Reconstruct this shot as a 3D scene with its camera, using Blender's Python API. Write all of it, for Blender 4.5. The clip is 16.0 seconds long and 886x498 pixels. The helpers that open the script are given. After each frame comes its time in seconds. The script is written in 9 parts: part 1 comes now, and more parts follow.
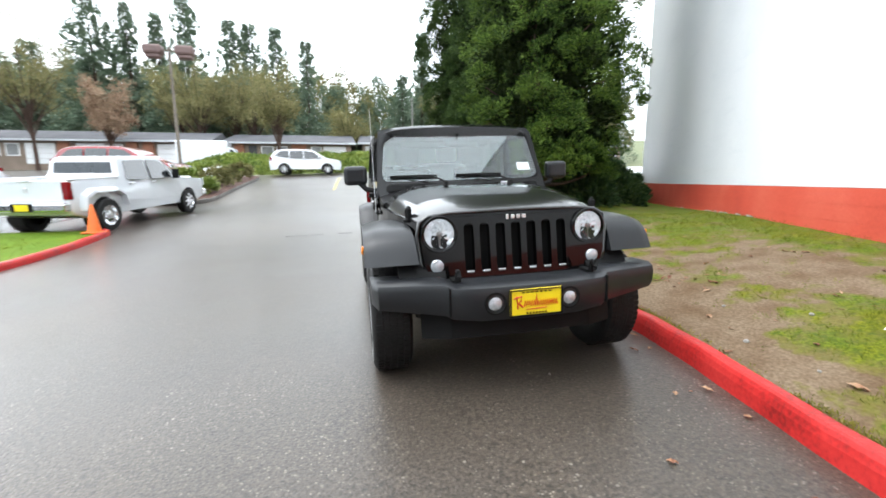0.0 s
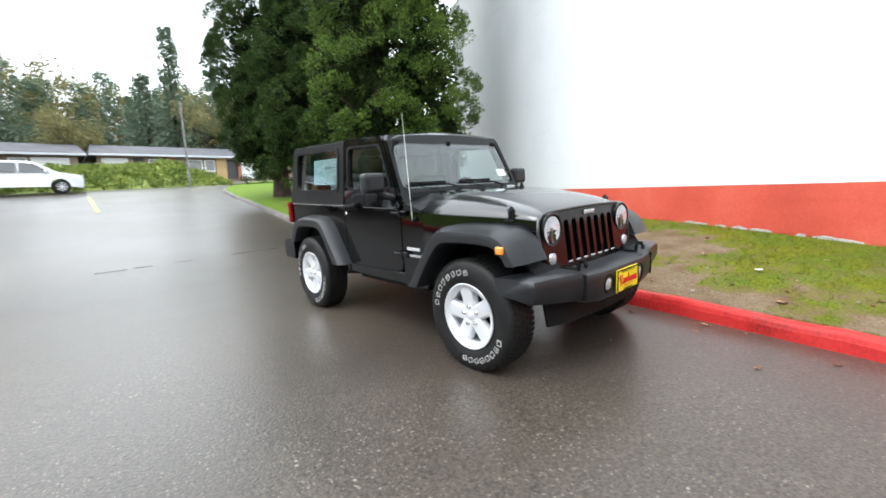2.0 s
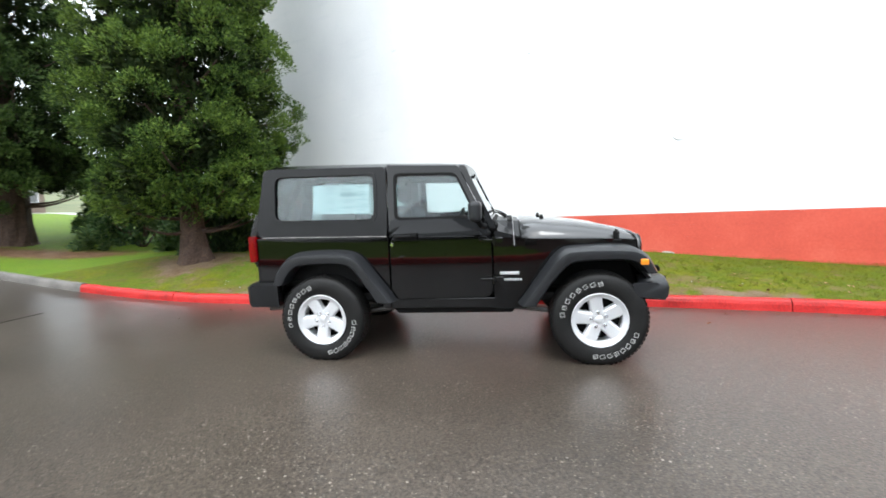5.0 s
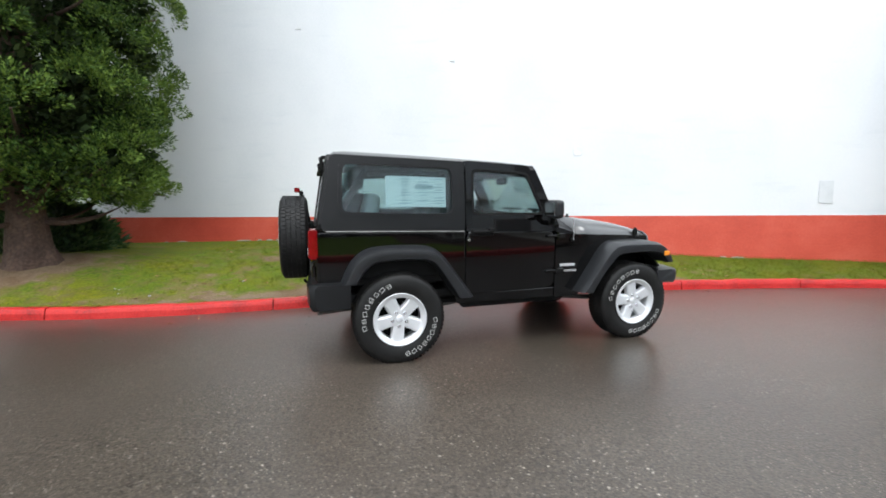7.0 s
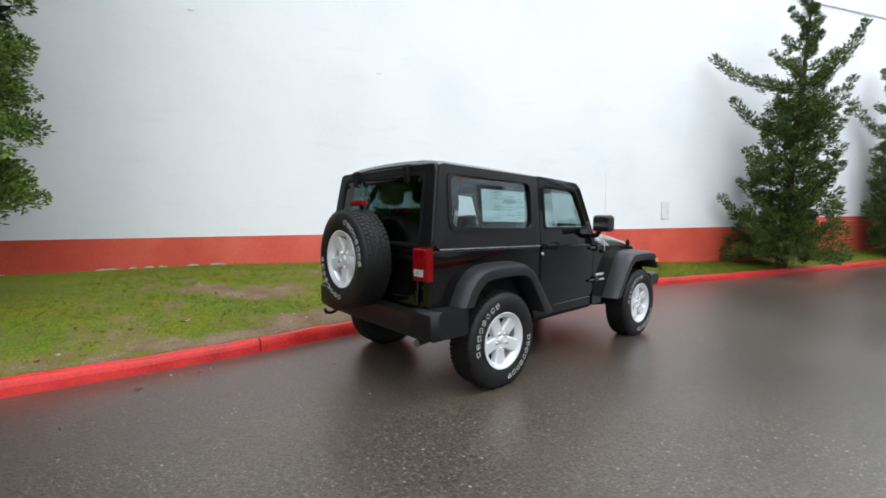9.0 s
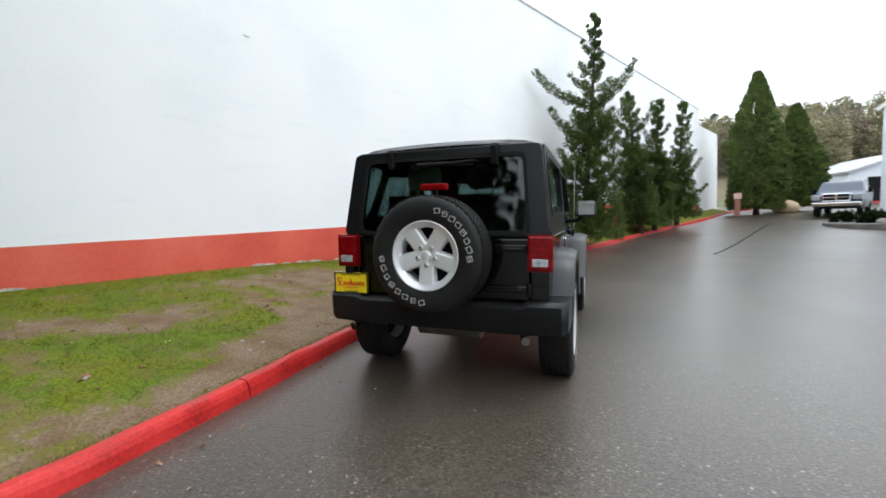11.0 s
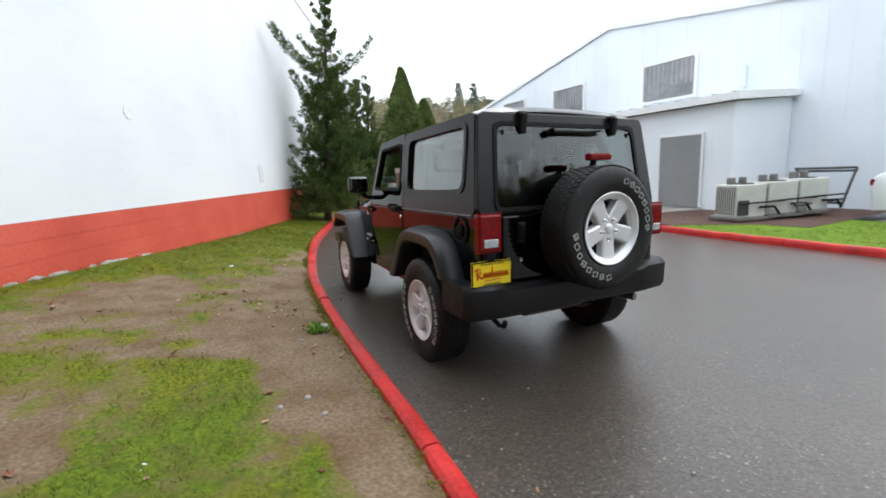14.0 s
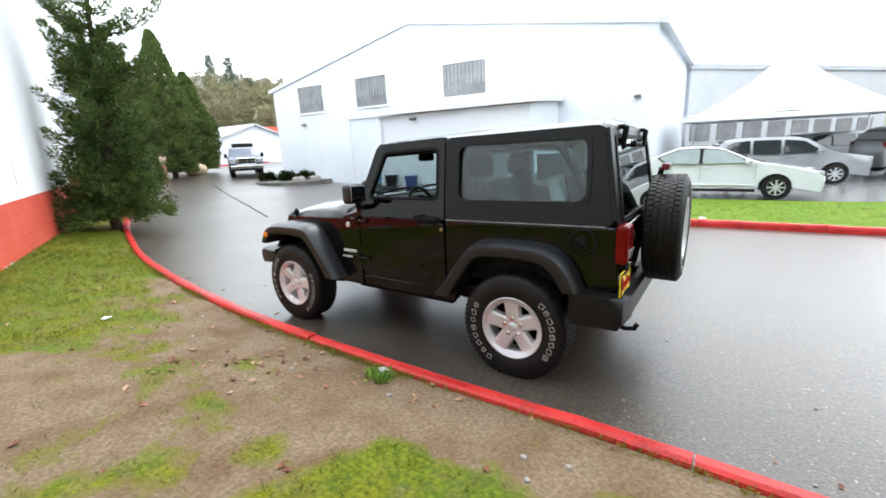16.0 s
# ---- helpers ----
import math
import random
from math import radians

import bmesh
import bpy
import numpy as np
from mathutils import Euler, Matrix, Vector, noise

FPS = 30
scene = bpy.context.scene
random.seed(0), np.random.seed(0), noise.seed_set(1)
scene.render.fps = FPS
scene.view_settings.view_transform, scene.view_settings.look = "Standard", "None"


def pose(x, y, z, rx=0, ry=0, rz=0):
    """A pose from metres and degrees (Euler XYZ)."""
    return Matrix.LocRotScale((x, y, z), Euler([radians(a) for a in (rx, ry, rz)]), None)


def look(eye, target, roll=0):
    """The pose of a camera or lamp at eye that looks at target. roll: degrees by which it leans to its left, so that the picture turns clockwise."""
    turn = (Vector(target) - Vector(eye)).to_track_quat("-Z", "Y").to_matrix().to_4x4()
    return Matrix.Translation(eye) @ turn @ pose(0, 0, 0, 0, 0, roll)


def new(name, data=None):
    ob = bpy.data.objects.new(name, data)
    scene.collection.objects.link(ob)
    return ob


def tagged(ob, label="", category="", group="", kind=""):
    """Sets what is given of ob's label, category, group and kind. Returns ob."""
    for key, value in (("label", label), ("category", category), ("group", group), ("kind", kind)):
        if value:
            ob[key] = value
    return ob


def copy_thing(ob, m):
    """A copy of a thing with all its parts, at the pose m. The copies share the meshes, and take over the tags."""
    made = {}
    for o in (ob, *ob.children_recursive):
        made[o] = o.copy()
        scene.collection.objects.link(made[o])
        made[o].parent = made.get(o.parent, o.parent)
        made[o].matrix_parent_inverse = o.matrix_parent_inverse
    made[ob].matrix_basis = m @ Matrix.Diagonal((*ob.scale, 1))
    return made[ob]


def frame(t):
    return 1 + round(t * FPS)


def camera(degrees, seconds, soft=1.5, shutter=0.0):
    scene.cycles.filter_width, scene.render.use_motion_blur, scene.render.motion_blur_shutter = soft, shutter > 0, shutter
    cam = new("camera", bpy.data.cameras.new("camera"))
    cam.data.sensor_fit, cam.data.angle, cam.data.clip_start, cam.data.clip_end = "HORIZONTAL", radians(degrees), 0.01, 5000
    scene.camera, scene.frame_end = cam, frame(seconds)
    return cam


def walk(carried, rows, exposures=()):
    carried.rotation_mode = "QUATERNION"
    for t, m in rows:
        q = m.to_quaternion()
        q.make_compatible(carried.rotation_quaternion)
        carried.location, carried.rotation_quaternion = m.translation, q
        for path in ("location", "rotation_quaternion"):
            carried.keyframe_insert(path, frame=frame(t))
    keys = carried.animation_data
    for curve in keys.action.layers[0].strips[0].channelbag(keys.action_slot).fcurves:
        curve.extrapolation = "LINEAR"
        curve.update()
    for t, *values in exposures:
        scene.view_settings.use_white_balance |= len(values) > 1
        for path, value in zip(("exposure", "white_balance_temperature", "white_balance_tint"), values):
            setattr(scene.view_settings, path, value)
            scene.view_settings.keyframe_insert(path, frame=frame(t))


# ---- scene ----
cam = camera(92.5, 16.0, soft=1.7, shutter=0.35)
PATH = [
    (0, (0.998, 4.081, 1.257), (0.599, 2.147, 0.941), -0.33),
    (0.5, (1.508, 3.992, 1.244), (0.828, 2.136, 0.935), -1.08),
    (1, (1.992, 3.789, 1.219), (1.137, 2.010, 0.899), -1.05),
    (1.5, (2.434, 3.516, 1.207), (1.342, 1.862, 0.934), -1.67),
    (2, (2.898, 3.213, 1.229), (1.581, 1.733, 0.955), -2.05),
    (2.5, (3.304, 2.816, 1.251), (1.832, 1.482, 1.016), -1.71),
    (3, (3.770, 2.404, 1.250), (2.176, 1.219, 1.014), -1.57),
    (3.5, (3.996, 2.011, 1.252), (2.297, 0.988, 0.997), -1.11),
    (4, (4.291, 1.516, 1.259), (2.489, 0.687, 1.007), -1.00),
    (4.5, (4.465, 0.987, 1.277), (2.559, 0.425, 1.050), -1.30),
    (4.7, (4.499, 0.789, 1.285), (2.561, 0.336, 1.089), -1.68),
    (6.8, (4.466, -1.696, 1.307), (2.540, -1.193, 1.112), -0.78),
    (7, (4.391, -1.912, 1.311), (2.490, -1.320, 1.124), -0.28),
    (7.5, (4.175, -2.447, 1.327), (2.346, -1.653, 1.169), -0.91),
    (8, (3.858, -2.929, 1.331), (2.123, -1.946, 1.176), -0.73),
    (8.2, (3.730, -3.123, 1.323), (2.038, -2.068, 1.173), -0.39),
    (10.3, (1.871, -4.495, 1.305), (0.858, -2.774, 1.187), -2.41),
    (10.5, (1.656, -4.578, 1.308), (0.755, -2.797, 1.175), -2.19),
    (11, (1.110, -4.699, 1.313), (0.418, -2.829, 1.151), -2.59),
    (11.5, (0.571, -4.738, 1.327), (0.134, -2.796, 1.138), -1.77),
    (12, (0.032, -4.742, 1.345), (-0.157, -2.767, 1.091), -2.35),
    (12.5, (-0.493, -4.658, 1.355), (-0.437, -2.677, 1.087), -1.15),
    (13, (-1.014, -4.557, 1.379), (-0.722, -2.606, 1.055), -1.89),
    (13.5, (-1.538, -4.350, 1.422), (-0.944, -2.467, 1.109), -3.21),
    (14, (-2.047, -4.083, 1.459), (-1.196, -2.309, 1.097), -2.87),
    (14.5, (-2.500, -3.735, 1.515), (-1.415, -2.102, 1.121), -3.58),
    (15, (-2.875, -3.330, 1.596), (-1.563, -1.889, 1.145), -2.54),
    (15.5, (-3.228, -2.882, 1.656), (-1.747, -1.619, 1.197), -2.91),
    (16, (-3.482, -2.404, 1.729), (-1.873, -1.317, 1.252), -2.69),
]
walk(cam, [(t, look(eye, target, roll)) for t, eye, target, roll in PATH],
     [(0.0, 0.53), (1.5, 0.52), (3.0, 0.45), (4.5, 0.46), (7.0, 0.12), (8.0, -0.06), (10.5, -0.10), (12.0, -0.15), (13.5, -0.14), (14.0, -0.03), (15.0, 0.25), (16.0, 0.55)])

# ---- world and light: a bright overcast day ----
world = bpy.data.worlds.new("overcast")
scene.world = world
world.use_nodes = True
wn = world.node_tree
wn.nodes.clear()
w_out = wn.nodes.new("ShaderNodeOutputWorld")
w_sky = wn.nodes.new("ShaderNodeTexSky")
w_sky.sky_type = "NISHITA"
w_sky.sun_disc = False
w_sky.sun_elevation, w_sky.sun_rotation = radians(55), radians(120)
w_sky.dust_density, w_sky.air_density = 4.0, 1.5
w_hsv = wn.nodes.new("ShaderNodeHueSaturation")
w_hsv.inputs["Saturation"].default_value = 0.25
w_bg = wn.nodes.new("ShaderNodeBackground")
w_bg.inputs["Strength"].default_value = 0.05
w_cloud = wn.nodes.new("ShaderNodeBackground")
w_tc = wn.nodes.new("ShaderNodeTexCoord")
w_noise = wn.nodes.new("ShaderNodeTexNoise")
w_noise.inputs["Scale"].default_value, w_noise.inputs["Detail"].default_value = 2.2, 5
w_ramp = wn.nodes.new("ShaderNodeValToRGB")
w_ramp.color_ramp.elements[0].position, w_ramp.color_ramp.elements[0].color = 0.3, (0.715, 0.79, 0.86, 1)
w_ramp.color_ramp.elements[1].position, w_ramp.color_ramp.elements[1].color = 0.7, (0.92, 0.99, 1.06, 1)
w_cloud.inputs["Strength"].default_value = 2.45
w_add = wn.nodes.new("ShaderNodeAddShader")
wn.links.new(w_sky.outputs[0], w_hsv.inputs["Color"])
wn.links.new(w_hsv.outputs[0], w_bg.inputs["Color"])
wn.links.new(w_tc.outputs["Generated"], w_noise.inputs["Vector"])
wn.links.new(w_noise.outputs["Fac"], w_ramp.inputs[0])
wn.links.new(w_ramp.outputs[0], w_cloud.inputs["Color"])
wn.links.new(w_bg.outputs[0], w_add.inputs[0])
wn.links.new(w_cloud.outputs[0], w_add.inputs[1])
wn.links.new(w_add.outputs[0], w_out.inputs[0])
sun = new("sun", bpy.data.lights.new("sun", "SUN"))
sun.data.energy, sun.data.angle, sun.data.color = 1.2, radians(25), (0.98, 0.99, 1.0)
sun.matrix_world = look((12, 4, 26), (0, 0, 0))


# ---- materials ----
def material(name, colours, scale=2.0, rough=0.7, metal=0.0, bump=0.0, fine=60.0, spread=0.25, coat=0.0, rough_var=0.0, per_object=0.0,
             specular=0.5, bump_scale=None, sub=0.0, per_island=0.0):
    """A surface whose colour wanders between the given colours at two scales, with grain relief and uneven gloss."""
    m = bpy.data.materials.new(name)
    m.use_nodes = True
    nt = m.node_tree
    bsdf = nt.nodes["Principled BSDF"]
    tc = nt.nodes.new("ShaderNodeTexCoord")
    big = nt.nodes.new("ShaderNodeTexNoise")
    big.inputs["Scale"].default_value, big.inputs["Detail"].default_value = scale, 6
    small = nt.nodes.new("ShaderNodeTexNoise")
    small.inputs["Scale"].default_value, small.inputs["Detail"].default_value = fine, 3
    for n in (big, small):
        nt.links.new(tc.outputs["Object"], n.inputs["Vector"])
    mix = nt.nodes.new("ShaderNodeMix")
    mix.data_type = "FLOAT"
    mix.inputs[0].default_value = spread
    nt.links.new(big.outputs["Fac"], mix.inputs[2])
    nt.links.new(small.outputs["Fac"], mix.inputs[3])
    fac = mix.outputs[0]
    if per_object or per_island:
        src = nt.nodes.new("ShaderNodeObjectInfo" if per_object else "ShaderNodeNewGeometry")
        ma = nt.nodes.new("ShaderNodeMath")
        ma.operation = "MULTIPLY_ADD"
        ma.inputs[1].default_value = per_object or per_island
        nt.links.new(src.outputs["Random" if per_object else "Random Per Island"], ma.inputs[0])
        sb = nt.nodes.new("ShaderNodeMath")
        sb.operation = "SUBTRACT"
        sb.inputs[1].default_value = (per_object or per_island) / 2
        nt.links.new(fac, sb.inputs[0])
        nt.links.new(sb.outputs[0], ma.inputs[2])
        fac = ma.outputs[0]
    ramp = nt.nodes.new("ShaderNodeValToRGB")
    cr = ramp.color_ramp
    n = len(colours)
    while len(cr.elements) < n:
        cr.elements.new(0.5)
    for i, c in enumerate(colours):
        cr.elements[i].position = 0.32 + 0.36 * i / max(1, n - 1)
        cr.elements[i].color = (*c, 1)
    nt.links.new(fac, ramp.inputs[0])
    nt.links.new(ramp.outputs[0], bsdf.inputs["Base Color"])
    bsdf.inputs["Metallic"].default_value = metal
    bsdf.inputs["Specular IOR Level"].default_value = specular
    bsdf.inputs["Roughness"].default_value = rough
    if coat:
        bsdf.inputs["Coat Weight"].default_value = coat
        bsdf.inputs["Coat Roughness"].default_value = 0.03
    if rough_var:
        rr = nt.nodes.new("ShaderNodeMapRange")
        rr.inputs[1].default_value, rr.inputs[2].default_value = 0.35, 0.65
        rr.inputs[3].default_value, rr.inputs[4].default_value = max(0.02, rough - rough_var), min(1, rough + rough_var)
        nt.links.new(big.outputs["Fac"], rr.inputs[0])
        nt.links.new(rr.outputs[0], bsdf.inputs["Roughness"])
    if bump:
        b = nt.nodes.new("ShaderNodeBump")
        b.inputs["Strength"].default_value, b.inputs["Distance"].default_value = min(1, bump), 0.02 * bump
        src = small
        if bump_scale:
            src = nt.nodes.new("ShaderNodeTexNoise")
            src.inputs["Scale"].default_value, src.inputs["Detail"].default_value = bump_scale, 4
            nt.links.new(tc.outputs["Object"], src.inputs["Vector"])
        nt.links.new(src.outputs["Fac"], b.inputs["Height"])
        nt.links.new(b.outputs[0], bsdf.inputs["Normal"])
    if sub:
        bsdf.inputs["Transmission Weight"].default_value = 0.0
        bsdf.inputs["Subsurface Weight"].default_value = sub
        bsdf.inputs["Subsurface Radius"].default_value = (0.02, 0.03, 0.01)
    return m


def glass_material(name, tint, gloss=1.0, ior=0.06):
    m = bpy.data.materials.new(name)
    m.use_nodes = True
    nt = m.node_tree
    nt.nodes.clear()
    out = nt.nodes.new("ShaderNodeOutputMaterial")
    tr = nt.nodes.new("ShaderNodeBsdfTransparent")
    tr.inputs["Color"].default_value = (*tint, 1)
    gl = nt.nodes.new("ShaderNodeBsdfGlossy")
    gl.inputs["Roughness"].default_value = 0.02
    gl.inputs["Color"].default_value = (gloss, gloss, gloss, 1)
    lw = nt.nodes.new("ShaderNodeLayerWeight")
    lw.inputs["Blend"].default_value = 0.5
    pw = nt.nodes.new("ShaderNodeMath")
    pw.operation = "POWER"
    pw.inputs[1].default_value = 3.0
    nt.links.new(lw.outputs["Facing"], pw.inputs[0])
    fr = nt.nodes.new("ShaderNodeMath")
    fr.operation = "MULTIPLY_ADD"
    fr.inputs[1].default_value, fr.inputs[2].default_value = 0.95, ior
    nt.links.new(pw.outputs[0], fr.inputs[0])
    mx = nt.nodes.new("ShaderNodeMixShader")
    nt.links.new(fr.outputs[0], mx.inputs[0])
    nt.links.new(tr.outputs[0], mx.inputs[1])
    nt.links.new(gl.outputs[0], mx.inputs[2])
    nt.links.new(mx.outputs[0], out.inputs[0])
    return m


def asphalt_material():
    """Wet asphalt: dark binder, pale aggregate grains, a thin water film that comes and goes."""
    m = bpy.data.materials.new("wet_asphalt")
    m.use_nodes = True
    nt = m.node_tree
    bsdf = nt.nodes["Principled BSDF"]
    tc = nt.nodes.new("ShaderNodeTexCoord")

    def noise_tex(scale, detail=4, rough=0.5):
        n = nt.nodes.new("ShaderNodeTexNoise")
        n.inputs["Scale"].default_value, n.inputs["Detail"].default_value, n.inputs["Roughness"].default_value = scale, detail, rough
        nt.links.new(tc.outputs["Object"], n.inputs["Vector"])
        return n

    def ramp_of(src, a, b, ca, cb):
        r = nt.nodes.new("ShaderNodeValToRGB")
        r.color_ramp.elements[0].position, r.color_ramp.elements[0].color = a, (*ca, 1)
        r.color_ramp.elements[1].position, r.color_ramp.elements[1].color = b, (*cb, 1)
        nt.links.new(src, r.inputs[0])
        return r

    large = noise_tex(0.35, 5)
    mid = noise_tex(6, 4)
    vor = nt.nodes.new("ShaderNodeTexVoronoi")
    vor.inputs["Scale"].default_value = 62
    nt.links.new(tc.outputs["Object"], vor.inputs["Vector"])
    base_flat = ramp_of(large.outputs["Fac"], 0.3, 0.7, (0.040, 0.0325, 0.0258), (0.076, 0.062, 0.050))
    clods = noise_tex(52, 4, 0.7)
    clod_tone = ramp_of(clods.outputs["Fac"], 0.36, 0.66, (0.42, 0.42, 0.42), (1.66, 1.63, 1.58))
    base_mix = nt.nodes.new("ShaderNodeMix")
    base_mix.data_type, base_mix.blend_type = "RGBA", "MULTIPLY"
    base_mix.inputs[0].default_value = 1.0
    nt.links.new(base_flat.outputs[0], base_mix.inputs[6])
    nt.links.new(clod_tone.outputs[0], base_mix.inputs[7])
    vcol = nt.nodes.new("ShaderNodeSeparateColor")
    nt.links.new(vor.outputs["Color"], vcol.inputs[0])
    grains = ramp_of(vcol.outputs[0], 0.72, 1.0, (0, 0, 0), (1, 1, 1))
    core = ramp_of(vor.outputs["Distance"], 0.15, 0.45, (1, 1, 1), (0, 0, 0))
    gm = nt.nodes.new("ShaderNodeMath")
    gm.operation = "MULTIPLY"
    patchy = noise_tex(1.1, 3)
    worn = ramp_of(patchy.outputs["Fac"], 0.40, 0.66, (0.3, 0.3, 0.3), (1, 1, 1))
    wm = nt.nodes.new("ShaderNodeMath")
    wm.operation = "MULTIPLY"
    nt.links.new(grains.outputs[0], wm.inputs[0])
    nt.links.new(worn.outputs[0], wm.inputs[1])
    nt.links.new(wm.outputs[0], gm.inputs[0])
    nt.links.new(core.outputs[0], gm.inputs[1])
    mixc = nt.nodes.new("ShaderNodeMix")
    mixc.data_type = "RGBA"
    nt.links.new(gm.outputs[0], mixc.inputs[0])
    nt.links.new(base_mix.outputs[2], mixc.inputs[6])
    mixc.inputs[7].default_value = (0.31, 0.268, 0.22, 1)
    chips = nt.nodes.new("ShaderNodeTexVoronoi")
    chips.inputs["Scale"].default_value = 30
    nt.links.new(tc.outputs["Object"], chips.inputs["Vector"])
    chip_col = nt.nodes.new("ShaderNodeSeparateColor")
    nt.links.new(chips.outputs["Color"], chip_col.inputs[0])
    chip_few = ramp_of(chip_col.outputs[1], 0.86, 0.98, (0, 0, 0), (1, 1, 1))
    chip_core = ramp_of(chips.outputs["Distance"], 0.14, 0.30, (1, 1, 1), (0, 0, 0))
    chip_a, chip_b = nt.nodes.new("ShaderNodeMath"), nt.nodes.new("ShaderNodeMath")
    chip_a.operation = chip_b.operation = "MULTIPLY"
    nt.links.new(chip_few.outputs[0], chip_a.inputs[0])
    nt.links.new(chip_core.outputs[0], chip_a.inputs[1])
    nt.links.new(chip_a.outputs[0], chip_b.inputs[0])
    nt.links.new(worn.outputs[0], chip_b.inputs[1])
    mixd = nt.nodes.new("ShaderNodeMix")
    mixd.data_type = "RGBA"
    nt.links.new(chip_b.outputs[0], mixd.inputs[0])
    nt.links.new(mixc.outputs[2], mixd.inputs[6])
    mixd.inputs[7].default_value = (0.36, 0.32, 0.27, 1)
    nt.links.new(mixd.outputs[2], bsdf.inputs["Base Color"])
    film = nt.nodes.new("ShaderNodeMapRange")
    film.inputs[1].default_value, film.inputs[2].default_value = 0.38, 0.62
    film.inputs[3].default_value, film.inputs[4].default_value = 0.34, 0.46
    nt.links.new(large.outputs["Fac"], film.inputs[0])
    nt.links.new(film.outputs[0], bsdf.inputs["Roughness"])
    bsdf.inputs["Specular IOR Level"].default_value = 0.16
    bsdf.inputs["Coat Weight"].default_value = 1.0
    bsdf.inputs["Coat Roughness"].default_value = 0.32
    bsdf.inputs["Coat IOR"].default_value = 1.33
    b1 = nt.nodes.new("ShaderNodeBump")
    b1.inputs["Strength"].default_value, b1.inputs["Distance"].default_value = 0.42, 0.005
    nt.links.new(vor.outputs["Distance"], b1.inputs["Height"])
    b2 = nt.nodes.new("ShaderNodeBump")
    b2.inputs["Strength"].default_value, b2.inputs["Distance"].default_value = 0.10, 0.008
    nt.links.new(mid.outputs["Fac"], b2.inputs["Height"])
    nt.links.new(b1.outputs[0], b2.inputs["Normal"])
    b3 = nt.nodes.new("ShaderNodeBump")
    b3.inputs["Strength"].default_value, b3.inputs["Distance"].default_value = 0.11, 0.005
    nt.links.new(clods.outputs["Fac"], b3.inputs["Height"])
    nt.links.new(b2.outputs[0], b3.inputs["Normal"])
    nt.links.new(b3.outputs[0], bsdf.inputs["Normal"])
    # the water film lies smoother than the grains below it
    skin = nt.nodes.new("ShaderNodeBump")
    skin.inputs["Strength"].default_value, skin.inputs["Distance"].default_value = 0.14, 0.005
    nt.links.new(vor.outputs["Distance"], skin.inputs["Height"])
    nt.links.new(skin.outputs[0], bsdf.inputs["Coat Normal"])
    return m


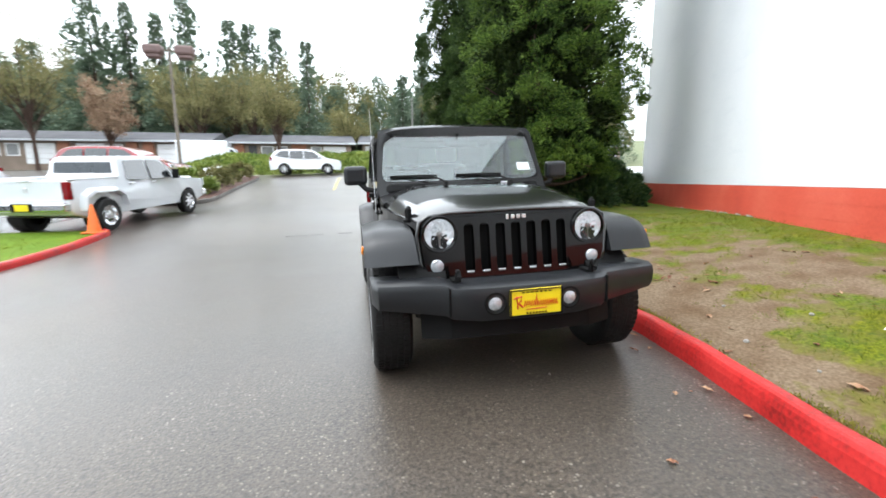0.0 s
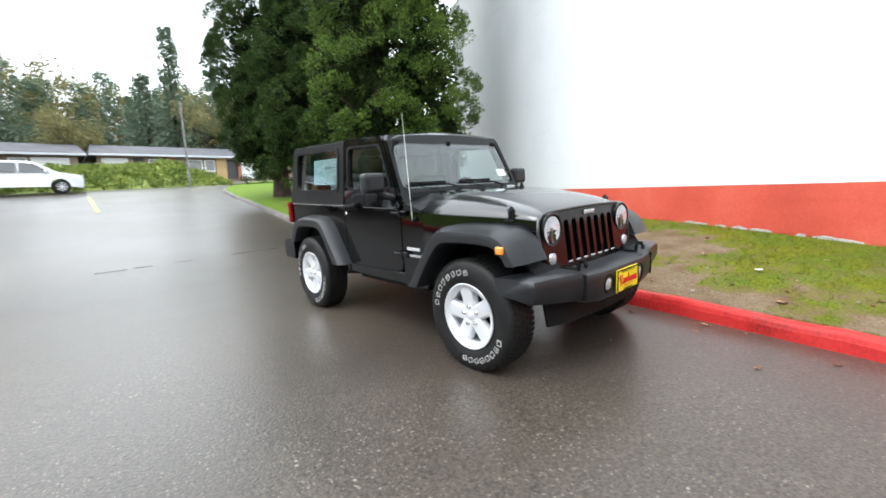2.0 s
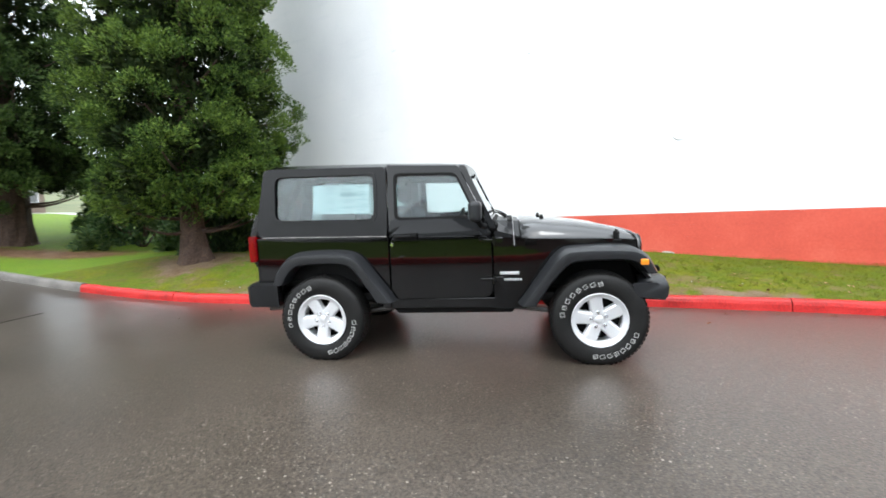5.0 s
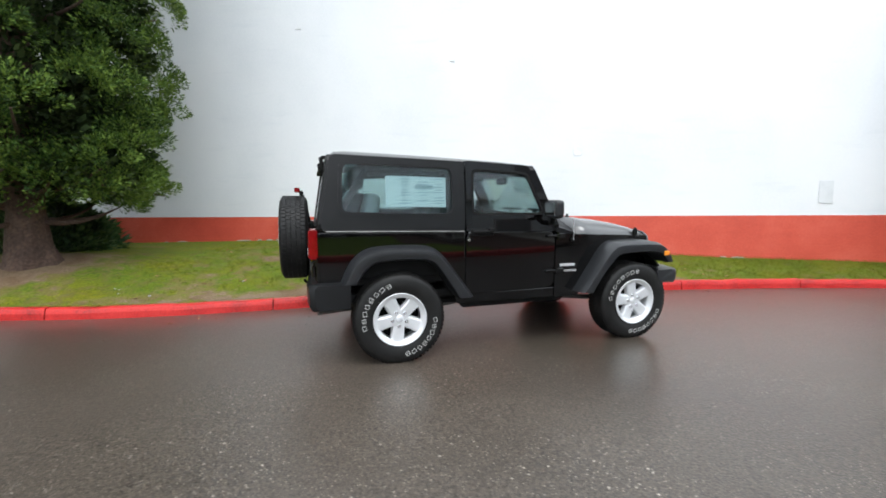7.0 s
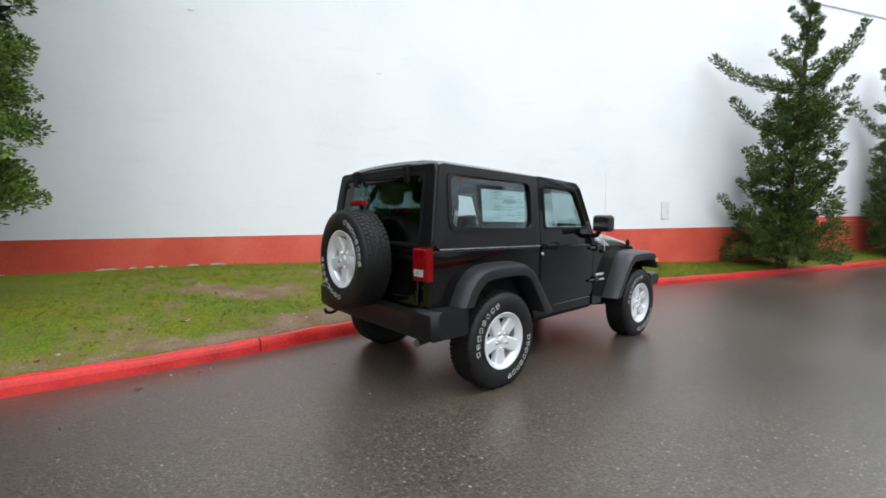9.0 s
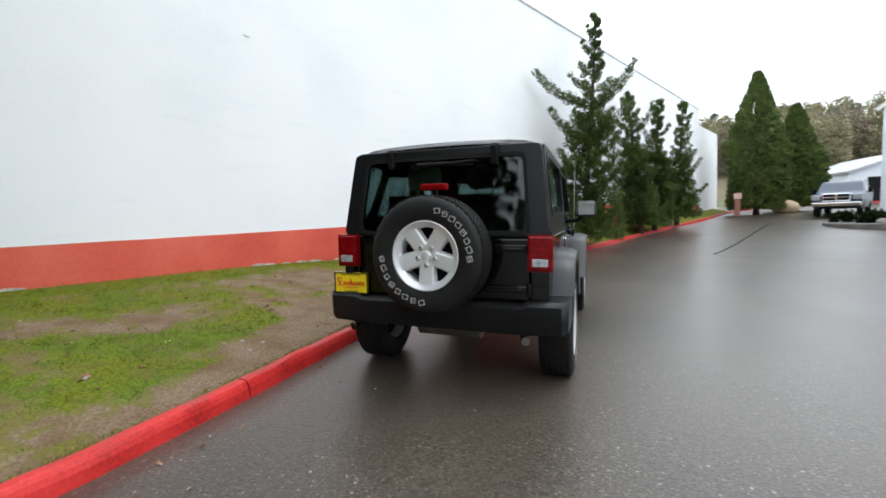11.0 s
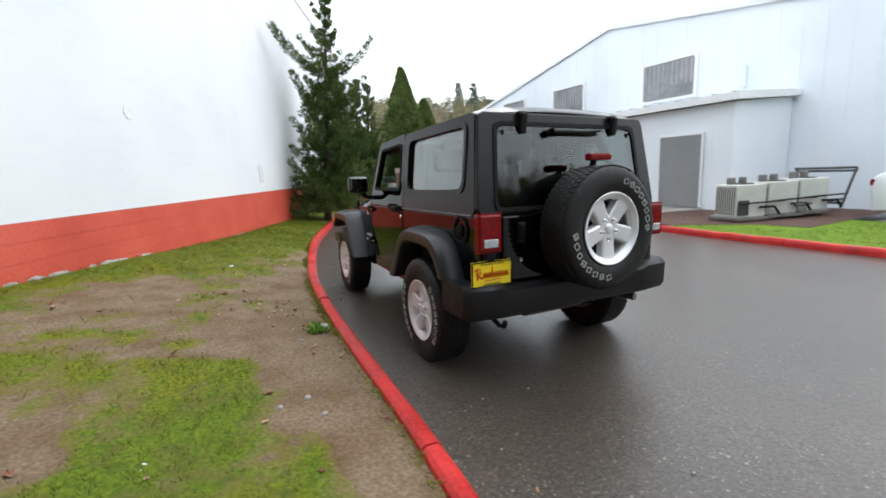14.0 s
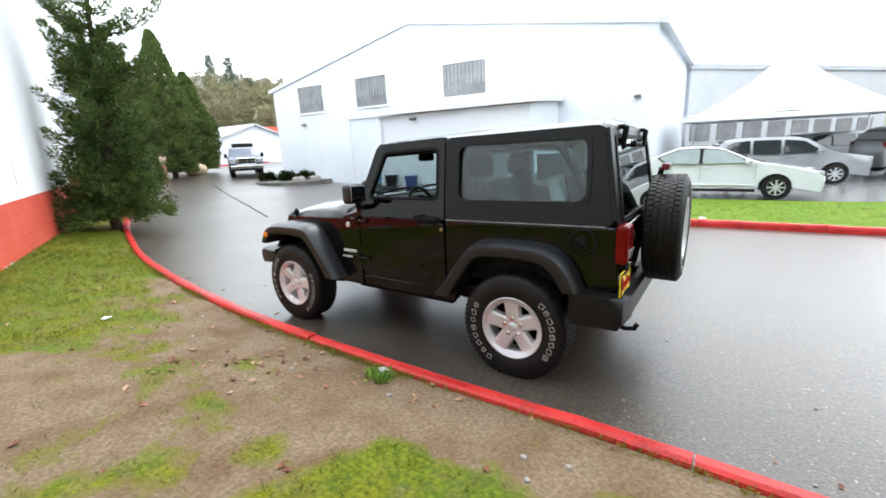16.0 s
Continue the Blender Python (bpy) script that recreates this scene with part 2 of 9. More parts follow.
def verge_material(name, grass_a, grass_b, dirt_a, dirt_b, patch=1.0):
    """Turf and bare earth, mixed by the mesh's own 'turf' attribute broken up by noise."""
    m = bpy.data.materials.new(name)
    m.use_nodes = True
    nt = m.node_tree
    bsdf = nt.nodes["Principled BSDF"]
    tc = nt.nodes.new("ShaderNodeTexCoord")
    at = nt.nodes.new("ShaderNodeAttribute")
    at.attribute_name = "turf"
    n1, n2 = nt.nodes.new("ShaderNodeTexNoise"), nt.nodes.new("ShaderNodeTexNoise")
    n1.inputs["Scale"].default_value, n1.inputs["Detail"].default_value, n1.inputs["Roughness"].default_value = 8, 9, 0.70
    n2.inputs["Scale"].default_value, n2.inputs["Detail"].default_value = 48, 4
    cols = []
    for n, (ca, cb) in ((n2, (grass_a, grass_b)), (n2, (dirt_a, dirt_b))):
        nt.links.new(tc.outputs["Object"], n.inputs["Vector"])
        r = nt.nodes.new("ShaderNodeValToRGB")
        r.color_ramp.elements[0].position, r.color_ramp.elements[0].color = 0.35, (*ca, 1)
        r.color_ramp.elements[1].position, r.color_ramp.elements[1].color = 0.68, (*cb, 1)
        nt.links.new(n.outputs["Fac"], r.inputs[0])
        cols.append(r)
    nt.links.new(tc.outputs["Object"], n1.inputs["Vector"])
    add = nt.nodes.new("ShaderNodeMath")
    add.operation = "ADD"
    nt.links.new(at.outputs["Fac"], add.inputs[0])
    nt.links.new(n1.outputs["Fac"], add.inputs[1])
    st = nt.nodes.new("ShaderNodeMapRange")
    st.inputs[1].default_value, st.inputs[2].default_value = 0.88, 1.26
    nt.links.new(add.outputs[0], st.inputs[0])
    mx = nt.nodes.new("ShaderNodeMix")
    mx.data_type = "RGBA"
    nt.links.new(st.outputs[0], mx.inputs[0])
    damp = nt.nodes.new("ShaderNodeMix")
    damp.data_type, damp.blend_type = "RGBA", "MULTIPLY"
    nd = nt.nodes.new("ShaderNodeTexNoise")
    nd.inputs["Scale"].default_value, nd.inputs["Detail"].default_value = 3.1, 5
    nt.links.new(tc.outputs["Object"], nd.inputs["Vector"])
    dr = nt.nodes.new("ShaderNodeMapRange")
    dr.inputs[1].default_value, dr.inputs[2].default_value = 0.4, 0.7
    nt.links.new(nd.outputs["Fac"], dr.inputs[0])
    nt.links.new(dr.outputs[0], damp.inputs[0])
    nt.links.new(cols[1].outputs[0], damp.inputs[6])
    damp.inputs[7].default_value = (0.68, 0.59, 0.5, 1)
    nt.links.new(damp.outputs[2], mx.inputs[6])
    n3 = nt.nodes.new("ShaderNodeTexNoise")
    n3.inputs["Scale"].default_value, n3.inputs["Detail"].default_value = 1.7, 6
    nt.links.new(tc.outputs["Object"], n3.inputs["Vector"])
    yellow = nt.nodes.new("ShaderNodeMix")
    yellow.data_type, yellow.blend_type = "RGBA", "MULTIPLY"
    yr = nt.nodes.new("ShaderNodeMapRange")
    yr.inputs[1].default_value, yr.inputs[2].default_value = 0.42, 0.66
    nt.links.new(n3.outputs["Fac"], yr.inputs[0])
    nt.links.new(yr.outputs[0], yellow.inputs[0])
    nt.links.new(cols[0].outputs[0], yellow.inputs[6])
    yellow.inputs[7].default_value = (1.05 + 0.37 * patch, 1.05, 1.0 - 0.25 * patch, 1)
    grass = yellow.outputs[2]
    for scale, lo, hi, amount, colour in ((5.5, 0.50, 0.68, 0.6, (0.105, 0.085, 0.028, 1)), (15.0, 0.52, 0.68, 0.55, (0.044, 0.076, 0.010, 1))):
        n4, r4, m4 = nt.nodes.new("ShaderNodeTexNoise"), nt.nodes.new("ShaderNodeMapRange"), nt.nodes.new("ShaderNodeMix")
        n4.inputs["Scale"].default_value, n4.inputs["Detail"].default_value = scale, 6
        r4.inputs[1].default_value, r4.inputs[2].default_value, r4.inputs[4].default_value = lo, hi, amount * patch
        m4.data_type = "RGBA"
        m4.inputs[7].default_value = colour
        nt.links.new(tc.outputs["Object"], n4.inputs["Vector"])
        nt.links.new(n4.outputs["Fac"], r4.inputs[0])
        nt.links.new(r4.outputs[0], m4.inputs[0])
        nt.links.new(grass, m4.inputs[6])
        grass = m4.outputs[2]
    nt.links.new(grass, mx.inputs[7])
    # thin mossy, half-dead turf where grass gives way to earth
    moss = nt.nodes.new("ShaderNodeValToRGB")
    for i, (at_, v) in enumerate(((0.12, 0.0), (0.42, 0.6), (0.75, 0.0))):
        e = moss.color_ramp.elements[i] if i < 2 else moss.color_ramp.elements.new(at_)
        e.position, e.color = at_, (v, v, v, 1)
    nt.links.new(st.outputs[0], moss.inputs[0])
    thin = nt.nodes.new("ShaderNodeMix")
    thin.data_type = "RGBA"
    thin.inputs[7].default_value = (0.120, 0.104, 0.020, 1)
    nt.links.new(moss.outputs[0], thin.inputs[0])
    nt.links.new(mx.outputs[2], thin.inputs[6])
    nt.links.new(thin.outputs[2], bsdf.inputs["Base Color"])
    bsdf.inputs["Roughness"].default_value = 0.85
    bsdf.inputs["Specular IOR Level"].default_value = 0.12
    b = nt.nodes.new("ShaderNodeBump")
    b.inputs["Strength"].default_value, b.inputs["Distance"].default_value = 0.4, 0.014
    nt.links.new(n2.outputs["Fac"], b.inputs["Height"])
    nt.links.new(b.outputs[0], bsdf.inputs["Normal"])
    return m


ASPHALT = asphalt_material()
WHITE_WALL = material("white_wall_paint", [(0.68, 0.70, 0.72), (0.735, 0.75, 0.765), (0.765, 0.77, 0.775)], 0.5, 0.75, bump=0.25, fine=25, spread=0.2)


def scuffs(m, amount):
    """Faint flat streaks of grime along a painted wall."""
    nt = m.node_tree
    bsdf = nt.nodes["Principled BSDF"]
    src = bsdf.inputs["Base Color"].links[0].from_socket
    tc, mp = nt.nodes.new("ShaderNodeTexCoord"), nt.nodes.new("ShaderNodeMapping")
    mp.inputs["Scale"].default_value = (0.9, 0.9, 6.0)
    n = nt.nodes.new("ShaderNodeTexNoise")
    n.inputs["Scale"].default_value, n.inputs["Detail"].default_value = 1.0, 5
    r = nt.nodes.new("ShaderNodeMapRange")
    r.inputs[1].default_value, r.inputs[2].default_value, r.inputs[4].default_value = 0.60, 0.74, amount
    mx = nt.nodes.new("ShaderNodeMix")
    mx.data_type, mx.blend_type = "RGBA", "MULTIPLY"
    mx.inputs[7].default_value = (0.80, 0.83, 0.86, 1)
    nt.links.new(tc.outputs["Object"], mp.inputs[0])
    nt.links.new(mp.outputs[0], n.inputs["Vector"])
    nt.links.new(n.outputs["Fac"], r.inputs[0])
    nt.links.new(r.outputs[0], mx.inputs[0])
    nt.links.new(src, mx.inputs[6])
    nt.links.new(mx.outputs[2], bsdf.inputs["Base Color"])


scuffs(WHITE_WALL, 0.22)
RED_BAND = material("red_wall_paint", [(0.48, 0.058, 0.034), (0.58, 0.080, 0.046), (0.64, 0.115, 0.072)], 1.2, 0.6, bump=0.3, fine=30, spread=0.3)
RED_KERB = material("red_kerb_paint", [(0.22, 0.014, 0.013), (0.46, 0.022, 0.020), (0.55, 0.034, 0.029)], 4.0, 0.42, bump=0.3, fine=45, spread=0.45, rough_var=0.12, specular=0.28)
CONCRETE = material("concrete", [(0.085, 0.080, 0.072), (0.14, 0.13, 0.118), (0.205, 0.192, 0.175)], 2.0, 0.7, bump=0.5, fine=50)
VERGE = verge_material("worn_turf", (0.050, 0.080, 0.006), (0.122, 0.160, 0.013), (0.128, 0.089, 0.054), (0.205, 0.151, 0.102), 1.1)
LAWN = verge_material("lawn_turf", (0.060, 0.125, 0.010), (0.140, 0.222, 0.022), (0.10, 0.06, 0.035), (0.2, 0.12, 0.07), 0.35)
MULCH = material("bark_mulch", [(0.034, 0.014, 0.009), (0.068, 0.028, 0.018), (0.115, 0.052, 0.034)], 5, 0.8, bump=1.0, fine=60, spread=0.6)
FIELD = material("rough_grass", [(0.06, 0.075, 0.03), (0.10, 0.12, 0.045), (0.15, 0.14, 0.07)], 0.2, 0.9, bump=0.5, fine=3)
BLADE = material("grass_blade", [(0.050, 0.074, 0.006), (0.106, 0.132, 0.011), (0.185, 0.180, 0.026)], 1.3, 0.6, per_island=0.3, specular=0.08)
LEAF_DEAD = material("dead_leaf", [(0.14, 0.045, 0.022), (0.23, 0.105, 0.05), (0.34, 0.21, 0.12)], 8, 0.7, per_object=0.5)
STONE = material("grey_stone", [(0.2, 0.19, 0.17), (0.36, 0.34, 0.31)], 14, 0.7, bump=0.6)
LITTER = material("white_litter", [(0.7, 0.72, 0.74), (0.82, 0.83, 0.84)], 9, 0.4)
BARK = material("bark", [(0.026, 0.015, 0.010), (0.055, 0.032, 0.022), (0.095, 0.057, 0.040)], 4, 0.9, bump=1.0, fine=26, spread=0.6)
FOLIAGE = material("conifer_leaf", [(0.022, 0.052, 0.009), (0.060, 0.112, 0.017), (0.134, 0.202, 0.031)], 0.7, 0.65, per_island=0.5, specular=0.2)
FOLIAGE_DARK = material("dark_conifer_leaf", [(0.018, 0.042, 0.018), (0.04, 0.082, 0.028), (0.08, 0.125, 0.04)], 0.7, 0.65, per_island=0.4, specular=0.2)
FOLIAGE_DEEP = material("deep_conifer_leaf", [(0.016, 0.034, 0.009), (0.040, 0.076, 0.018), (0.082, 0.128, 0.030)], 0.7, 0.65, per_island=0.45, specular=0.15)
FOLIAGE_YELLOW = material("spring_leaf", [(0.12, 0.12, 0.048), (0.19, 0.18, 0.072), (0.27, 0.245, 0.11)], 0.5, 0.7, per_island=0.5, specular=0.2)
FOLIAGE_RUST = material("rust_bud", [(0.24, 0.15, 0.10), (0.33, 0.24, 0.16)], 0.5, 0.7, per_island=0.5, specular=0.2)
CYPRESS = material("cypress_leaf", [(0.040, 0.070, 0.018), (0.092, 0.132, 0.034), (0.160, 0.200, 0.055)], 0.9, 0.65, per_island=0.4, specular=0.25)
IVY = material("ivy_leaf", [(0.09, 0.145, 0.022), (0.17, 0.225, 0.04), (0.26, 0.30, 0.065)], 1.0, 0.55, per_island=0.4)


# ---- mesh helpers ----
def part(name, bm, mat, parent=None, label="", smooth=False):
    """Links a bmesh as one mesh object, under a thing or a part where one is given."""
    me = bpy.data.meshes.new(name)
    bm.to_mesh(me)
    bm.free()
    if mat:
        me.materials.append(mat)
    if smooth:
        for p in me.polygons:
            p.use_smooth = True
        if smooth == "auto":
            me.set_sharp_from_angle(angle=radians(38))
    ob = new(name, me)
    ob.parent = parent
    if label:
        ob["label"] = label
    return ob


def glide(pts, n=3):
    """Catmull-Rom through points, n steps to a stretch."""
    p = [Vector(q) for q in pts]
    p = [p[0] * 2 - p[1]] + p + [p[-1] * 2 - p[-2]]
    out = []
    for i in range(1, len(p) - 2):
        for k in range(n):
            t = k / n
            out.append(0.5 * ((2 * p[i]) + (p[i + 1] - p[i - 1]) * t + (2 * p[i - 1] - 5 * p[i] + 4 * p[i + 1] - p[i + 2]) * t * t
                              + (3 * p[i] - p[i - 1] - 3 * p[i + 1] + p[i + 2]) * t ** 3))
    return out + [p[-2]]


def mesh_part(name, verts, faces, mat, parent=None, label="", smooth=False):
    me = bpy.data.meshes.new(name)
    me.from_pydata([tuple(v) for v in verts], [], faces)
    me.materials.append(mat)
    if smooth:
        for p in me.polygons:
            p.use_smooth = True
    ob = new(name, me)
    ob.parent = parent
    if label:
        ob["label"] = label
    return ob


def thing(name, m, label, category, group="", kind=""):
    ob = new(name)
    ob.matrix_world = m
    return tagged(ob, label, category, group, kind)


def box(bm, c, s, bevel=0.0, rot=None, segs=2):
    m = Matrix.LocRotScale(c, rot, s)
    made = bmesh.ops.create_cube(bm, size=1.0, matrix=m)["verts"]
    if bevel:
        es = list({e for v in made for e in v.link_edges})
        bmesh.ops.bevel(bm, geom=es, offset=bevel, segments=segs, affect="EDGES", profile=0.5, clamp_overlap=True)
    return bm


def tube(bm, pts, r, segs=8, caps=True):
    """A round bar along points; r is one radius or one for each point."""
    pts = [Vector(p) for p in pts]
    rs = r if isinstance(r, (list, tuple)) else [r] * len(pts)
    rings = []
    up = Vector((0, 0, 1))
    for i, p in enumerate(pts):
        d = (pts[min(i + 1, len(pts) - 1)] - pts[max(i - 1, 0)]).normalized()
        a = d.cross(up if abs(d.z) < 0.95 else Vector((1, 0, 0))).normalized()
        b = d.cross(a)
        rings.append([bm.verts.new(p + (a * math.cos(k * math.tau / segs) + b * math.sin(k * math.tau / segs)) * rs[i]) for k in range(segs)])
    for r0, r1 in zip(rings, rings[1:]):
        for k in range(segs):
            bm.faces.new((r0[k], r0[(k + 1) % segs], r1[(k + 1) % segs], r1[k]))
    if caps:
        bm.faces.new(rings[0][::-1])
        bm.faces.new(rings[-1])
    return bm


def lathe(bm, profile, axis="x", segs=48, m=None):
    """Turns a closed or open profile of (along, radius) about an axis."""
    rings = []
    for a, r in profile:
        ring = []
        for k in range(segs):
            c, s = math.cos(k * math.tau / segs) * r, math.sin(k * math.tau / segs) * r
            v = {"x": (a, c, s), "y": (c, a, s), "z": (c, s, a)}[axis]
            ring.append(bm.verts.new(m @ Vector(v) if m else v))
        rings.append(ring)
    for r0, r1 in zip(rings, rings[1:]):
        for k in range(segs):
            bm.faces.new((r0[k], r0[(k + 1) % segs], r1[(k + 1) % segs], r1[k]))
    return rings


def loft(bm, sections, closed=True, caps=True):
    """Joins sections of equally many points by quads."""
    rings = [[bm.verts.new(p) for p in s] for s in sections]
    n = len(rings[0])
    for r0, r1 in zip(rings, rings[1:]):
        for k in range(n if closed else n - 1):
            bm.faces.new((r0[k], r0[(k + 1) % n], r1[(k + 1) % n], r1[k]))
    if caps and closed:
        bm.faces.new(rings[0][::-1])
        bm.faces.new(rings[-1])
    return bm


def prism(bm, outline, to3d, thick):
    """A plate: a 2D outline mapped by to3d(u, v, depth), from depth 0 to thick."""
    a = [bm.verts.new(to3d(u, v, 0)) for u, v in outline]
    b = [bm.verts.new(to3d(u, v, thick)) for u, v in outline]
    bm.faces.new(a)
    bm.faces.new(b[::-1])
    n = len(a)
    for i in range(n):
        bm.faces.new((a[i], b[i], b[(i + 1) % n], a[(i + 1) % n]))
    return bm


def resample(poly, n):
    """n points at even steps round a closed polygon."""
    pts = [Vector(p) for p in poly]
    L = [(pts[(i + 1) % len(pts)] - p).length for i, p in enumerate(pts)]
    total, out = sum(L), []
    for k in range(n):
        d, i = total * k / n, 0
        while d > L[i]:
            d -= L[i]
            i += 1
        out.append(pts[i].lerp(pts[(i + 1) % len(pts)], d / L[i]))
    return out


def rounded(poly, r, segs=4):
    """A polygon with rounded corners."""
    out, n = [], len(poly)
    for i in range(n):
        p, a, b = Vector(poly[i]), Vector(poly[i - 1]), Vector(poly[(i + 1) % n])
        da, db = a - p, b - p
        k = min(r, da.length * 0.45, db.length * 0.45)
        s, e = p + da.normalized() * k, p + db.normalized() * k
        for j in range(segs + 1):
            t = j / segs
            out.append((s * (1 - t) ** 2 + p * 2 * t * (1 - t) + e * t * t))
    return out


def ring_plate(bm, outer, inner, to3d, thick, n=64):
    """A plate with a hole: both outlines are polygons that start at about the same corner and run the same way."""
    o, i = resample(outer, n), resample(inner, n)
    c = sum(i, Vector((0, 0))) / n
    ang = [math.atan2(p.y - c.y, p.x - c.x) for p in o]
    start = min(range(n), key=lambda k: abs(math.remainder(math.atan2(i[k].y - c.y, i[k].x - c.x) - ang[0], math.tau)))
    i = i[start:] + i[:start]
    layers = []
    for d in (0, thick):
        layers.append(([bm.verts.new(to3d(*p, d)) for p in o], [bm.verts.new(to3d(*p, d)) for p in i]))
    (o0, i0), (o1, i1) = layers
    for k in range(n):
        j = (k + 1) % n
        bm.faces.new((o0[k], o0[j], i0[j], i0[k]))
        bm.faces.new((o1[k], i1[k], i1[j], o1[j]))
        bm.faces.new((o0[k], o1[k], o1[j], o0[j]))
        bm.faces.new((i0[k], i0[j], i1[j], i1[k]))
    return bm


def fix(bm):
    bmesh.ops.recalc_face_normals(bm, faces=bm.faces[:])
    return bm


def bevel_sharp(bm, offset, segs=2, angle=0.5):
    es = [e for e in bm.edges if len(e.link_faces) == 2 and e.calc_face_angle(0) > angle]
    bmesh.ops.bevel(bm, geom=es, offset=offset, segments=segs, affect="EDGES", profile=0.5, clamp_overlap=True)
    return bm


# ---- the lie of the land ----
def rise(u, slope, soft=4.0):
    return 0.0 if u < 0 else slope * (u * u / (2 * soft) if u < soft else u - soft / 2)


def road_z(x, y):
    """Height of the paved ground: a cross fall at the car, climbing away at both ends."""
    return (-0.0285 * max(-9.0, min(7.5, x)) - 0.004 * max(-20.0, min(10.0, y)) + rise(-y - 4, 0.085) - rise(-y - 26, 0.04) + rise(y - 8, 0.032)
            + rise(math.hypot(x, y) - 80, 0.05, 20) - 0.2 * math.exp(-((y + 13.2) / 3.2) ** 2) * max(0.0, min(1.0, (x - 4) / 2.5))
            + 0.016 * math.exp(-(x / 1.7) ** 4 - (y / 2.6) ** 4))


WALL_N, WALL_U = Vector((math.cos(radians(-23)), math.sin(radians(-23)), 0)), Vector((-math.sin(radians(-23)), math.cos(radians(-23)), 0))


def on_wall(s, off=0.0, z=0.0):
    """A point s metres along the long white wall, off metres in front of its face."""
    return WALL_N * (off - 4.3) + WALL_U * s + Vector((0, 0, z))


# kerb line: road-side face, from the far corner of the lawn round past the car to the far end of the wall
KERB = [(-9.0, -26.5), (-6.2, -26.0), (-4.2, -23.5), (-3.35, -19.5), (-2.9, -15), (-2.4, -10.5), (-1.95, -7.6), (-1.565, -5.4), (-1.35, -3.9), (-1.265, -2.4), (-1.26, -1.0),
        (-1.24, 0.2), (-1.165, 1.5), (-1.005, 2.7), (-0.79, 4.0), (-0.42, 5.75), (0.15, 7.7), (1.0, 10.3), (2.3, 13.6), (3.85, 17.3),
        (5.6, 21.4), (8.0, 27.0), (10.2, 32.0), (13, 36), (18, 38.5), (26, 40)]


def smooth_line(pts, step=0.25):
    """Catmull-Rom through plan points, at about even steps."""
    p = [Vector(q) for q in pts]
    p = [p[0] * 2 - p[1]] + p + [p[-1] * 2 - p[-2]]
    out = []
    for i in range(1, len(p) - 2):
        n = max(2, int((p[i + 1] - p[i]).length / step))
        for k in range(n):
            t = k / n
            out.append(0.5 * ((2 * p[i]) + (p[i + 1] - p[i - 1]) * t + (2 * p[i - 1] - 5 * p[i] + 4 * p[i + 1] - p[i + 2]) * t * t
                              + (3 * p[i] - p[i - 1] - 3 * p[i + 1] + p[i + 2]) * t ** 3))
    out.append(p[-2])
    return out


def side_of(line, i):
    d = (line[min(i + 1, len(line) - 1)] - line[max(i - 1, 0)]).normalized()
    return Vector((-d.y, d.x))


KERB_LINE = smooth_line(KERB)


# ---- ground ----
def axis_steps(fine, near, far):
    out, v, d = [0.0], 0.0, fine
    while v < far:
        if v > near:
            d *= 1.18
        v += d
        out.append(v)
    return [-q for q in out[:0:-1]] + out


gx, gy = axis_steps(0.8, 26, 900), axis_steps(0.8, 34, 900)
verts = [(x, y, road_z(x, y)) for y in gy for x in gx]
nx = len(gx)
faces = [(j * nx + i, j * nx + i + 1, (j + 1) * nx + i + 1, (j + 1) * nx + i) for j in range(len(gy) - 1) for i in range(nx - 1)]
ground = mesh_part("ground", verts, faces, ASPHALT, smooth=True)
ground.data.materials.append(FIELD)
for poly in ground.data.polygons:
    c = poly.center
    if c.y < -46 or c.y > 44 or c.x > 60 or c.x < -34:
        poly.material_index = 1
tagged(ground, "wet dark grey asphalt with pale stone grains", "asphalt", kind="structure")


# ---- kerbs ----
def kerb_run(name, line, a, b, height, width, mat, label, side=1, wobble=0.009):
    """Kerb stones along line[a:b], in lengths of about three metres, each a piece with its own joint."""
    top = thing(name, Matrix(), label, "kerb", kind="structure")
    i = a
    rng = random.Random(len(line) * 7 + a)
    while i < b - 1:
        j = min(b - 1, i + rng.choice((8, 10, 12)))
        if b - 1 - j < 3:
            j = b - 1
        secs, tilt = [], rng.uniform(-0.008, 0.008)
        for k in range(i, j + 1):
            p, s = line[k], side_of(line, k) * side
            z = road_z(p.x, p.y)
            w = wobble * noise.noise((k * 0.7, a, 3)) * 2
            if k in (i, j):
                e = (line[k + 1] - p if k == i else line[k - 1] - p)
                p = p + e.normalized() * 0.006
            h = height + w + tilt
            prof = [(0.006 + w, -0.06), (0.020 + w, h * 0.55), (0.032 + w, h - 0.028), (0.045 + w, h - 0.008), (0.062, h), (width - 0.03, h + 0.002), (width - 0.008, h - 0.012),
                    (width, h - 0.03), (width, -0.06)]
            secs.append([(p.x + s.x * u, p.y + s.y * u, z + v) for u, v in prof])
        bm = bmesh.new()
        loft(bm, secs)
        part("kerb_stone", fix(bm), mat, top, smooth=False)
        i = j
    return top


def index_at(line, y):
    return min(range(len(line)), key=lambda k: abs(line[k].y - y))


k_red = index_at(KERB_LINE, -6.9)
k_end = len(KERB_LINE)
kerb_run("kerb_red", KERB_LINE, k_red, k_end, 0.135, 0.145, RED_KERB, "red painted concrete kerb, chipped and wet")
kerb_run("kerb_grey", KERB_LINE, 0, k_red + 1, 0.13, 0.16, CONCRETE, "bare grey concrete kerb stones by the lawn")


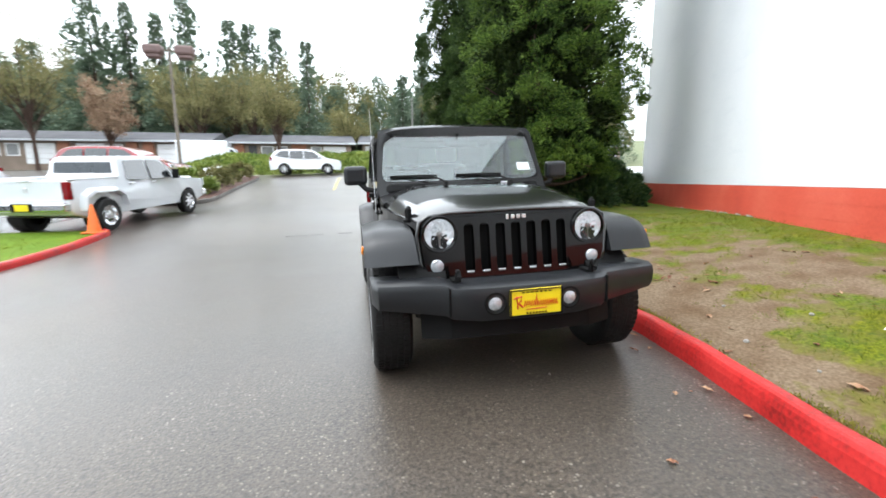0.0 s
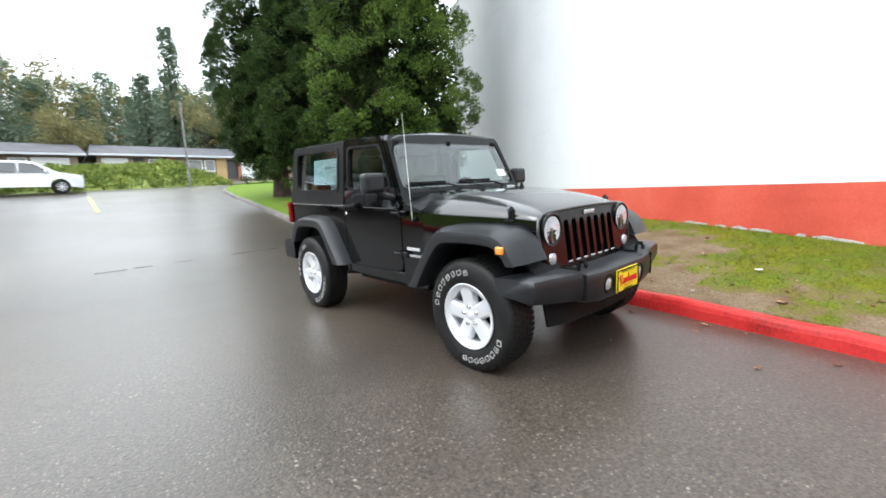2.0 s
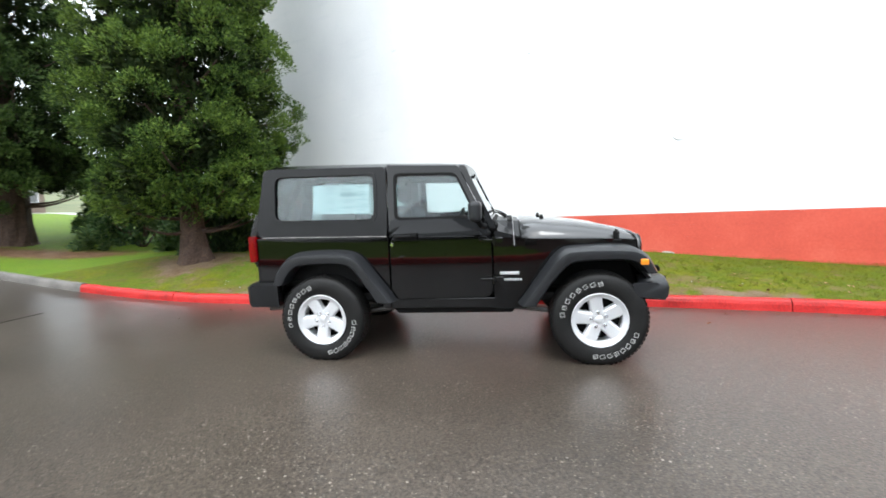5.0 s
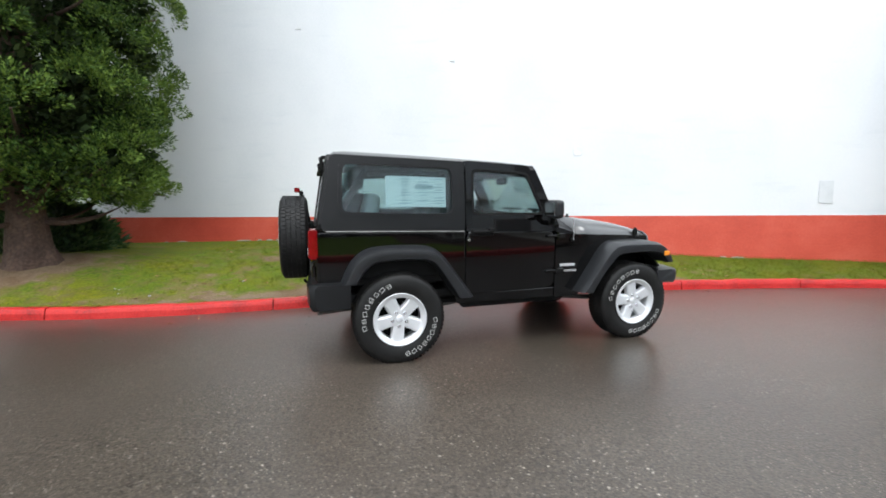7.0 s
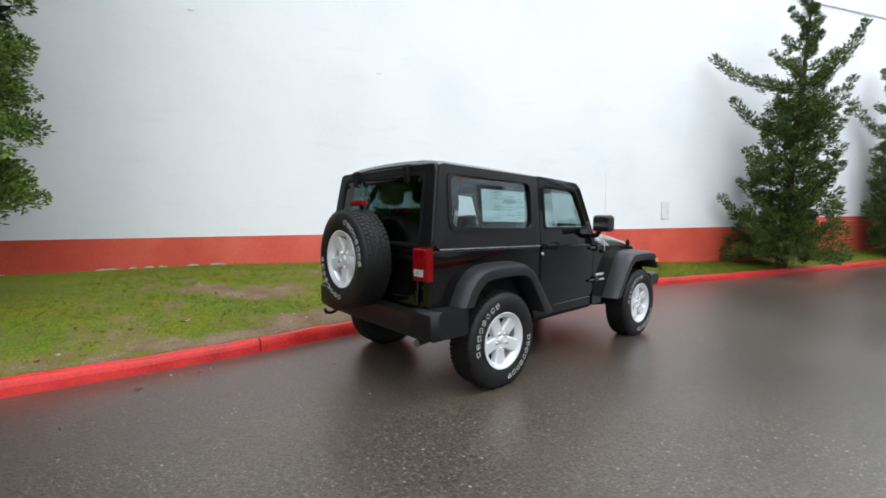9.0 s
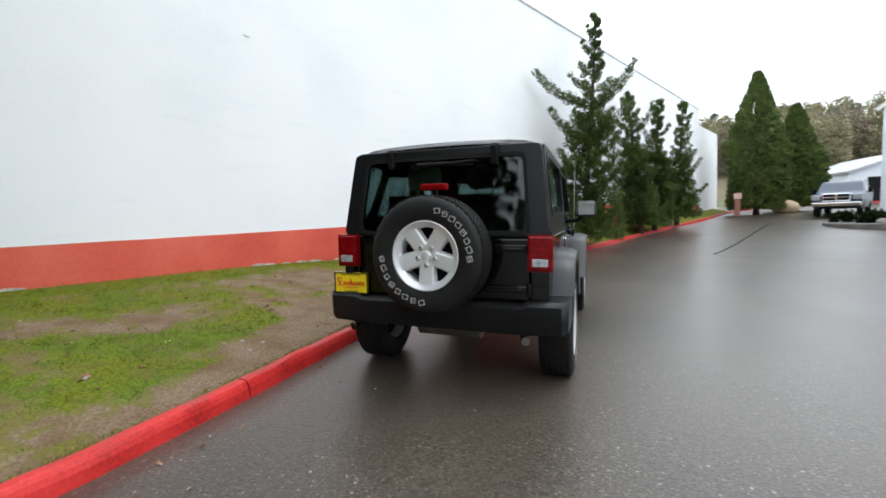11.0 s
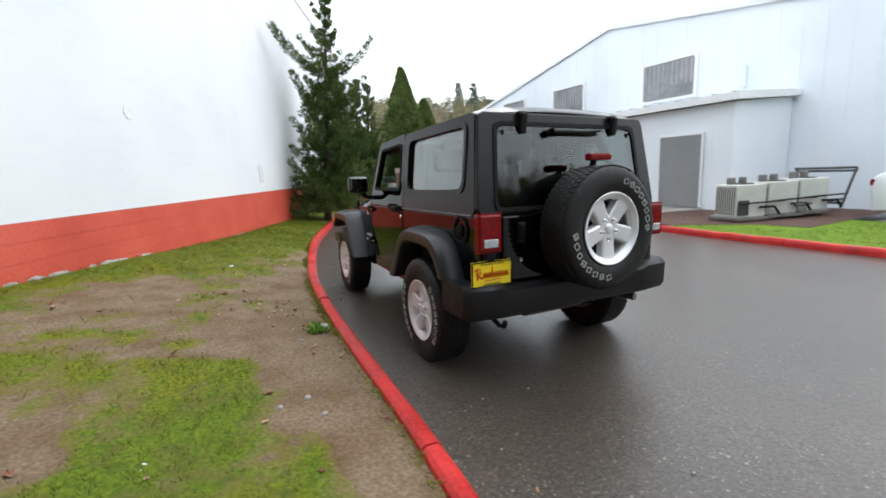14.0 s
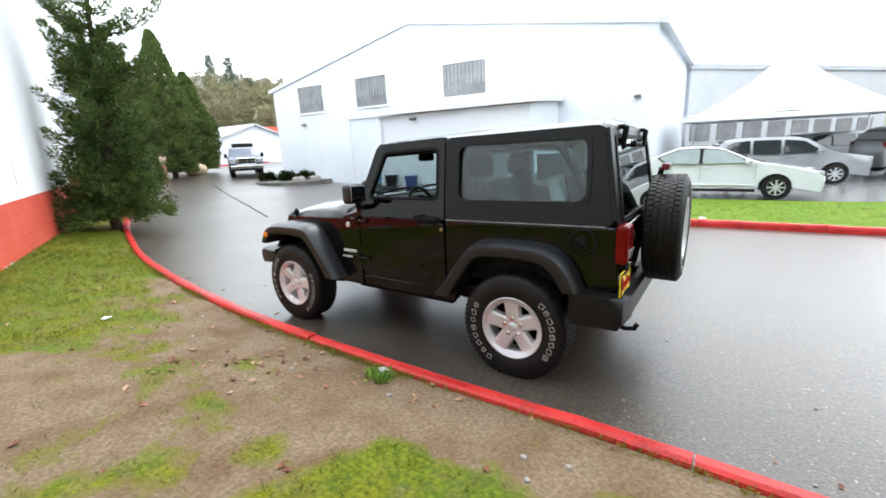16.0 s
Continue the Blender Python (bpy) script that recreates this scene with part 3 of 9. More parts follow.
# ---- verge between kerb and wall, and the lawn beyond its end ----
GRASS_DRIFTS = [(-2.74, 1.96, 0.40), (-2.61, 0.6, 0.30), (-2.02, 0.36, 0.16), (-2.46, -0.3, 0.20), (-3.05, -0.2, 0.30), (-2.5, -1.05, 0.26), (-2.1, 1.54, 0.30), (-1.88, 3.5, 0.55),
                (-3.37, -0.91, 0.34), (-2.72, -1.15, 0.30), (-2.3, -1.45, 0.26), (-2.4, 1.2, 0.26), (-1.74, 0.16, 0.10), (-2.36, -1.95, 0.32), (-2.1, -2.7, 0.42), (-2.7, -2.4, 0.25),
                (-4.4, -2.1, 0.5), (-1.95, 2.05, 0.25), (-1.45, 2.65, 0.16), (-3.4, -3.0, 0.6), (-2.9, 2.9, 0.5)]
BARE_EARTH = [(-2.12, -0.72, 0.28), (-2.94, 0.43, 0.22), (-1.42, 1.48, 0.24), (-1.68, -0.77, 0.26), (-1.0, 3.6, 0.22), (-1.7, -1.39, 0.24), (-2.75, -0.5, 0.18), (-1.7, -0.2, 0.20), (-1.63, -1.84, 0.2),
              (-1.95, -1.03, 0.22), (-2.95, -2.9, 0.2), (-3.15, 0.41, 0.26), (-3.9, 0.51, 0.40), (-2.95, -1.85, 0.18), (-1.80, -2.05, 0.22), (-3.4, 1.1, 0.30), (-1.63, 1.9, 0.2), (-3.66, -2.3, 0.24), (-1.5, 0.8, 0.22), (-3.6, -0.2, 0.25)]


def turf_at(x, y):
    """How grassy the worn verge is: earth near the kerb, grass in drifts and along the wall."""
    n = noise.fractal(Vector((x * 0.75 + 4, y * 0.75, 1.3)), 1.0, 2.0, 4)
    off = WALL_N.x * x + WALL_N.y * y + 4.3
    from_kerb = KERB_LINE[index_at(KERB_LINE, y)].x - 0.16 - x
    worn = max(0.0, min(1.0, (y + 5.5) / 2.0, (4.2 - y) / 1.5))
    trodden = math.exp(-((from_kerb - 0.45) / 0.55) ** 2) * worn + 0.4 * math.exp(-((from_kerb - 1.7) / 0.4) ** 2) * worn
    lush = max(0.0, min(1.0, (y - 1.9) / 2.5)) * 0.34 + max(0.0, min(1.0, (-2.4 - y) / 2)) * 0.36
    wx = x + 0.36 * noise.noise((x * 2.3, y * 2.3, 5.1)) + 0.12 * noise.noise((x * 6, y * 6, 8.1))
    wy = y + 0.40 * noise.noise((x * 2.3, y * 2.3, 9.7)) + 0.12 * noise.noise((x * 6, y * 6, 3.3))
    drift = sum(math.exp(-((wx - a) ** 2 + (wy - b) ** 2) / (r * r)) for a, b, r in GRASS_DRIFTS)
    bare = sum(math.exp(-((wx - a) ** 2 + (wy - b) ** 2) / (r * r)) for a, b, r in BARE_EARTH)
    return 0.58 + 0.42 * n + 0.34 * noise.noise((x * 3.6, y * 3.6, 2.2)) + 0.30 * noise.noise((x * 8.5, y * 8.5, 6.2)) - 0.3 * worn * math.exp(-(from_kerb / 0.3) ** 2) + 0.46 * min(1.0, drift) - 0.46 * min(1.0, bare) - 0.36 * trodden + lush + (0.2 if off < 0.6 else 0) - 0.9 * math.exp(-((x + 3.4) ** 2 + (y + 5.9) ** 2) / 0.9)


WALL_BASE = [(-30, 0.95), (-8, 0.58), (-4, 0.66), (-1, 0.62), (1, 0.53), (4.5, 0.33), (7.5, 0.25), (10, 0.22), (16, 0.42), (30, 0.72), (45, 1.2)]


def wall_foot(s):
    for (a, za), (b, zb) in zip(WALL_BASE, WALL_BASE[1:]):
        if s <= b:
            return za + (zb - za) * max(0, (s - a)) / (b - a)
    return WALL_BASE[-1][1]


def verge_z(x, y, kerb_z, f):
    s = WALL_U.x * x + WALL_U.y * y
    t = f ** 0.9
    mound = 0.26 * math.exp(-((x + 3.4) ** 2 + (y + 5.9) ** 2) / 3.2) * min(1.0, 2.5 * f)
    return mound + kerb_z * (1 - t) + wall_foot(s) * t + 0.035 * noise.fractal(Vector((x * 0.8, y * 0.8, 0)), 1.0, 2.0, 3) * min(1, 6 * f) * min(1, 6 * (1 - f)) - 0.012


VERGE_ROWS = []
v_from, v_to, ncol = index_at(KERB_LINE, -8.6), index_at(KERB_LINE, 33.0), 26
for k in range(v_from, v_to):
    p, s = KERB_LINE[k], side_of(KERB_LINE, k)
    a = p + s * 0.135
    off = WALL_N.x * a.x + WALL_N.y * a.y + 4.3
    # meet the wall square to it
    b = a - Vector((WALL_N.x, WALL_N.y)) * (off + 0.04)
    kz = road_z(p.x, p.y) + 0.105
    VERGE_ROWS.append([(q.x, q.y, verge_z(q.x, q.y, kz, c / (ncol - 1))) for c in range(ncol) for q in [a.lerp(b, c / (ncol - 1))]])
# a finer sheet through the same rows, so that the turf's edges can be ragged
fine_rows = []
for k in range(len(VERGE_ROWS) - 1):
    steps = 3 if -6.5 < VERGE_ROWS[k][0][1] < 9.0 else 1
    for j in range(steps):
        row = [Vector(p).lerp(Vector(q), j / steps) for p, q in zip(VERGE_ROWS[k], VERGE_ROWS[k + 1])]
        fine_rows.append([row[i // 2].lerp(row[min(ncol - 1, (i + 1) // 2)], 0.5) for i in range(2 * ncol - 1)])
nfine = 2 * ncol - 1
verts = [tuple(v) for r in fine_rows for v in r]
faces = [(j * nfine + i, (j + 1) * nfine + i, (j + 1) * nfine + i + 1, j * nfine + i + 1) for j in range(len(fine_rows) - 1) for i in range(nfine - 1)]
verge = mesh_part("ground_verge", verts, [f[::-1] for f in faces], VERGE, smooth=True)
at = verge.data.attributes.new("turf", "FLOAT", "POINT")
at.data.foreach_set("value", [turf_at(v[0], v[1]) for v in verts])
tagged(verge, "worn grass verge with bare brown earth below the wall", "grass", kind="structure")


def lawn_z(x, y):
    return road_z(x, y) + 0.12 + 0.03 * max(0.0, min(5.0, -2.4 - x)) + 0.05 * noise.noise((x * 0.3, y * 0.3, 2))


line = KERB_LINE[:v_from + 1]
ncl = ncol
v_end = VERGE_ROWS[0]
rows = []
for k, p in enumerate(line):
    s = side_of(line, k)
    a = p + s * 0.15
    b = Vector((-15.5, min(-9.4, max(-25.4, p.y + 0.0)))) if p.y > -25.6 else Vector((-15.5, -25.6))
    if p.x < -4.6:
        b = Vector((min(-5.2, p.x + 0.1), -25.2))
    w = max(0.0, 1 - (len(line) - 1 - k) / 14)
    b = b.lerp(Vector(v_end[-1][:2]), w)
    row = []
    for c in range(ncl):
        q = a.lerp(b, c / (ncl - 1))
        z = lawn_z(q.x, q.y) if c else road_z(p.x, p.y) + 0.12
        row.append((q.x, q.y, z + (v_end[c][2] - z) * w))
    rows.append(row)
verts = [v for r in rows for v in r]
faces = [(j * ncl + i, j * ncl + i + 1, (j + 1) * ncl + i + 1, (j + 1) * ncl + i) for j in range(len(rows) - 1) for i in range(ncl - 1)]
lawn = mesh_part("ground_lawn", verts, faces, LAWN, smooth=True)
at = lawn.data.attributes.new("turf", "FLOAT", "POINT")
at.data.foreach_set("value", [1.05 - 0.3 * math.exp(-((v[0] + 5.6 + 0.06 * (v[1] + 9)) / 1.1) ** 2) - 0.85 * math.exp(-((v[0] + 4.75 + 0.35 * (v[1] + 9.8)) / 0.6) ** 2 - ((v[1] + 11.2) / 2.0) ** 4) for v in verts])
tagged(lawn, "bright green lawn with brown needle litter under trees", "lawn", kind="structure")


# ---- the long white wall ----
WALL_TOP, BAND_TOP, S0, S1 = 7.57, 1.156, -10.9, 29.6


def wall_block(bm, s0, s1, z0, z1, front, back):
    c = [on_wall(s, o, z) for z in (z0, z1) for s, o in ((s0, front), (s1, front), (s1, back), (s0, back))]
    v = [bm.verts.new(p) for p in c]
    for f in ((0, 1, 2, 3), (7, 6, 5, 4), (0, 4, 5, 1), (1, 5, 6, 2), (2, 6, 7, 3), (3, 7, 4, 0)):
        bm.faces.new([v[i] for i in f])


bm = bmesh.new()
wall_block(bm, S0, S1, BAND_TOP + 0.004, WALL_TOP, 0.0, -0.3)
wall_west = tagged(part("wall_west", fix(bm), WHITE_WALL), "tall white painted block wall with faint stains", "wall", kind="structure")
bm = bmesh.new()
wall_block(bm, S0, S1, -0.4, BAND_TOP - 0.02, -0.002, -0.28)
wall_base = tagged(part("wall_base", fix(bm), RED_BAND), "brick-red painted block courses at the wall's foot", "wall", kind="structure")
for i in range(7):
    bm = bmesh.new()
    z1 = BAND_TOP - i * 0.2
    wall_block(bm, S0, S1, z1 - 0.196, z1, 0.004, -0.001)
    part("course", fix(bm), RED_BAND, wall_base)
PLASTER = material("bare_plaster", [(0.30, 0.28, 0.25), (0.42, 0.40, 0.37), (0.52, 0.50, 0.47)], 7, 0.85, bump=0.8, fine=30)
for i in range(2):
    # the band runs two courses higher along the far half of the wall
    bm = bmesh.new()
    wall_block(bm, 11.6, 28.2, BAND_TOP + 0.004 + i * 0.13, BAND_TOP + 0.130 + i * 0.13, 0.004, -0.001)
    part("course", fix(bm), RED_BAND, wall_base)
chip_rng = random.Random(21)
for sa, sb, count in ((-5.9, -3.9, 11), (-1.1, 0.1, 6), (0.6, 1.6, 5), (4.6, 5.2, 3), (-7.6, -7.0, 3)):
    for _ in range(count):
        s0 = chip_rng.uniform(sa, sb)
        long, tall = chip_rng.uniform(0.08, 0.30), chip_rng.uniform(0.005, 0.024)
        bm = bmesh.new()
        secs = []
        for k in range(9):
            s = s0 + long * k / 8
            top = wall_foot(s) + tall * math.sin(math.pi * (k + 0.4) / 8.8) * (1 + 0.9 * noise.noise((s * 17, 2, 7)))
            secs.append([on_wall(s, o, z) for o, z in ((0.003, wall_foot(s) - 0.15), (0.010, wall_foot(s) - 0.15), (0.008, top - 0.006), (0.003, top))])
        loft(bm, secs)
        part("bare_patch", fix(bm), PLASTER, wall_base, "flaked pale plaster at the wall's foot")
bm = bmesh.new()
wall_block(bm, S0 - 0.02, S1 + 0.02, WALL_TOP + 0.002, WALL_TOP + 0.06, 0.03, -0.33)
COPING = material("pale_flashing", [(0.45, 0.46, 0.48), (0.6, 0.61, 0.62)], 2, 0.45, metal=0.3)
tagged(part("trim", fix(bm), COPING), "thin grey metal coping on the wall", "coping", kind="structure")
# the wall's ends and the bulk behind it close the building
bm = bmesh.new()
wall_block(bm, S0, S0 + 0.3, -0.4, WALL_TOP - 0.01, -0.302, -22)
wall_block(bm, S1 - 0.3, S1, -0.4, WALL_TOP - 0.01, -0.302, -22)
wall_block(bm, S0, S1, WALL_TOP - 0.4, WALL_TOP - 0.2, -0.302, -22)
tagged(part("wall_north", fix(bm), WHITE_WALL), "white end walls of the long building", "wall", kind="structure")
bm = bmesh.new()
wall_block(bm, S1 + 0.004, S1 + 7.0, -0.4, 6.7, -0.25, -8)
tagged(part("wall_south", fix(bm), WHITE_WALL), "lower plain white wall past the red band", "wall", kind="structure")
PATCH = material("grey_patch", [(0.60, 0.62, 0.63), (0.70, 0.715, 0.725)], 6, 0.8)
PLATE_W = material("weathered_plate", [(0.66, 0.67, 0.68), (0.78, 0.79, 0.80)], 8, 0.75)


def wall_cap(s, z, w, h, name, label, disc=False):
    bm = bmesh.new()
    m = Matrix.Translation(on_wall(s, 0.005, z)) @ Matrix.Rotation(radians(-23), 4, "Z")
    if disc:
        lathe(bm, [(0.0, 0.0005), (0.006, 0.0005), (0.006, w * 0.46), (0.003, w * 0.5), (0.0, w * 0.5)], "x", 20, m)
    else:
        box(bm, m @ Vector((0.004, 0, 0)), (0.012, w, h), 0.003, m.to_3x3().to_quaternion())
    return tagged(part(name, fix(bm), PLATE_W if disc else PATCH), label, "wall fitting")


wall_cap(1.84, 2.48, 0.2, 0.2, "wall_fixture", "round weathered cover plate on the white wall", True)
wall_cap(6.6, 1.61, 0.26, 0.44, "wall_patch", "pale grey repair patch on the white wall")
wall_cap(-0.74, 4.37, 0.1, 0.03, "wall_bracket", "small dark bracket stub on the white wall")
wall_cap(-4.03, 5.15, 0.12, 0.03, "wall_bracket", "small dark bracket stub on the white wall")


# ---- the black off-road car ----
PAINT = material("black_car_paint", [(0.0015, 0.0015, 0.0017), (0.0028, 0.0026, 0.0026)], 3, 0.3, coat=0.75, fine=400, specular=0.0)
GRILLE = material("black_grille_paint", [(0.0015, 0.0015, 0.0017), (0.0028, 0.0026, 0.0026)], 3, 0.25, coat=0.5, fine=400, specular=0.1)
WET_HOOD = material("wet_black_paint", [(0.0015, 0.0015, 0.0017), (0.0028, 0.0026, 0.0026)], 3, 0.3, coat=1.0, specular=0.55, bump=0.10, bump_scale=90)
TOP_SKIN = material("textured_black_hardtop", [(0.0035, 0.0035, 0.004), (0.008, 0.008, 0.0085)], 5, 0.32, bump=0.12, fine=260, spread=0.5, specular=0.27)
ROOF_WET = material("rain_wet_hardtop", [(0.0035, 0.0035, 0.004), (0.008, 0.008, 0.0085)], 5, 0.15, bump=0.15, fine=90, spread=0.5, specular=0.6)
FLARE = material("grey_black_plastic", [(0.009, 0.0097, 0.011), (0.015, 0.016, 0.018)], 4, 0.36, bump=0.15, fine=220, spread=0.5, specular=0.42)
BUMPER = material("black_bumper_plastic", [(0.006, 0.0062, 0.0068), (0.010, 0.0105, 0.0115)], 4, 0.42, bump=0.15, fine=220, spread=0.5, specular=0.26)
BLACK = material("matt_black", [(0.003, 0.003, 0.003), (0.007, 0.007, 0.007)], 6, 0.65, specular=0.18)
RUBBER = material("tyre_rubber", [(0.005, 0.005, 0.005), (0.012, 0.0115, 0.011)], 7, 0.55, bump=0.3, fine=140, specular=0.27)
ALLOY = material("silver_alloy", [(0.66, 0.67, 0.69), (0.76, 0.77, 0.78)], 6, 0.34, metal=0.45, fine=120)
CHROME = material("chrome", [(0.7, 0.71, 0.72), (0.82, 0.82, 0.83)], 9, 0.12, metal=1.0)
MIRROR = material("mirror_glass", [(0.30, 0.31, 0.32), (0.36, 0.37, 0.38)], 9, 0.05, metal=1.0)
LETTER = material("tyre_letter_white", [(0.40, 0.40, 0.39), (0.54, 0.54, 0.52)], 20, 0.6)
RED_LENS = material("red_lamp_lens", [(0.11, 0.001, 0.002), (0.22, 0.003, 0.005)], 30, 0.2, coat=0.28, specular=0.1)
AMBER = material("amber_lamp_lens", [(0.75, 0.20, 0.01), (0.85, 0.28, 0.02)], 10, 0.15, coat=1.0)
CLEAR_LENS = material("clear_lamp_lens", [(0.34, 0.36, 0.39), (0.66, 0.69, 0.72)], 40, 0.14, metal=0.45, bump=0.4, bump_scale=90, coat=1.0)
REFLECTOR = material("lamp_reflector", [(0.66, 0.70, 0.74), (0.84, 0.87, 0.90)], 9, 0.22, metal=0.3, bump=0.35, bump_scale=22)
LAMP_GLASS = glass_material("lamp_glass", (0.93, 0.95, 0.96), 1.0, 0.05)
YELLOW = material("yellow_plate", [(0.78, 0.58, 0.01), (0.85, 0.66, 0.015)], 12, 0.4)
PLATE_RED = material("plate_red_script", [(0.55, 0.02, 0.01), (0.6, 0.03, 0.015)], 12, 0.5)
PAPER = material("window_paper", [(0.74, 0.80, 0.82), (0.82, 0.86, 0.88)], 6, 0.7)
PRINT = material("paper_print", [(0.25, 0.33, 0.36), (0.45, 0.52, 0.54)], 30, 0.8)
SEAT = material("dark_seat_cloth", [(0.016, 0.017, 0.018), (0.03, 0.031, 0.033)], 12, 0.85, bump=0.4, fine=180)
STEEL = material("dull_steel", [(0.12, 0.115, 0.11), (0.25, 0.24, 0.23)], 9, 0.5, metal=0.7)
BADGE = material("silver_badge", [(0.62, 0.63, 0.65), (0.75, 0.76, 0.77)], 20, 0.3, metal=0.6)
PLASTIC_WHITE = material("white_film", [(0.70, 0.74, 0.76), (0.80, 0.84, 0.86)], 4, 0.35, bump=0.5, bump_scale=25)
GLASS_CAR = glass_material("car_glass", (0.70, 0.79, 0.79), 0.95, 0.05)
GLASS_SCREEN = glass_material("windscreen_glass", (0.76, 0.84, 0.835), 0.95, 0.09)
GLASS_DARK = glass_material("rear_glass", (0.34, 0.41, 0.41), 0.95, 0.04)

CAR = Matrix(((0.999595, 0.0, 0.028466, 0), (-0.000113, 0.999992, 0.003978, 0), (-0.028466, -0.003980, 0.999587, 0), (0, 0, 0, 1)))
car = thing("off_road_car", CAR, "wet black two-door off-road car with hardtop beside a red kerb", "car")


def side_x(z):
    """Half width of the body side at a height: plumb to the belt, leaning in above it."""
    return 0.775 if z < 1.14 else 0.775 - (z - 1.14) * 0.098


def to_side(sgn, lift=0.0):
    return lambda y, z, d: (sgn * (side_x(z) + lift - d), y, z)


for sgn in (1, -1):
    # lower rear quarter with its wheel opening
    bm = bmesh.new()
    prism(bm, [(-1.865, 1.14), (-0.588, 1.125), (-0.588, 0.47), (-0.66, 0.47), (-0.70, 0.60), (-0.89, 0.915), (-1.45, 0.905), (-1.60, 0.76), (-1.66, 0.62), (-1.865, 0.62)], to_side(sgn), 0.05)
    part("quarter_panel", bevel_sharp(fix(bm), 0.008), PAINT, car)
    # door skin
    bm = bmesh.new()
    skin = rounded([(-0.578, 1.128), (0.335, 1.118), (0.342, 0.575), (-0.578, 0.555)], 0.09, 5)
    prism(bm, skin, to_side(sgn, 0.004), 0.05)
    door = part("door", bevel_sharp(fix(bm), 0.006), PAINT, car)
    bm = bmesh.new()
    ring_plate(bm, [(-0.578, 1.132), (0.345, 1.12), (0.055, 1.735), (-0.578, 1.765)], rounded([(-0.515, 1.285), (0.215, 1.285), (0.03, 1.665), (-0.515, 1.685)], 0.05), to_side(sgn, 0.004), 0.05)
    part("window_frame", bevel_sharp(fix(bm), 0.006), PAINT, door)
    bm = bmesh.new()
    ring_plate(bm, rounded([(-0.524, 1.276), (0.226, 1.276), (0.037, 1.674), (-0.524, 1.694)], 0.05), rounded([(-0.503, 1.297), (0.200, 1.297), (0.022, 1.655), (-0.503, 1.674)], 0.045), to_side(sgn, 0.010), 0.03)
    part("window_seal", fix(bm), BLACK, door)
    if sgn > 0:
        bm = bmesh.new()
        prism(bm, rounded([(-0.515, 1.285), (0.215, 1.285), (0.03, 1.665), (-0.515, 1.685)], 0.05), to_side(sgn, -0.018), 0.005)
        pane = part("window_pane", fix(bm), GLASS_CAR, door)
        pane.visible_shadow = False
    bm = bmesh.new()
    box(bm, (sgn * 0.805, -0.445, 1.128), (0.035, 0.16, 0.03), 0.012)
    box(bm, (sgn * 0.80, -0.345, 1.14), (0.045, 0.06, 0.045), 0.012)
    box(bm, (sgn * 0.782, -0.43, 1.12), (0.012, 0.22, 0.065), 0.005)
    part("handle", bm, BLACK, door, "black push-button door handle")
    bm = bmesh.new()
    lathe(bm, [(0.0, 0.0005), (0.008, 0.0005), (0.008, 0.014), (0.0, 0.018)], "x", 14, Matrix.Translation((sgn * 0.78, -0.555, 1.055)) @ Matrix.Scale(sgn, 4, (1, 0, 0)))
    part("lock", fix(bm), CHROME, door)
    for hz in (1.075, 0.735):
        bm = bmesh.new()
        box(bm, (sgn * 0.79, 0.30, hz), (0.03, 0.13, 0.028), 0.008)
        box(bm, (sgn * 0.79, 0.40, hz), (0.03, 0.07, 0.05), 0.008)
        tube(bm, [(sgn * 0.80, 0.355, hz - 0.035), (sgn * 0.80, 0.355, hz + 0.035)], 0.013, 10)
        part("hinge", bm, PAINT, door)
    # mirror
    bm = bmesh.new()
    box(bm, (sgn * 0.945, 0.215, 1.335), (0.20, 0.10, 0.165), 0.035, segs=3)
    mirror = part("mirror", bm, FLARE, door, "black plastic door mirror")
    bm = bmesh.new()
    box(bm, (sgn * 0.945, 0.163, 1.335), (0.165, 0.006, 0.13), 0.002)
    part("mirror_glass", bm, MIRROR, mirror)
    bm = bmesh.new()
    tube(bm, [(sgn * 0.78, 0.28, 1.20), (sgn * 0.86, 0.25, 1.215), (sgn * 0.905, 0.225, 1.265)], 0.024, 10)
    part("arm", bm, BLACK, mirror)
    # panel between door and engine bay, tapering inwards to the grille
    bm = bmesh.new()
    st = [(0.350, 0.775, 0.47, 1.105), (0.62, 0.765, 0.47, 1.082), (0.72, 0.758, 0.62, 1.078), (0.96, 0.735, 0.90, 1.068), (1.25, 0.69, 0.90, 1.058), (1.50, 0.635, 0.88, 1.045), (1.575, 0.615, 0.66, 1.035)]
    loft(bm, [[(sgn * x, y, a), (sgn * x, y, b), (sgn * (x - 0.04), y, b), (sgn * (x - 0.04), y, a)] for y, x, a, b in st])
    part("cowl_panel", fix(bm), PAINT, car)
    # pale seam below the hardtop and along the hood
    bm = bmesh.new()
    tube(bm, [(sgn * 0.779, -1.80, 1.147), (sgn * 0.779, -0.60, 1.133)], 0.006, 6)
    part("belt_seam", bm, STEEL, car)
    # sill
    bm = bmesh.new()
    prism(bm, [(-0.66, 0.56), (0.60, 0.57), (0.585, 0.475), (-0.645, 0.465)], lambda y, z, d: (sgn * (0.762 - d), y, z), 0.10)
    part("sill", bevel_sharp(fix(bm), 0.010), PAINT, car)
    bm = bmesh.new()
    prism(bm, [(-0.62, 0.47), (0.56, 0.48), (0.50, 0.405), (-0.56, 0.395)], lambda y, z, d: (sgn * (0.66 - d), y, z), 0.06)
    part("sill_flange", bevel_sharp(fix(bm), 0.010), BLACK, car)
    # badges on the cowl side
    bm = bmesh.new()
    box(bm, (sgn * 0.776, 0.485, 0.785), (0.008, 0.165, 0.026), 0.003)
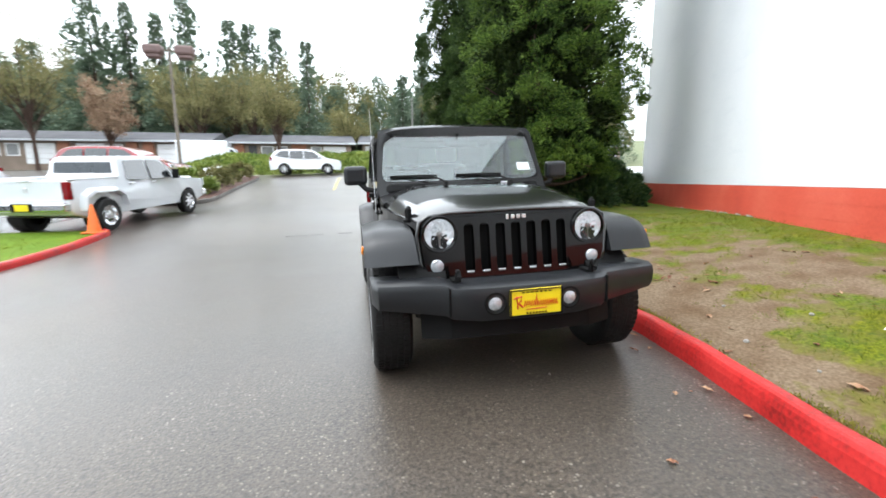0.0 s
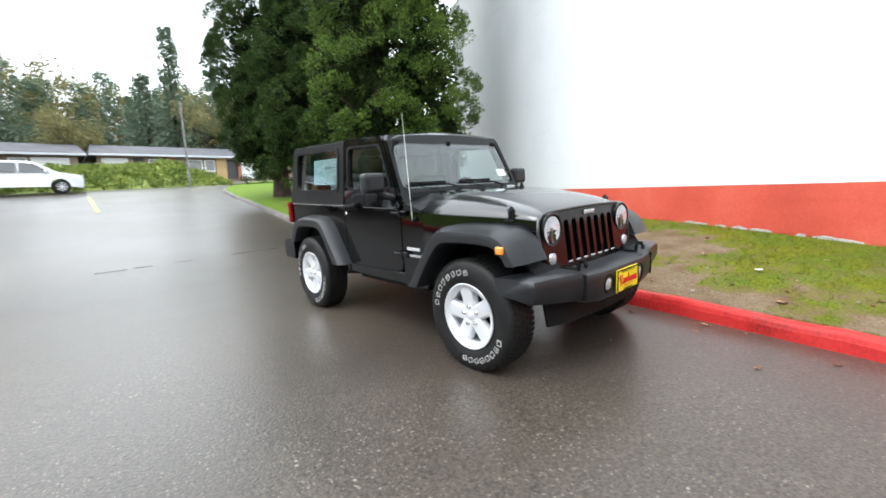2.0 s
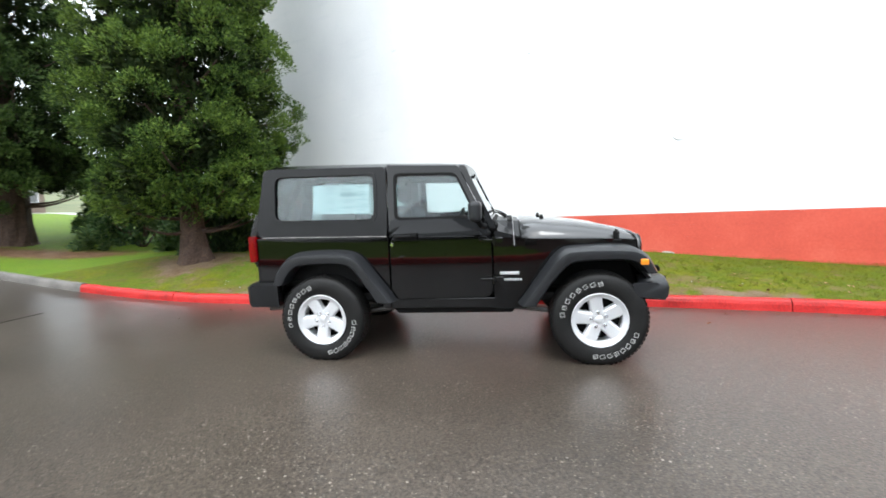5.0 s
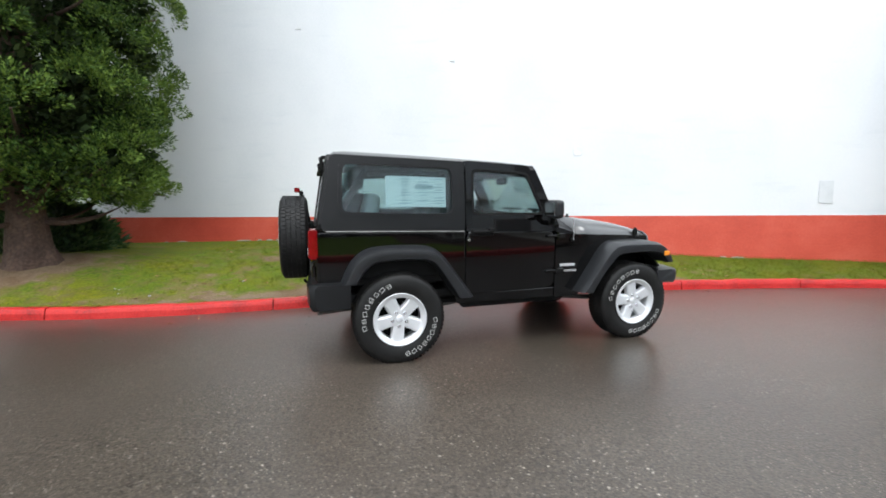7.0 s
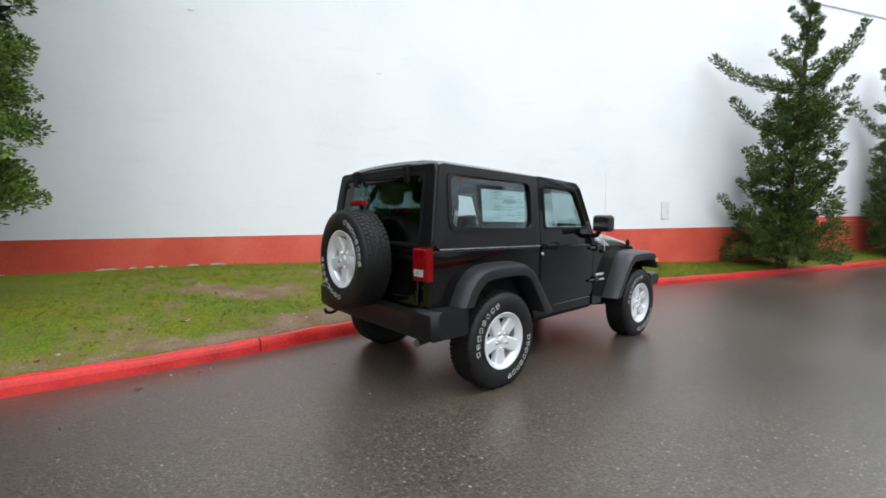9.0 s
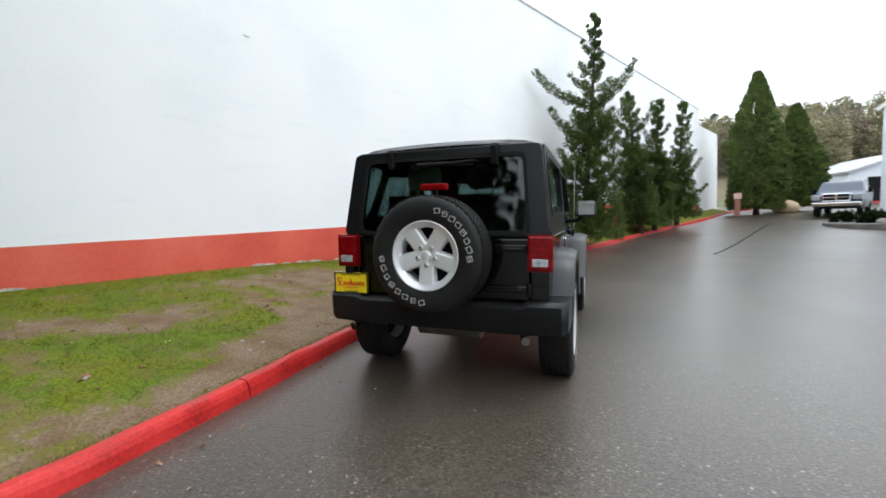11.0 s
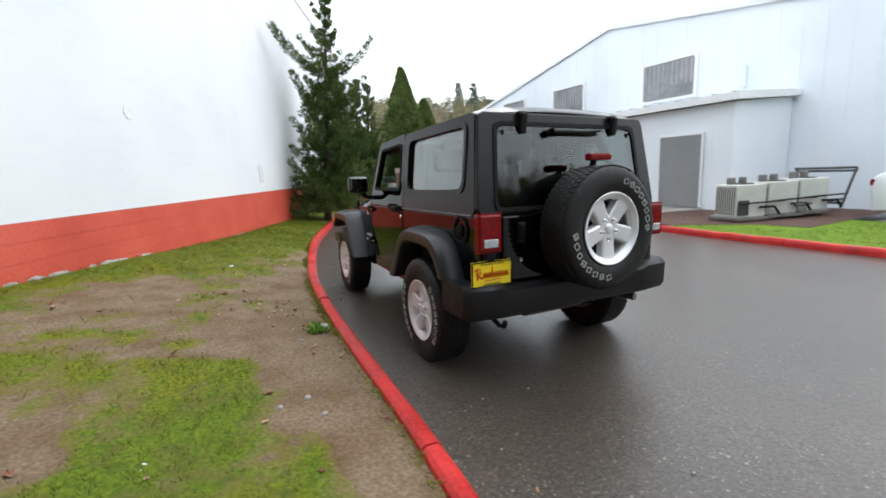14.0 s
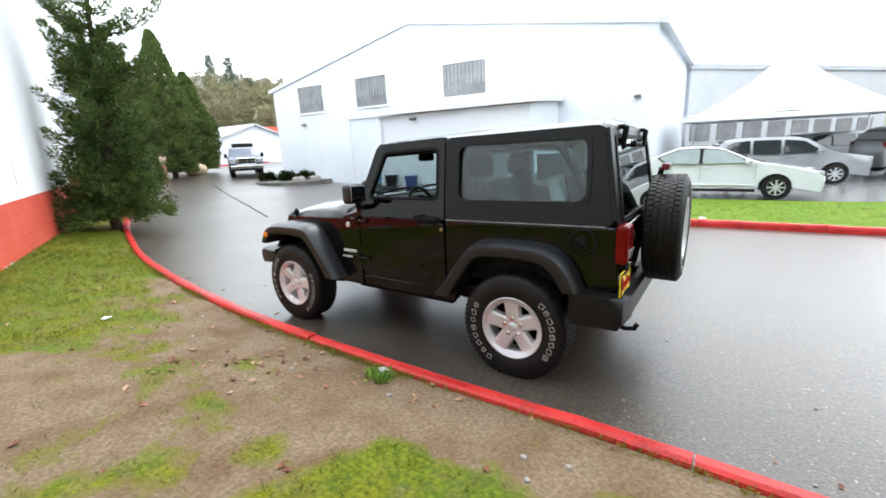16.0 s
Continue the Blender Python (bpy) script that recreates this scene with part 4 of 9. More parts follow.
    part("badge", bm, BADGE, car, "silver model badge of plain bars")
    bm = bmesh.new()
    for k in range(9):
        box(bm, (sgn * 0.776, 0.40 + k * 0.0225, 0.728), (0.006, 0.016, 0.020), 0.002)
    part("badge", bm, BADGE, car)
    if sgn < 0:
        bm = bmesh.new()
        lathe(bm, [(0.0, 0.0005), (0.008, 0.0005), (0.008, 0.022), (0.0, 0.026)], "x", 18, Matrix.Translation((sgn * 0.776, 0.49, 1.03)) @ Matrix.Scale(sgn, 4, (1, 0, 0)))
        part("medallion", fix(bm), BADGE, car)


def flare(outer, inner, body_x, sgn, tuck=0.0):
    """A wide plastic wheel-arch flare, swept along its arch."""
    o, i = glide(outer), glide(inner)
    secs = []
    for k, (p, q) in enumerate(zip(o, i)):
        bx = body_x(p.x)
        d = q - p
        nrm = (p - q).normalized()
        a = [(bx, p + nrm * 0.012), (0.86, p + nrm * 0.004), (0.905, p - nrm * 0.012), (0.932, p + d * 0.25), (0.938, p + d * 0.55), (0.930, q), (0.905, q - nrm * 0.012), (bx, q - nrm * 0.02)]
        secs.append([(sgn * (x - (tuck if x > 0.8 else 0)), v.x, v.y) for x, v in a])
    bm = bmesh.new()
    loft(bm, secs)
    return fix(bm)


front_out = [(0.563, 0.525), (0.63, 0.61), (0.752, 0.78), (0.852, 0.915), (0.91, 0.968), (0.985, 0.998), (1.20, 1.005), (1.42, 0.998), (1.515, 0.978), (1.595, 0.92), (1.66, 0.80)]
front_in = [(0.690, 0.525), (0.735, 0.60), (0.83, 0.735), (0.92, 0.84), (0.965, 0.878), (1.03, 0.900), (1.22, 0.912), (1.40, 0.910), (1.47, 0.898), (1.525, 0.865), (1.585, 0.79)]
rear_out = [(-0.538, 0.555), (-0.61, 0.65), (-0.712, 0.785), (-0.812, 0.912), (-0.88, 0.972), (-0.985, 1.006), (-1.20, 1.014), (-1.41, 1.002), (-1.52, 0.962), (-1.612, 0.87), (-1.683, 0.725)]
rear_in = [(-0.680, 0.555), (-0.725, 0.63), (-0.80, 0.74), (-0.87, 0.84), (-0.92, 0.885), (-1.00, 0.912), (-1.20, 0.918), (-1.39, 0.905), (-1.46, 0.875), (-1.525, 0.81), (-1.575, 0.72)]
for sgn in (1, -1):
    part("fender_flare", flare(front_out, front_in, lambda y: 0.77 - max(0, (y - 0.6)) * 0.14, sgn), FLARE, car, smooth="auto")
    part("fender_flare", flare(rear_out, rear_in, lambda y: 0.765, sgn, 0.015), FLARE, car, smooth="auto")
    # marker lamps on the front flares
    bm = bmesh.new()
    box(bm, (sgn * 0.938, 1.545, 0.888), (0.02, 0.062, 0.05), 0.009, segs=3)
    part("marker_lamp", bm, AMBER, car, "amber side marker lamp")
    # liners
    for cy, r in ((1.212, 0.505), (-1.212, 0.50)):
        bm = bmesh.new()
        secs = []
        for k in range(13):
            a = radians(22 + 136 * k / 12)
            c, s = math.cos(a) * r, math.sin(a) * r * 1.0
            secs.append([(sgn * 0.74, cy + c, 0.43 + s), (sgn * 0.46, cy + c, 0.43 + s), (sgn * 0.46, cy + c * 1.05, 0.43 + s * 1.05), (sgn * 0.74, cy + c * 1.05, 0.43 + s * 1.05)])
        loft(bm, secs)
        secs = [[(sgn * 0.47, cy + math.cos(radians(a)) * r, 0.43 + math.sin(radians(a)) * r) for a in range(15, 166, 15)]]
        vs = [bm.verts.new(p) for p in secs[0]]
        bm.faces.new(vs)
        part("wheel_well", fix(bm), BLACK, car)

# hood: crowned, tapering to the grille
bm = bmesh.new()
secs = []
for y, hw, edge, crown in ((0.585, 0.735, 1.088, 1.245), (0.80, 0.715, 1.080, 1.232), (1.05, 0.685, 1.070, 1.208), (1.28, 0.655, 1.062, 1.172), (1.44, 0.628, 1.054, 1.136), (1.53, 0.608, 1.046, 1.105), (1.575, 0.59, 1.040, 1.078), (1.592, 0.575, 1.036, 1.052)):
    row = []
    for k in range(17):
        u = -1 + k / 8
        au = abs(u)
        bulge = 0.022 * max(0, 1 - (au / 0.45) ** 4)
        z = edge + (crown - bulge - edge) * (1 - au ** 5) ** 0.75 + (bulge if au < 0.45 else 0)
        row.append((hw * (u if au < 0.999 else u), y, z))
    row += [(hw, y, edge - 0.02), (hw - 0.03, y, edge - 0.03), (-hw + 0.03, y, edge - 0.03), (-hw, y, edge - 0.02)]
    secs.append(row)
loft(bm, secs)
hood = part("hood", fix(bm), WET_HOOD, car, "black hood beaded with rain", smooth=True)
# cowl below the windscreen
bm = bmesh.new()
loft(bm, [[(-0.755, 0.36, 1.02), (-0.755, 0.36, 1.16), (-0.45, 0.36, 1.235), (0.45, 0.36, 1.235), (0.755, 0.36, 1.16), (0.755, 0.36, 1.02)],
          [(-0.742, 0.578, 1.0), (-0.742, 0.578, 1.10), (-0.45, 0.578, 1.222), (0.45, 0.578, 1.222), (0.742, 0.578, 1.10), (0.742, 0.578, 1.0)]])
part("cowl", fix(bm), TOP_SKIN, car)
bm = bmesh.new()
for k in range(14):
    box(bm, (-0.52 + k * 0.08, 0.50, 1.232), (0.055, 0.05, 0.012), 0.003)
part("cowl_vent", bm, BLACK, car)
for sgn in (1, -1):
    bm = bmesh.new()
    box(bm, (sgn * 0.635, 1.40, 1.075), (0.03, 0.05, 0.085), 0.01)
    tube(bm, [(sgn * 0.645, 1.40, 1.03), (sgn * 0.650, 1.40, 1.10), (sgn * 0.63, 1.40, 1.125)], 0.013, 8)
    box(bm, (sgn * 0.66, 1.40, 1.035), (0.03, 0.075, 0.02), 0.006)
    part("hood_latch", bm, BLACK, car, "black rubber hood latch")
    bm = bmesh.new()
    lathe(bm, [(0, 0.022), (0.012, 0.022), (0.02, 0.014), (0.034, 0.014), (0.038, 0.008), (0.038, 0.0005)], "z", 14, Matrix.Translation((sgn * 0.26, 0.80, 1.228)))
    part("hood_bumper", fix(bm), BLACK, car)
bm = bmesh.new()
box(bm, (-0.28, 0.66, 1.243), (0.07, 0.045, 0.014), 0.006)
part("washer_nozzle", bm, BADGE, car)
bm = bmesh.new()
lathe(bm, [(0, 0.02), (0.02, 0.018), (0.028, 0.006), (0.028, 0.0005)], "x", 12, Matrix.Translation((0.772, 0.53, 1.03)))
aerial_base = part("aerial", fix(bm), BLACK, car)
bm = bmesh.new()
tube(bm, [(0.80, 0.53, 1.03), (0.802, 0.515, 1.32), (0.805, 0.49, 1.86)], [0.003, 0.002, 0.0013], 6)
part("whip", bm, ALLOY, aerial_base)

# grille: seven upright slots with rounded ends
def to_front(y0, lean=0.13):
    return lambda x, z, d: (x, y0 - (z - 0.66) * lean - d, z)


gf = to_front(1.646)
bm = bmesh.new()
for k in range(7):
    cx = (k - 3) * 0.1005
    cell = [(cx - 0.05025, 0.655), (cx + 0.05025, 0.655), (cx + 0.05025, 1.062), (cx - 0.05025, 1.062)]
    hole = rounded([(cx - 0.031, 0.722), (cx + 0.031, 0.722), (cx + 0.031, 1.018), (cx - 0.031, 1.018)], 0.045, 6)
    ring_plate(bm, cell, hole, gf, 0.05, 48)
for sgn in (1, -1):
    prism(bm, [(sgn * 0.352, 0.655), (sgn * 0.535, 0.675), (sgn * 0.585, 0.80), (sgn * 0.602, 0.95), (sgn * 0.585, 1.035), (sgn * 0.53, 1.062), (sgn * 0.352, 1.062)], gf, 0.05)
prism(bm, [(-0.53, 1.064), (0.53, 1.064), (0.42, 1.074), (0, 1.079), (-0.42, 1.074)], gf, 0.05)
grille = part("grille", fix(bm), GRILLE, car, "black grille with seven slots")
bm = bmesh.new()
box(bm, (0, 1.54, 0.87), (0.74, 0.02, 0.36), 0)
part("radiator", bm, BLACK, grille)
for k in range(7):
    bm = bmesh.new()
    box(bm, ((k - 3) * 0.1005, 1.628, 0.728), (0.048, 0.035, 0.018), 0.006)
    part("slot_tip", bm, CHROME, grille)
bm = bmesh.new()
for k, w in enumerate((0.02, 0.026, 0.026, 0.028)):
    box(bm, (0.055 - k * 0.036, 1.606, 1.048), (w, 0.012, 0.026 if k else 0.034), 0.006)
part("badge", bm, BADGE, grille, "silver badge of plain shapes")
for sgn in (1, -1):
    m = Matrix.Translation((sgn * 0.485, 1.616, 0.965))
    bm = bmesh.new()
    lathe(bm, [(-0.03, 0.112), (0.003, 0.112), (0.007, 0.106), (0.001, 0.092), (-0.02, 0.089)], "y", 48, m)
    lamp = part("headlight", fix(bm), GRILLE, car, "round clear headlight in a black ring", smooth="auto")
    # a faceted bowl behind the lens
    bm = bmesh.new()
    rings = lathe(bm, [(0.001, 0.091), (-0.003, 0.080), (-0.007, 0.062), (-0.010, 0.042), (-0.011, 0.022), (-0.011, 0.0005)], "y", 30, m)
    for i, ring in enumerate(rings[1:5]):
        for k, v in enumerate(ring):
            v.co.y += 0.0035 * ((k // 2 + i) % 2) + 0.002 * math.sin(k * 2.1 + i)
    part("reflector", fix(bm), REFLECTOR, lamp)
    bm = bmesh.new()
    lathe(bm, [(-0.012, 0.017), (0.002, 0.016), (0.006, 0.010), (0.007, 0.0005)], "y", 16, m)
    box(bm, m @ Vector((0, -0.002, -0.045)), (0.008, 0.010, 0.07), 0.003)
    part("bulb_shield", fix(bm), STEEL, lamp, smooth="auto")
    bm = bmesh.new()
    lathe(bm, [(-0.002, 0.092), (0.006, 0.088), (0.015, 0.066), (0.020, 0.034), (0.021, 0.0005)], "y", 40, m)
    glass = part("lens", fix(bm), LAMP_GLASS, lamp, smooth=True)
    glass.visible_shadow = False
    m = Matrix.Translation((sgn * 0.507, 1.634, 0.774))
    bm = bmesh.new()
    lathe(bm, [(-0.02, 0.040), (0.004, 0.040), (0.006, 0.033), (0.010, 0.02), (0.011, 0.0005)], "y", 24, m)
    part("turn_lamp", fix(bm), CLEAR_LENS, car, smooth=True)

# rolled outer edge of the grille shell
rim_half = [(0.545, 0.68), (0.600, 0.80), (0.618, 0.95), (0.600, 1.035), (0.545, 1.068), (0.42, 1.082), (0.20, 1.088)]
bm = bmesh.new()
tube(bm, [gf(x, z, 0.012) for x, z in rim_half] + [gf(0, 1.090, 0.012)] + [gf(-x, z, 0.012) for x, z in rim_half[::-1]], 0.013, 8)
part("rolled_edge", bm, WET_HOOD, grille, smooth=True)

# front bumper, swept back at its ends
bm = bmesh.new()
secs = []
for x, yf, zt, zb in ((-0.905, 1.70, 0.705, 0.585), (-0.87, 1.755, 0.715, 0.562), (-0.62, 1.815, 0.718, 0.535), (-0.50, 1.838, 0.715, 0.52), (-0.46, 1.862, 0.695, 0.502), (-0.30, 1.878, 0.690, 0.482), (0, 1.882, 0.690, 0.477)):
    secs.append((x, yf, zt, zb))
secs += [(-x, yf, zt, zb) for x, yf, zt, zb in secs[-2::-1]]
loft(bm, [[(x, yf - 0.235, zt), (x, yf - 0.05, zt + 0.006), (x, yf - 0.012, zt - 0.012), (x, yf, zt - 0.045), (x, yf - 0.006, zb + 0.04), (x, yf - 0.03, zb), (x, yf - 0.21, zb + 0.01)] for x, yf, zt, zb in secs])
bumper = part("bumper", fix(bm), FLARE, car, "grey-black plastic front bumper", smooth="auto")
bm = bmesh.new()
loft(bm, [[(x, y, 0.50), (x, y + 0.02, 0.50), (x, y + 0.045, 0.345), (x, y + 0.03, 0.345)] for x, y in ((-0.62, 1.62), (-0.45, 1.68), (0, 1.70), (0.45, 1.68), (0.62, 1.62))])
part("air_dam", fix(bm), BLACK, bumper)
for sgn in (1, -1):
    m = Matrix.Translation((sgn * 0.226, 1.872, 0.588))
    bm = bmesh.new()
    lathe(bm, [(-0.02, 0.070), (0.009, 0.066), (0.010, 0.058), (0.002, 0.046)], "y", 24, m)
    fog = part("fog_lamp", fix(bm), BLACK, bumper)
    bm = bmesh.new()
    lathe(bm, [(0.0, 0.045), (0.010, 0.03), (0.012, 0.0005)], "y", 24, m)
    part("lens", fix(bm), CLEAR_LENS, fog, smooth=True)
    bm = bmesh.new()
    tube(bm, [(sgn * 0.42, 1.765, 0.69), (sgn * 0.42, 1.770, 0.745), (sgn * 0.42, 1.785, 0.770), (sgn * 0.42, 1.808, 0.770), (sgn * 0.42, 1.822, 0.745), (sgn * 0.42, 1.815, 0.725)], 0.014, 8)
    box(bm, (sgn * 0.42, 1.72, 0.706), (0.05, 0.10, 0.016), 0.004)
    part("tow_hook", bm, BLACK, bumper)
    bm = bmesh.new()
    box(bm, (sgn * 0.482, 1.842, 0.610), (0.010, 0.036, 0.165), 0.002)
    part("bumper_seam", bm, BLACK, bumper)


def plate(name, x0, z0, w, h, y, parent, sgn):
    bm = bmesh.new()
    box(bm, (x0, y, z0), (w, 0.012, h), 0.004)
    p = part(name, bm, YELLOW, parent, "yellow dealer plate with a red script of plain bars")
    bm = bmesh.new()
    e = y + sgn * 0.008
    for cx, cz, ww, hh in ((0, h * 0.47, w * 1.02, h * 0.05), (0, -h * 0.47, w * 1.02, h * 0.05), (-w * 0.49, 0, w * 0.03, h), (w * 0.49, 0, w * 0.03, h)):
        box(bm, (x0 + cx, e, z0 + cz), (ww, 0.006, hh), 0.001)
    part("plate_frame", bm, BLACK, p)
    bm = bmesh.new()
    u = lambda k: x0 - sgn * w * k
    tube(bm, [(u(-0.44), e, z0 + h * 0.16), (u(-0.38), e, z0 + h * 0.24), (u(-0.36), e, z0 - h * 0.2)], 0.005, 5)
    tube(bm, [(u(-0.40), e, z0 + h * 0.22), (u(-0.29), e, z0 + h * 0.24), (u(-0.30), e, z0 + h * 0.06), (u(-0.36), e, z0 + h * 0.02), (u(-0.26), e, z0 - h * 0.16)], 0.005, 5)
    tube(bm, [(u(-0.24 + k * 0.0215), e, z0 + h * (0.07 if k % 2 else -0.13) + (h * 0.2 if k in (11,) else 0)) for k in range(31)], 0.0042, 5)
    tube(bm, [(u(-0.20), e, z0 - h * 0.25), (u(0.2), e, z0 - h * 0.22)], 0.003, 5)
    part("plate_script", bm, PLATE_RED, p)
    bm = bmesh.new()
    for k in range(7):
        box(bm, (x0 + w * (k - 3) * 0.085, e, z0 + h * 0.385), (w * 0.05, 0.003, h * 0.05), 0.001)
        box(bm, (x0 + w * (k - 3) * 0.06, e, z0 - h * 0.39), (w * 0.035, 0.003, h * 0.07), 0.001)
    tagged(part("plate_small_print", bm, BLACK, p), "tiny plain bars of print", kind="stuff")
    return p


plate("number_plate", -0.012, 0.583, 0.315, 0.158, 1.890, bumper, 1)

# windscreen frame, glass and its stickers
def ws_y(z):
    return 0.112 + (1.742 - z) * 0.475


bm = bmesh.new()
ring_plate(bm, rounded([(-0.772, 1.13), (0.772, 1.13), (0.712, 1.742), (-0.712, 1.742)], 0.05), rounded([(-0.728, 1.272), (0.728, 1.272), (0.672, 1.706), (-0.672, 1.706)], 0.06), lambda x, z, d: (x, ws_y(z) - d, z), 0.055, 72)
frame_ws = part("windscreen_frame", fix(bm), PAINT, car)
bm = bmesh.new()
prism(bm, rounded([(-0.734, 1.266), (0.734, 1.266), (0.678, 1.712), (-0.678, 1.712)], 0.06), lambda x, z, d: (x, ws_y(z) - 0.012 - d, z), 0.005)
pane = part("windscreen_glass", fix(bm), GLASS_SCREEN, frame_ws)
pane.visible_shadow = False
bm = bmesh.new()
prism(bm, [(-0.655, 1.345), (-0.535, 1.345), (-0.53, 1.412), (-0.645, 1.412)], lambda x, z, d: (x, ws_y(z) - 0.006 - d, z), 0.003)
part("inspection_sticker", fix(bm), PAPER, frame_ws)
for x0, x1 in ((0.62, 0.16), (0.02, -0.42)):
    bm = bmesh.new()
    tube(bm, [(x1 + 0.02, 0.455, 1.255), (x1 + 0.08, 0.40, 1.29), (x0 - 0.12, ws_y(1.315) + 0.02, 1.318)], [0.011, 0.009, 0.005], 8)
    box(bm, ((x0 * 0.62 + x1 * 0.38), ws_y(1.315) + 0.012, 1.315), (0.42, 0.012, 0.022), 0.004)
    lathe(bm, [(0, 0.018), (0.02, 0.018), (0.026, 0.0005)], "z", 12, Matrix.Translation((x1 + 0.02, 0.455, 1.238)))
    part("wiper", bm, BLACK, car)

# hardtop: two-part roof, side walls with windows, back frame
def roof_sections(stations):
    secs = []
    for y, z, hw in stations:
        row = []
        for k in range(13):
            u = -1 + k / 6
            row.append((hw * u, y, z + 0.028 * (1 - u * u) - 0.035 * abs(u) ** 10))
        row += [(hw + 0.004, y, z - 0.07), (hw - 0.05, y, z - 0.075), (-hw + 0.05, y, z - 0.075), (-hw - 0.004, y, z - 0.07)]
        secs.append(row)
    return secs


bm = bmesh.new()
loft(bm, roof_sections([(0.135, 1.725, 0.700), (0.10, 1.748, 0.705), (-0.20, 1.768, 0.712), (-0.588, 1.782, 0.715)]))
part("roof_panel", fix(bm), ROOF_WET, car, smooth="auto")
bm = bmesh.new()
loft(bm, roof_sections([(-0.598, 1.784, 0.716), (-1.10, 1.800, 0.716), (-1.62, 1.812, 0.714), (-1.715, 1.806, 0.710), (-1.75, 1.775, 0.700)]))
part("roof_shell", fix(bm), ROOF_WET, car, smooth="auto")
for sgn in (1, -1):
    bm = bmesh.new()
    ring_plate(bm, rounded([(-1.845, 1.152), (-0.592, 1.136), (-0.592, 1.755), (-1.755, 1.782)], 0.03), rounded([(-1.675, 1.30), (-0.705, 1.285), (-0.705, 1.695), (-1.665, 1.712)], 0.07), to_side(sgn, 0.008), 0.05, 80)
    wall_top = part("hardtop_side", bevel_sharp(fix(bm), 0.008), TOP_SKIN, car)
    bm = bmesh.new()
    ring_plate(bm, rounded([(-1.70, 1.28), (-0.682, 1.264), (-0.682, 1.718), (-1.69, 1.735)], 0.08), rounded([(-1.668, 1.307), (-0.712, 1.292), (-0.712, 1.688), (-1.658, 1.705)], 0.07), to_side(sgn, 0.016), 0.02, 80)
    part("window_bead", fix(bm), TOP_SKIN, wall_top)
    bm = bmesh.new()
    prism(bm, rounded([(-1.68, 1.295), (-0.70, 1.28), (-0.70, 1.70), (-1.67, 1.717)], 0.07), to_side(sgn, -0.012), 0.005)
    pane = part("window_pane", fix(bm), GLASS_CAR, wall_top)
    pane.visible_shadow = False
# price sheet inside the right rear window
bm = bmesh.new()
prism(bm, [(-1.30, 1.352), (-0.76, 1.346), (-0.76, 1.608), (-1.30, 1.614)], to_side(1, -0.022), 0.003)
sheet = part("price_sheet", fix(bm), PAPER, car, "large printed price sheet inside the window")
bm = bmesh.new()
rng = random.Random(11)
for k in range(10):
    z = 1.585 - k * 0.023
    for y0 in (-1.13, -0.97, -0.83):
        if rng.random() < 0.75:
            w = rng.uniform(0.04, 0.12)
            prism(bm, [(y0 - w / 2, z), (y0 + w / 2, z), (y0 + w / 2, z + 0.007), (y0 - w / 2, z + 0.007)], to_side(1, -0.018), 0.002)
prism(bm, [(-1.04, 1.505), (-0.88, 1.505), (-0.88, 1.535), (-1.04, 1.535)], to_side(1, -0.018), 0.002)
tagged(part("print", fix(bm), PRINT, sheet), "small plain bars of print", kind="stuff")


def back_y(z):
    return -1.878 + max(0, z - 1.14) * 0.155


bm = bmesh.new()
ring_plate(bm, rounded([(-0.780, 1.150), (0.780, 1.150), (0.712, 1.782), (-0.712, 1.782)], 0.04), rounded([(-0.640, 1.175), (0.640, 1.175), (0.598, 1.715), (-0.598, 1.715)], 0.05), lambda x, z, d: (x, back_y(z) + d, z), 0.06, 80)
back_frame = part("hardtop_back", bevel_sharp(fix(bm), 0.008), TOP_SKIN, car)
bm = bmesh.new()
ring_plate(bm, rounded([(-0.652, 1.165), (0.652, 1.165), (0.610, 1.727), (-0.610, 1.727)], 0.05), rounded([(-0.628, 1.19), (0.628, 1.19), (0.585, 1.70), (-0.585, 1.70)], 0.05), lambda x, z, d: (x, back_y(z) - 0.008 + d, z), 0.02, 80)
part("window_seal", fix(bm), BLACK, back_frame)
bm = bmesh.new()
prism(bm, rounded([(-0.64, 1.18), (0.64, 1.18), (0.598, 1.71), (-0.598, 1.71)], 0.05), lambda x, z, d: (x, back_y(z) + 0.002 + d, z), 0.005)
pane = part("rear_glass", fix(bm), GLASS_DARK, back_frame)
pane.visible_shadow = False
for sgn in (1, -1):
    bm = bmesh.new()
    box(bm, (sgn * 0.395, back_y(1.71) - 0.02, 1.715), (0.05, 0.035, 0.13), 0.012, Euler((radians(8), 0, 0)).to_quaternion())
    box(bm, (sgn * 0.395, back_y(1.77) - 0.01, 1.775), (0.06, 0.05, 0.03), 0.01)
    part("glass_hinge", bm, BLACK, back_frame)
    bm = bmesh.new()
    box(bm, (sgn * 0.545, back_y(1.66) - 0.002, 1.655), (0.022, 0.012, 0.03), 0.005)
    part("glass_clip", bm, BLACK, back_frame)
bm = bmesh.new()
tube(bm, [(-0.17, back_y(1.665) - 0.035, 1.665), (0.10, back_y(1.67) - 0.028, 1.668), (0.27, back_y(1.68) - 0.02, 1.682)], [0.014, 0.012, 0.006], 8)
box(bm, (0.06, back_y(1.655) - 0.016, 1.655), (0.36, 0.012, 0.014), 0.004)
lathe(bm, [(0, 0.026), (0.03, 0.024), (0.036, 0.0005)], "y", 14, Matrix.Translation((-0.185, back_y(1.66) - 0.045, 1.662)))
part("wiper", bm, BLACK, back_frame)

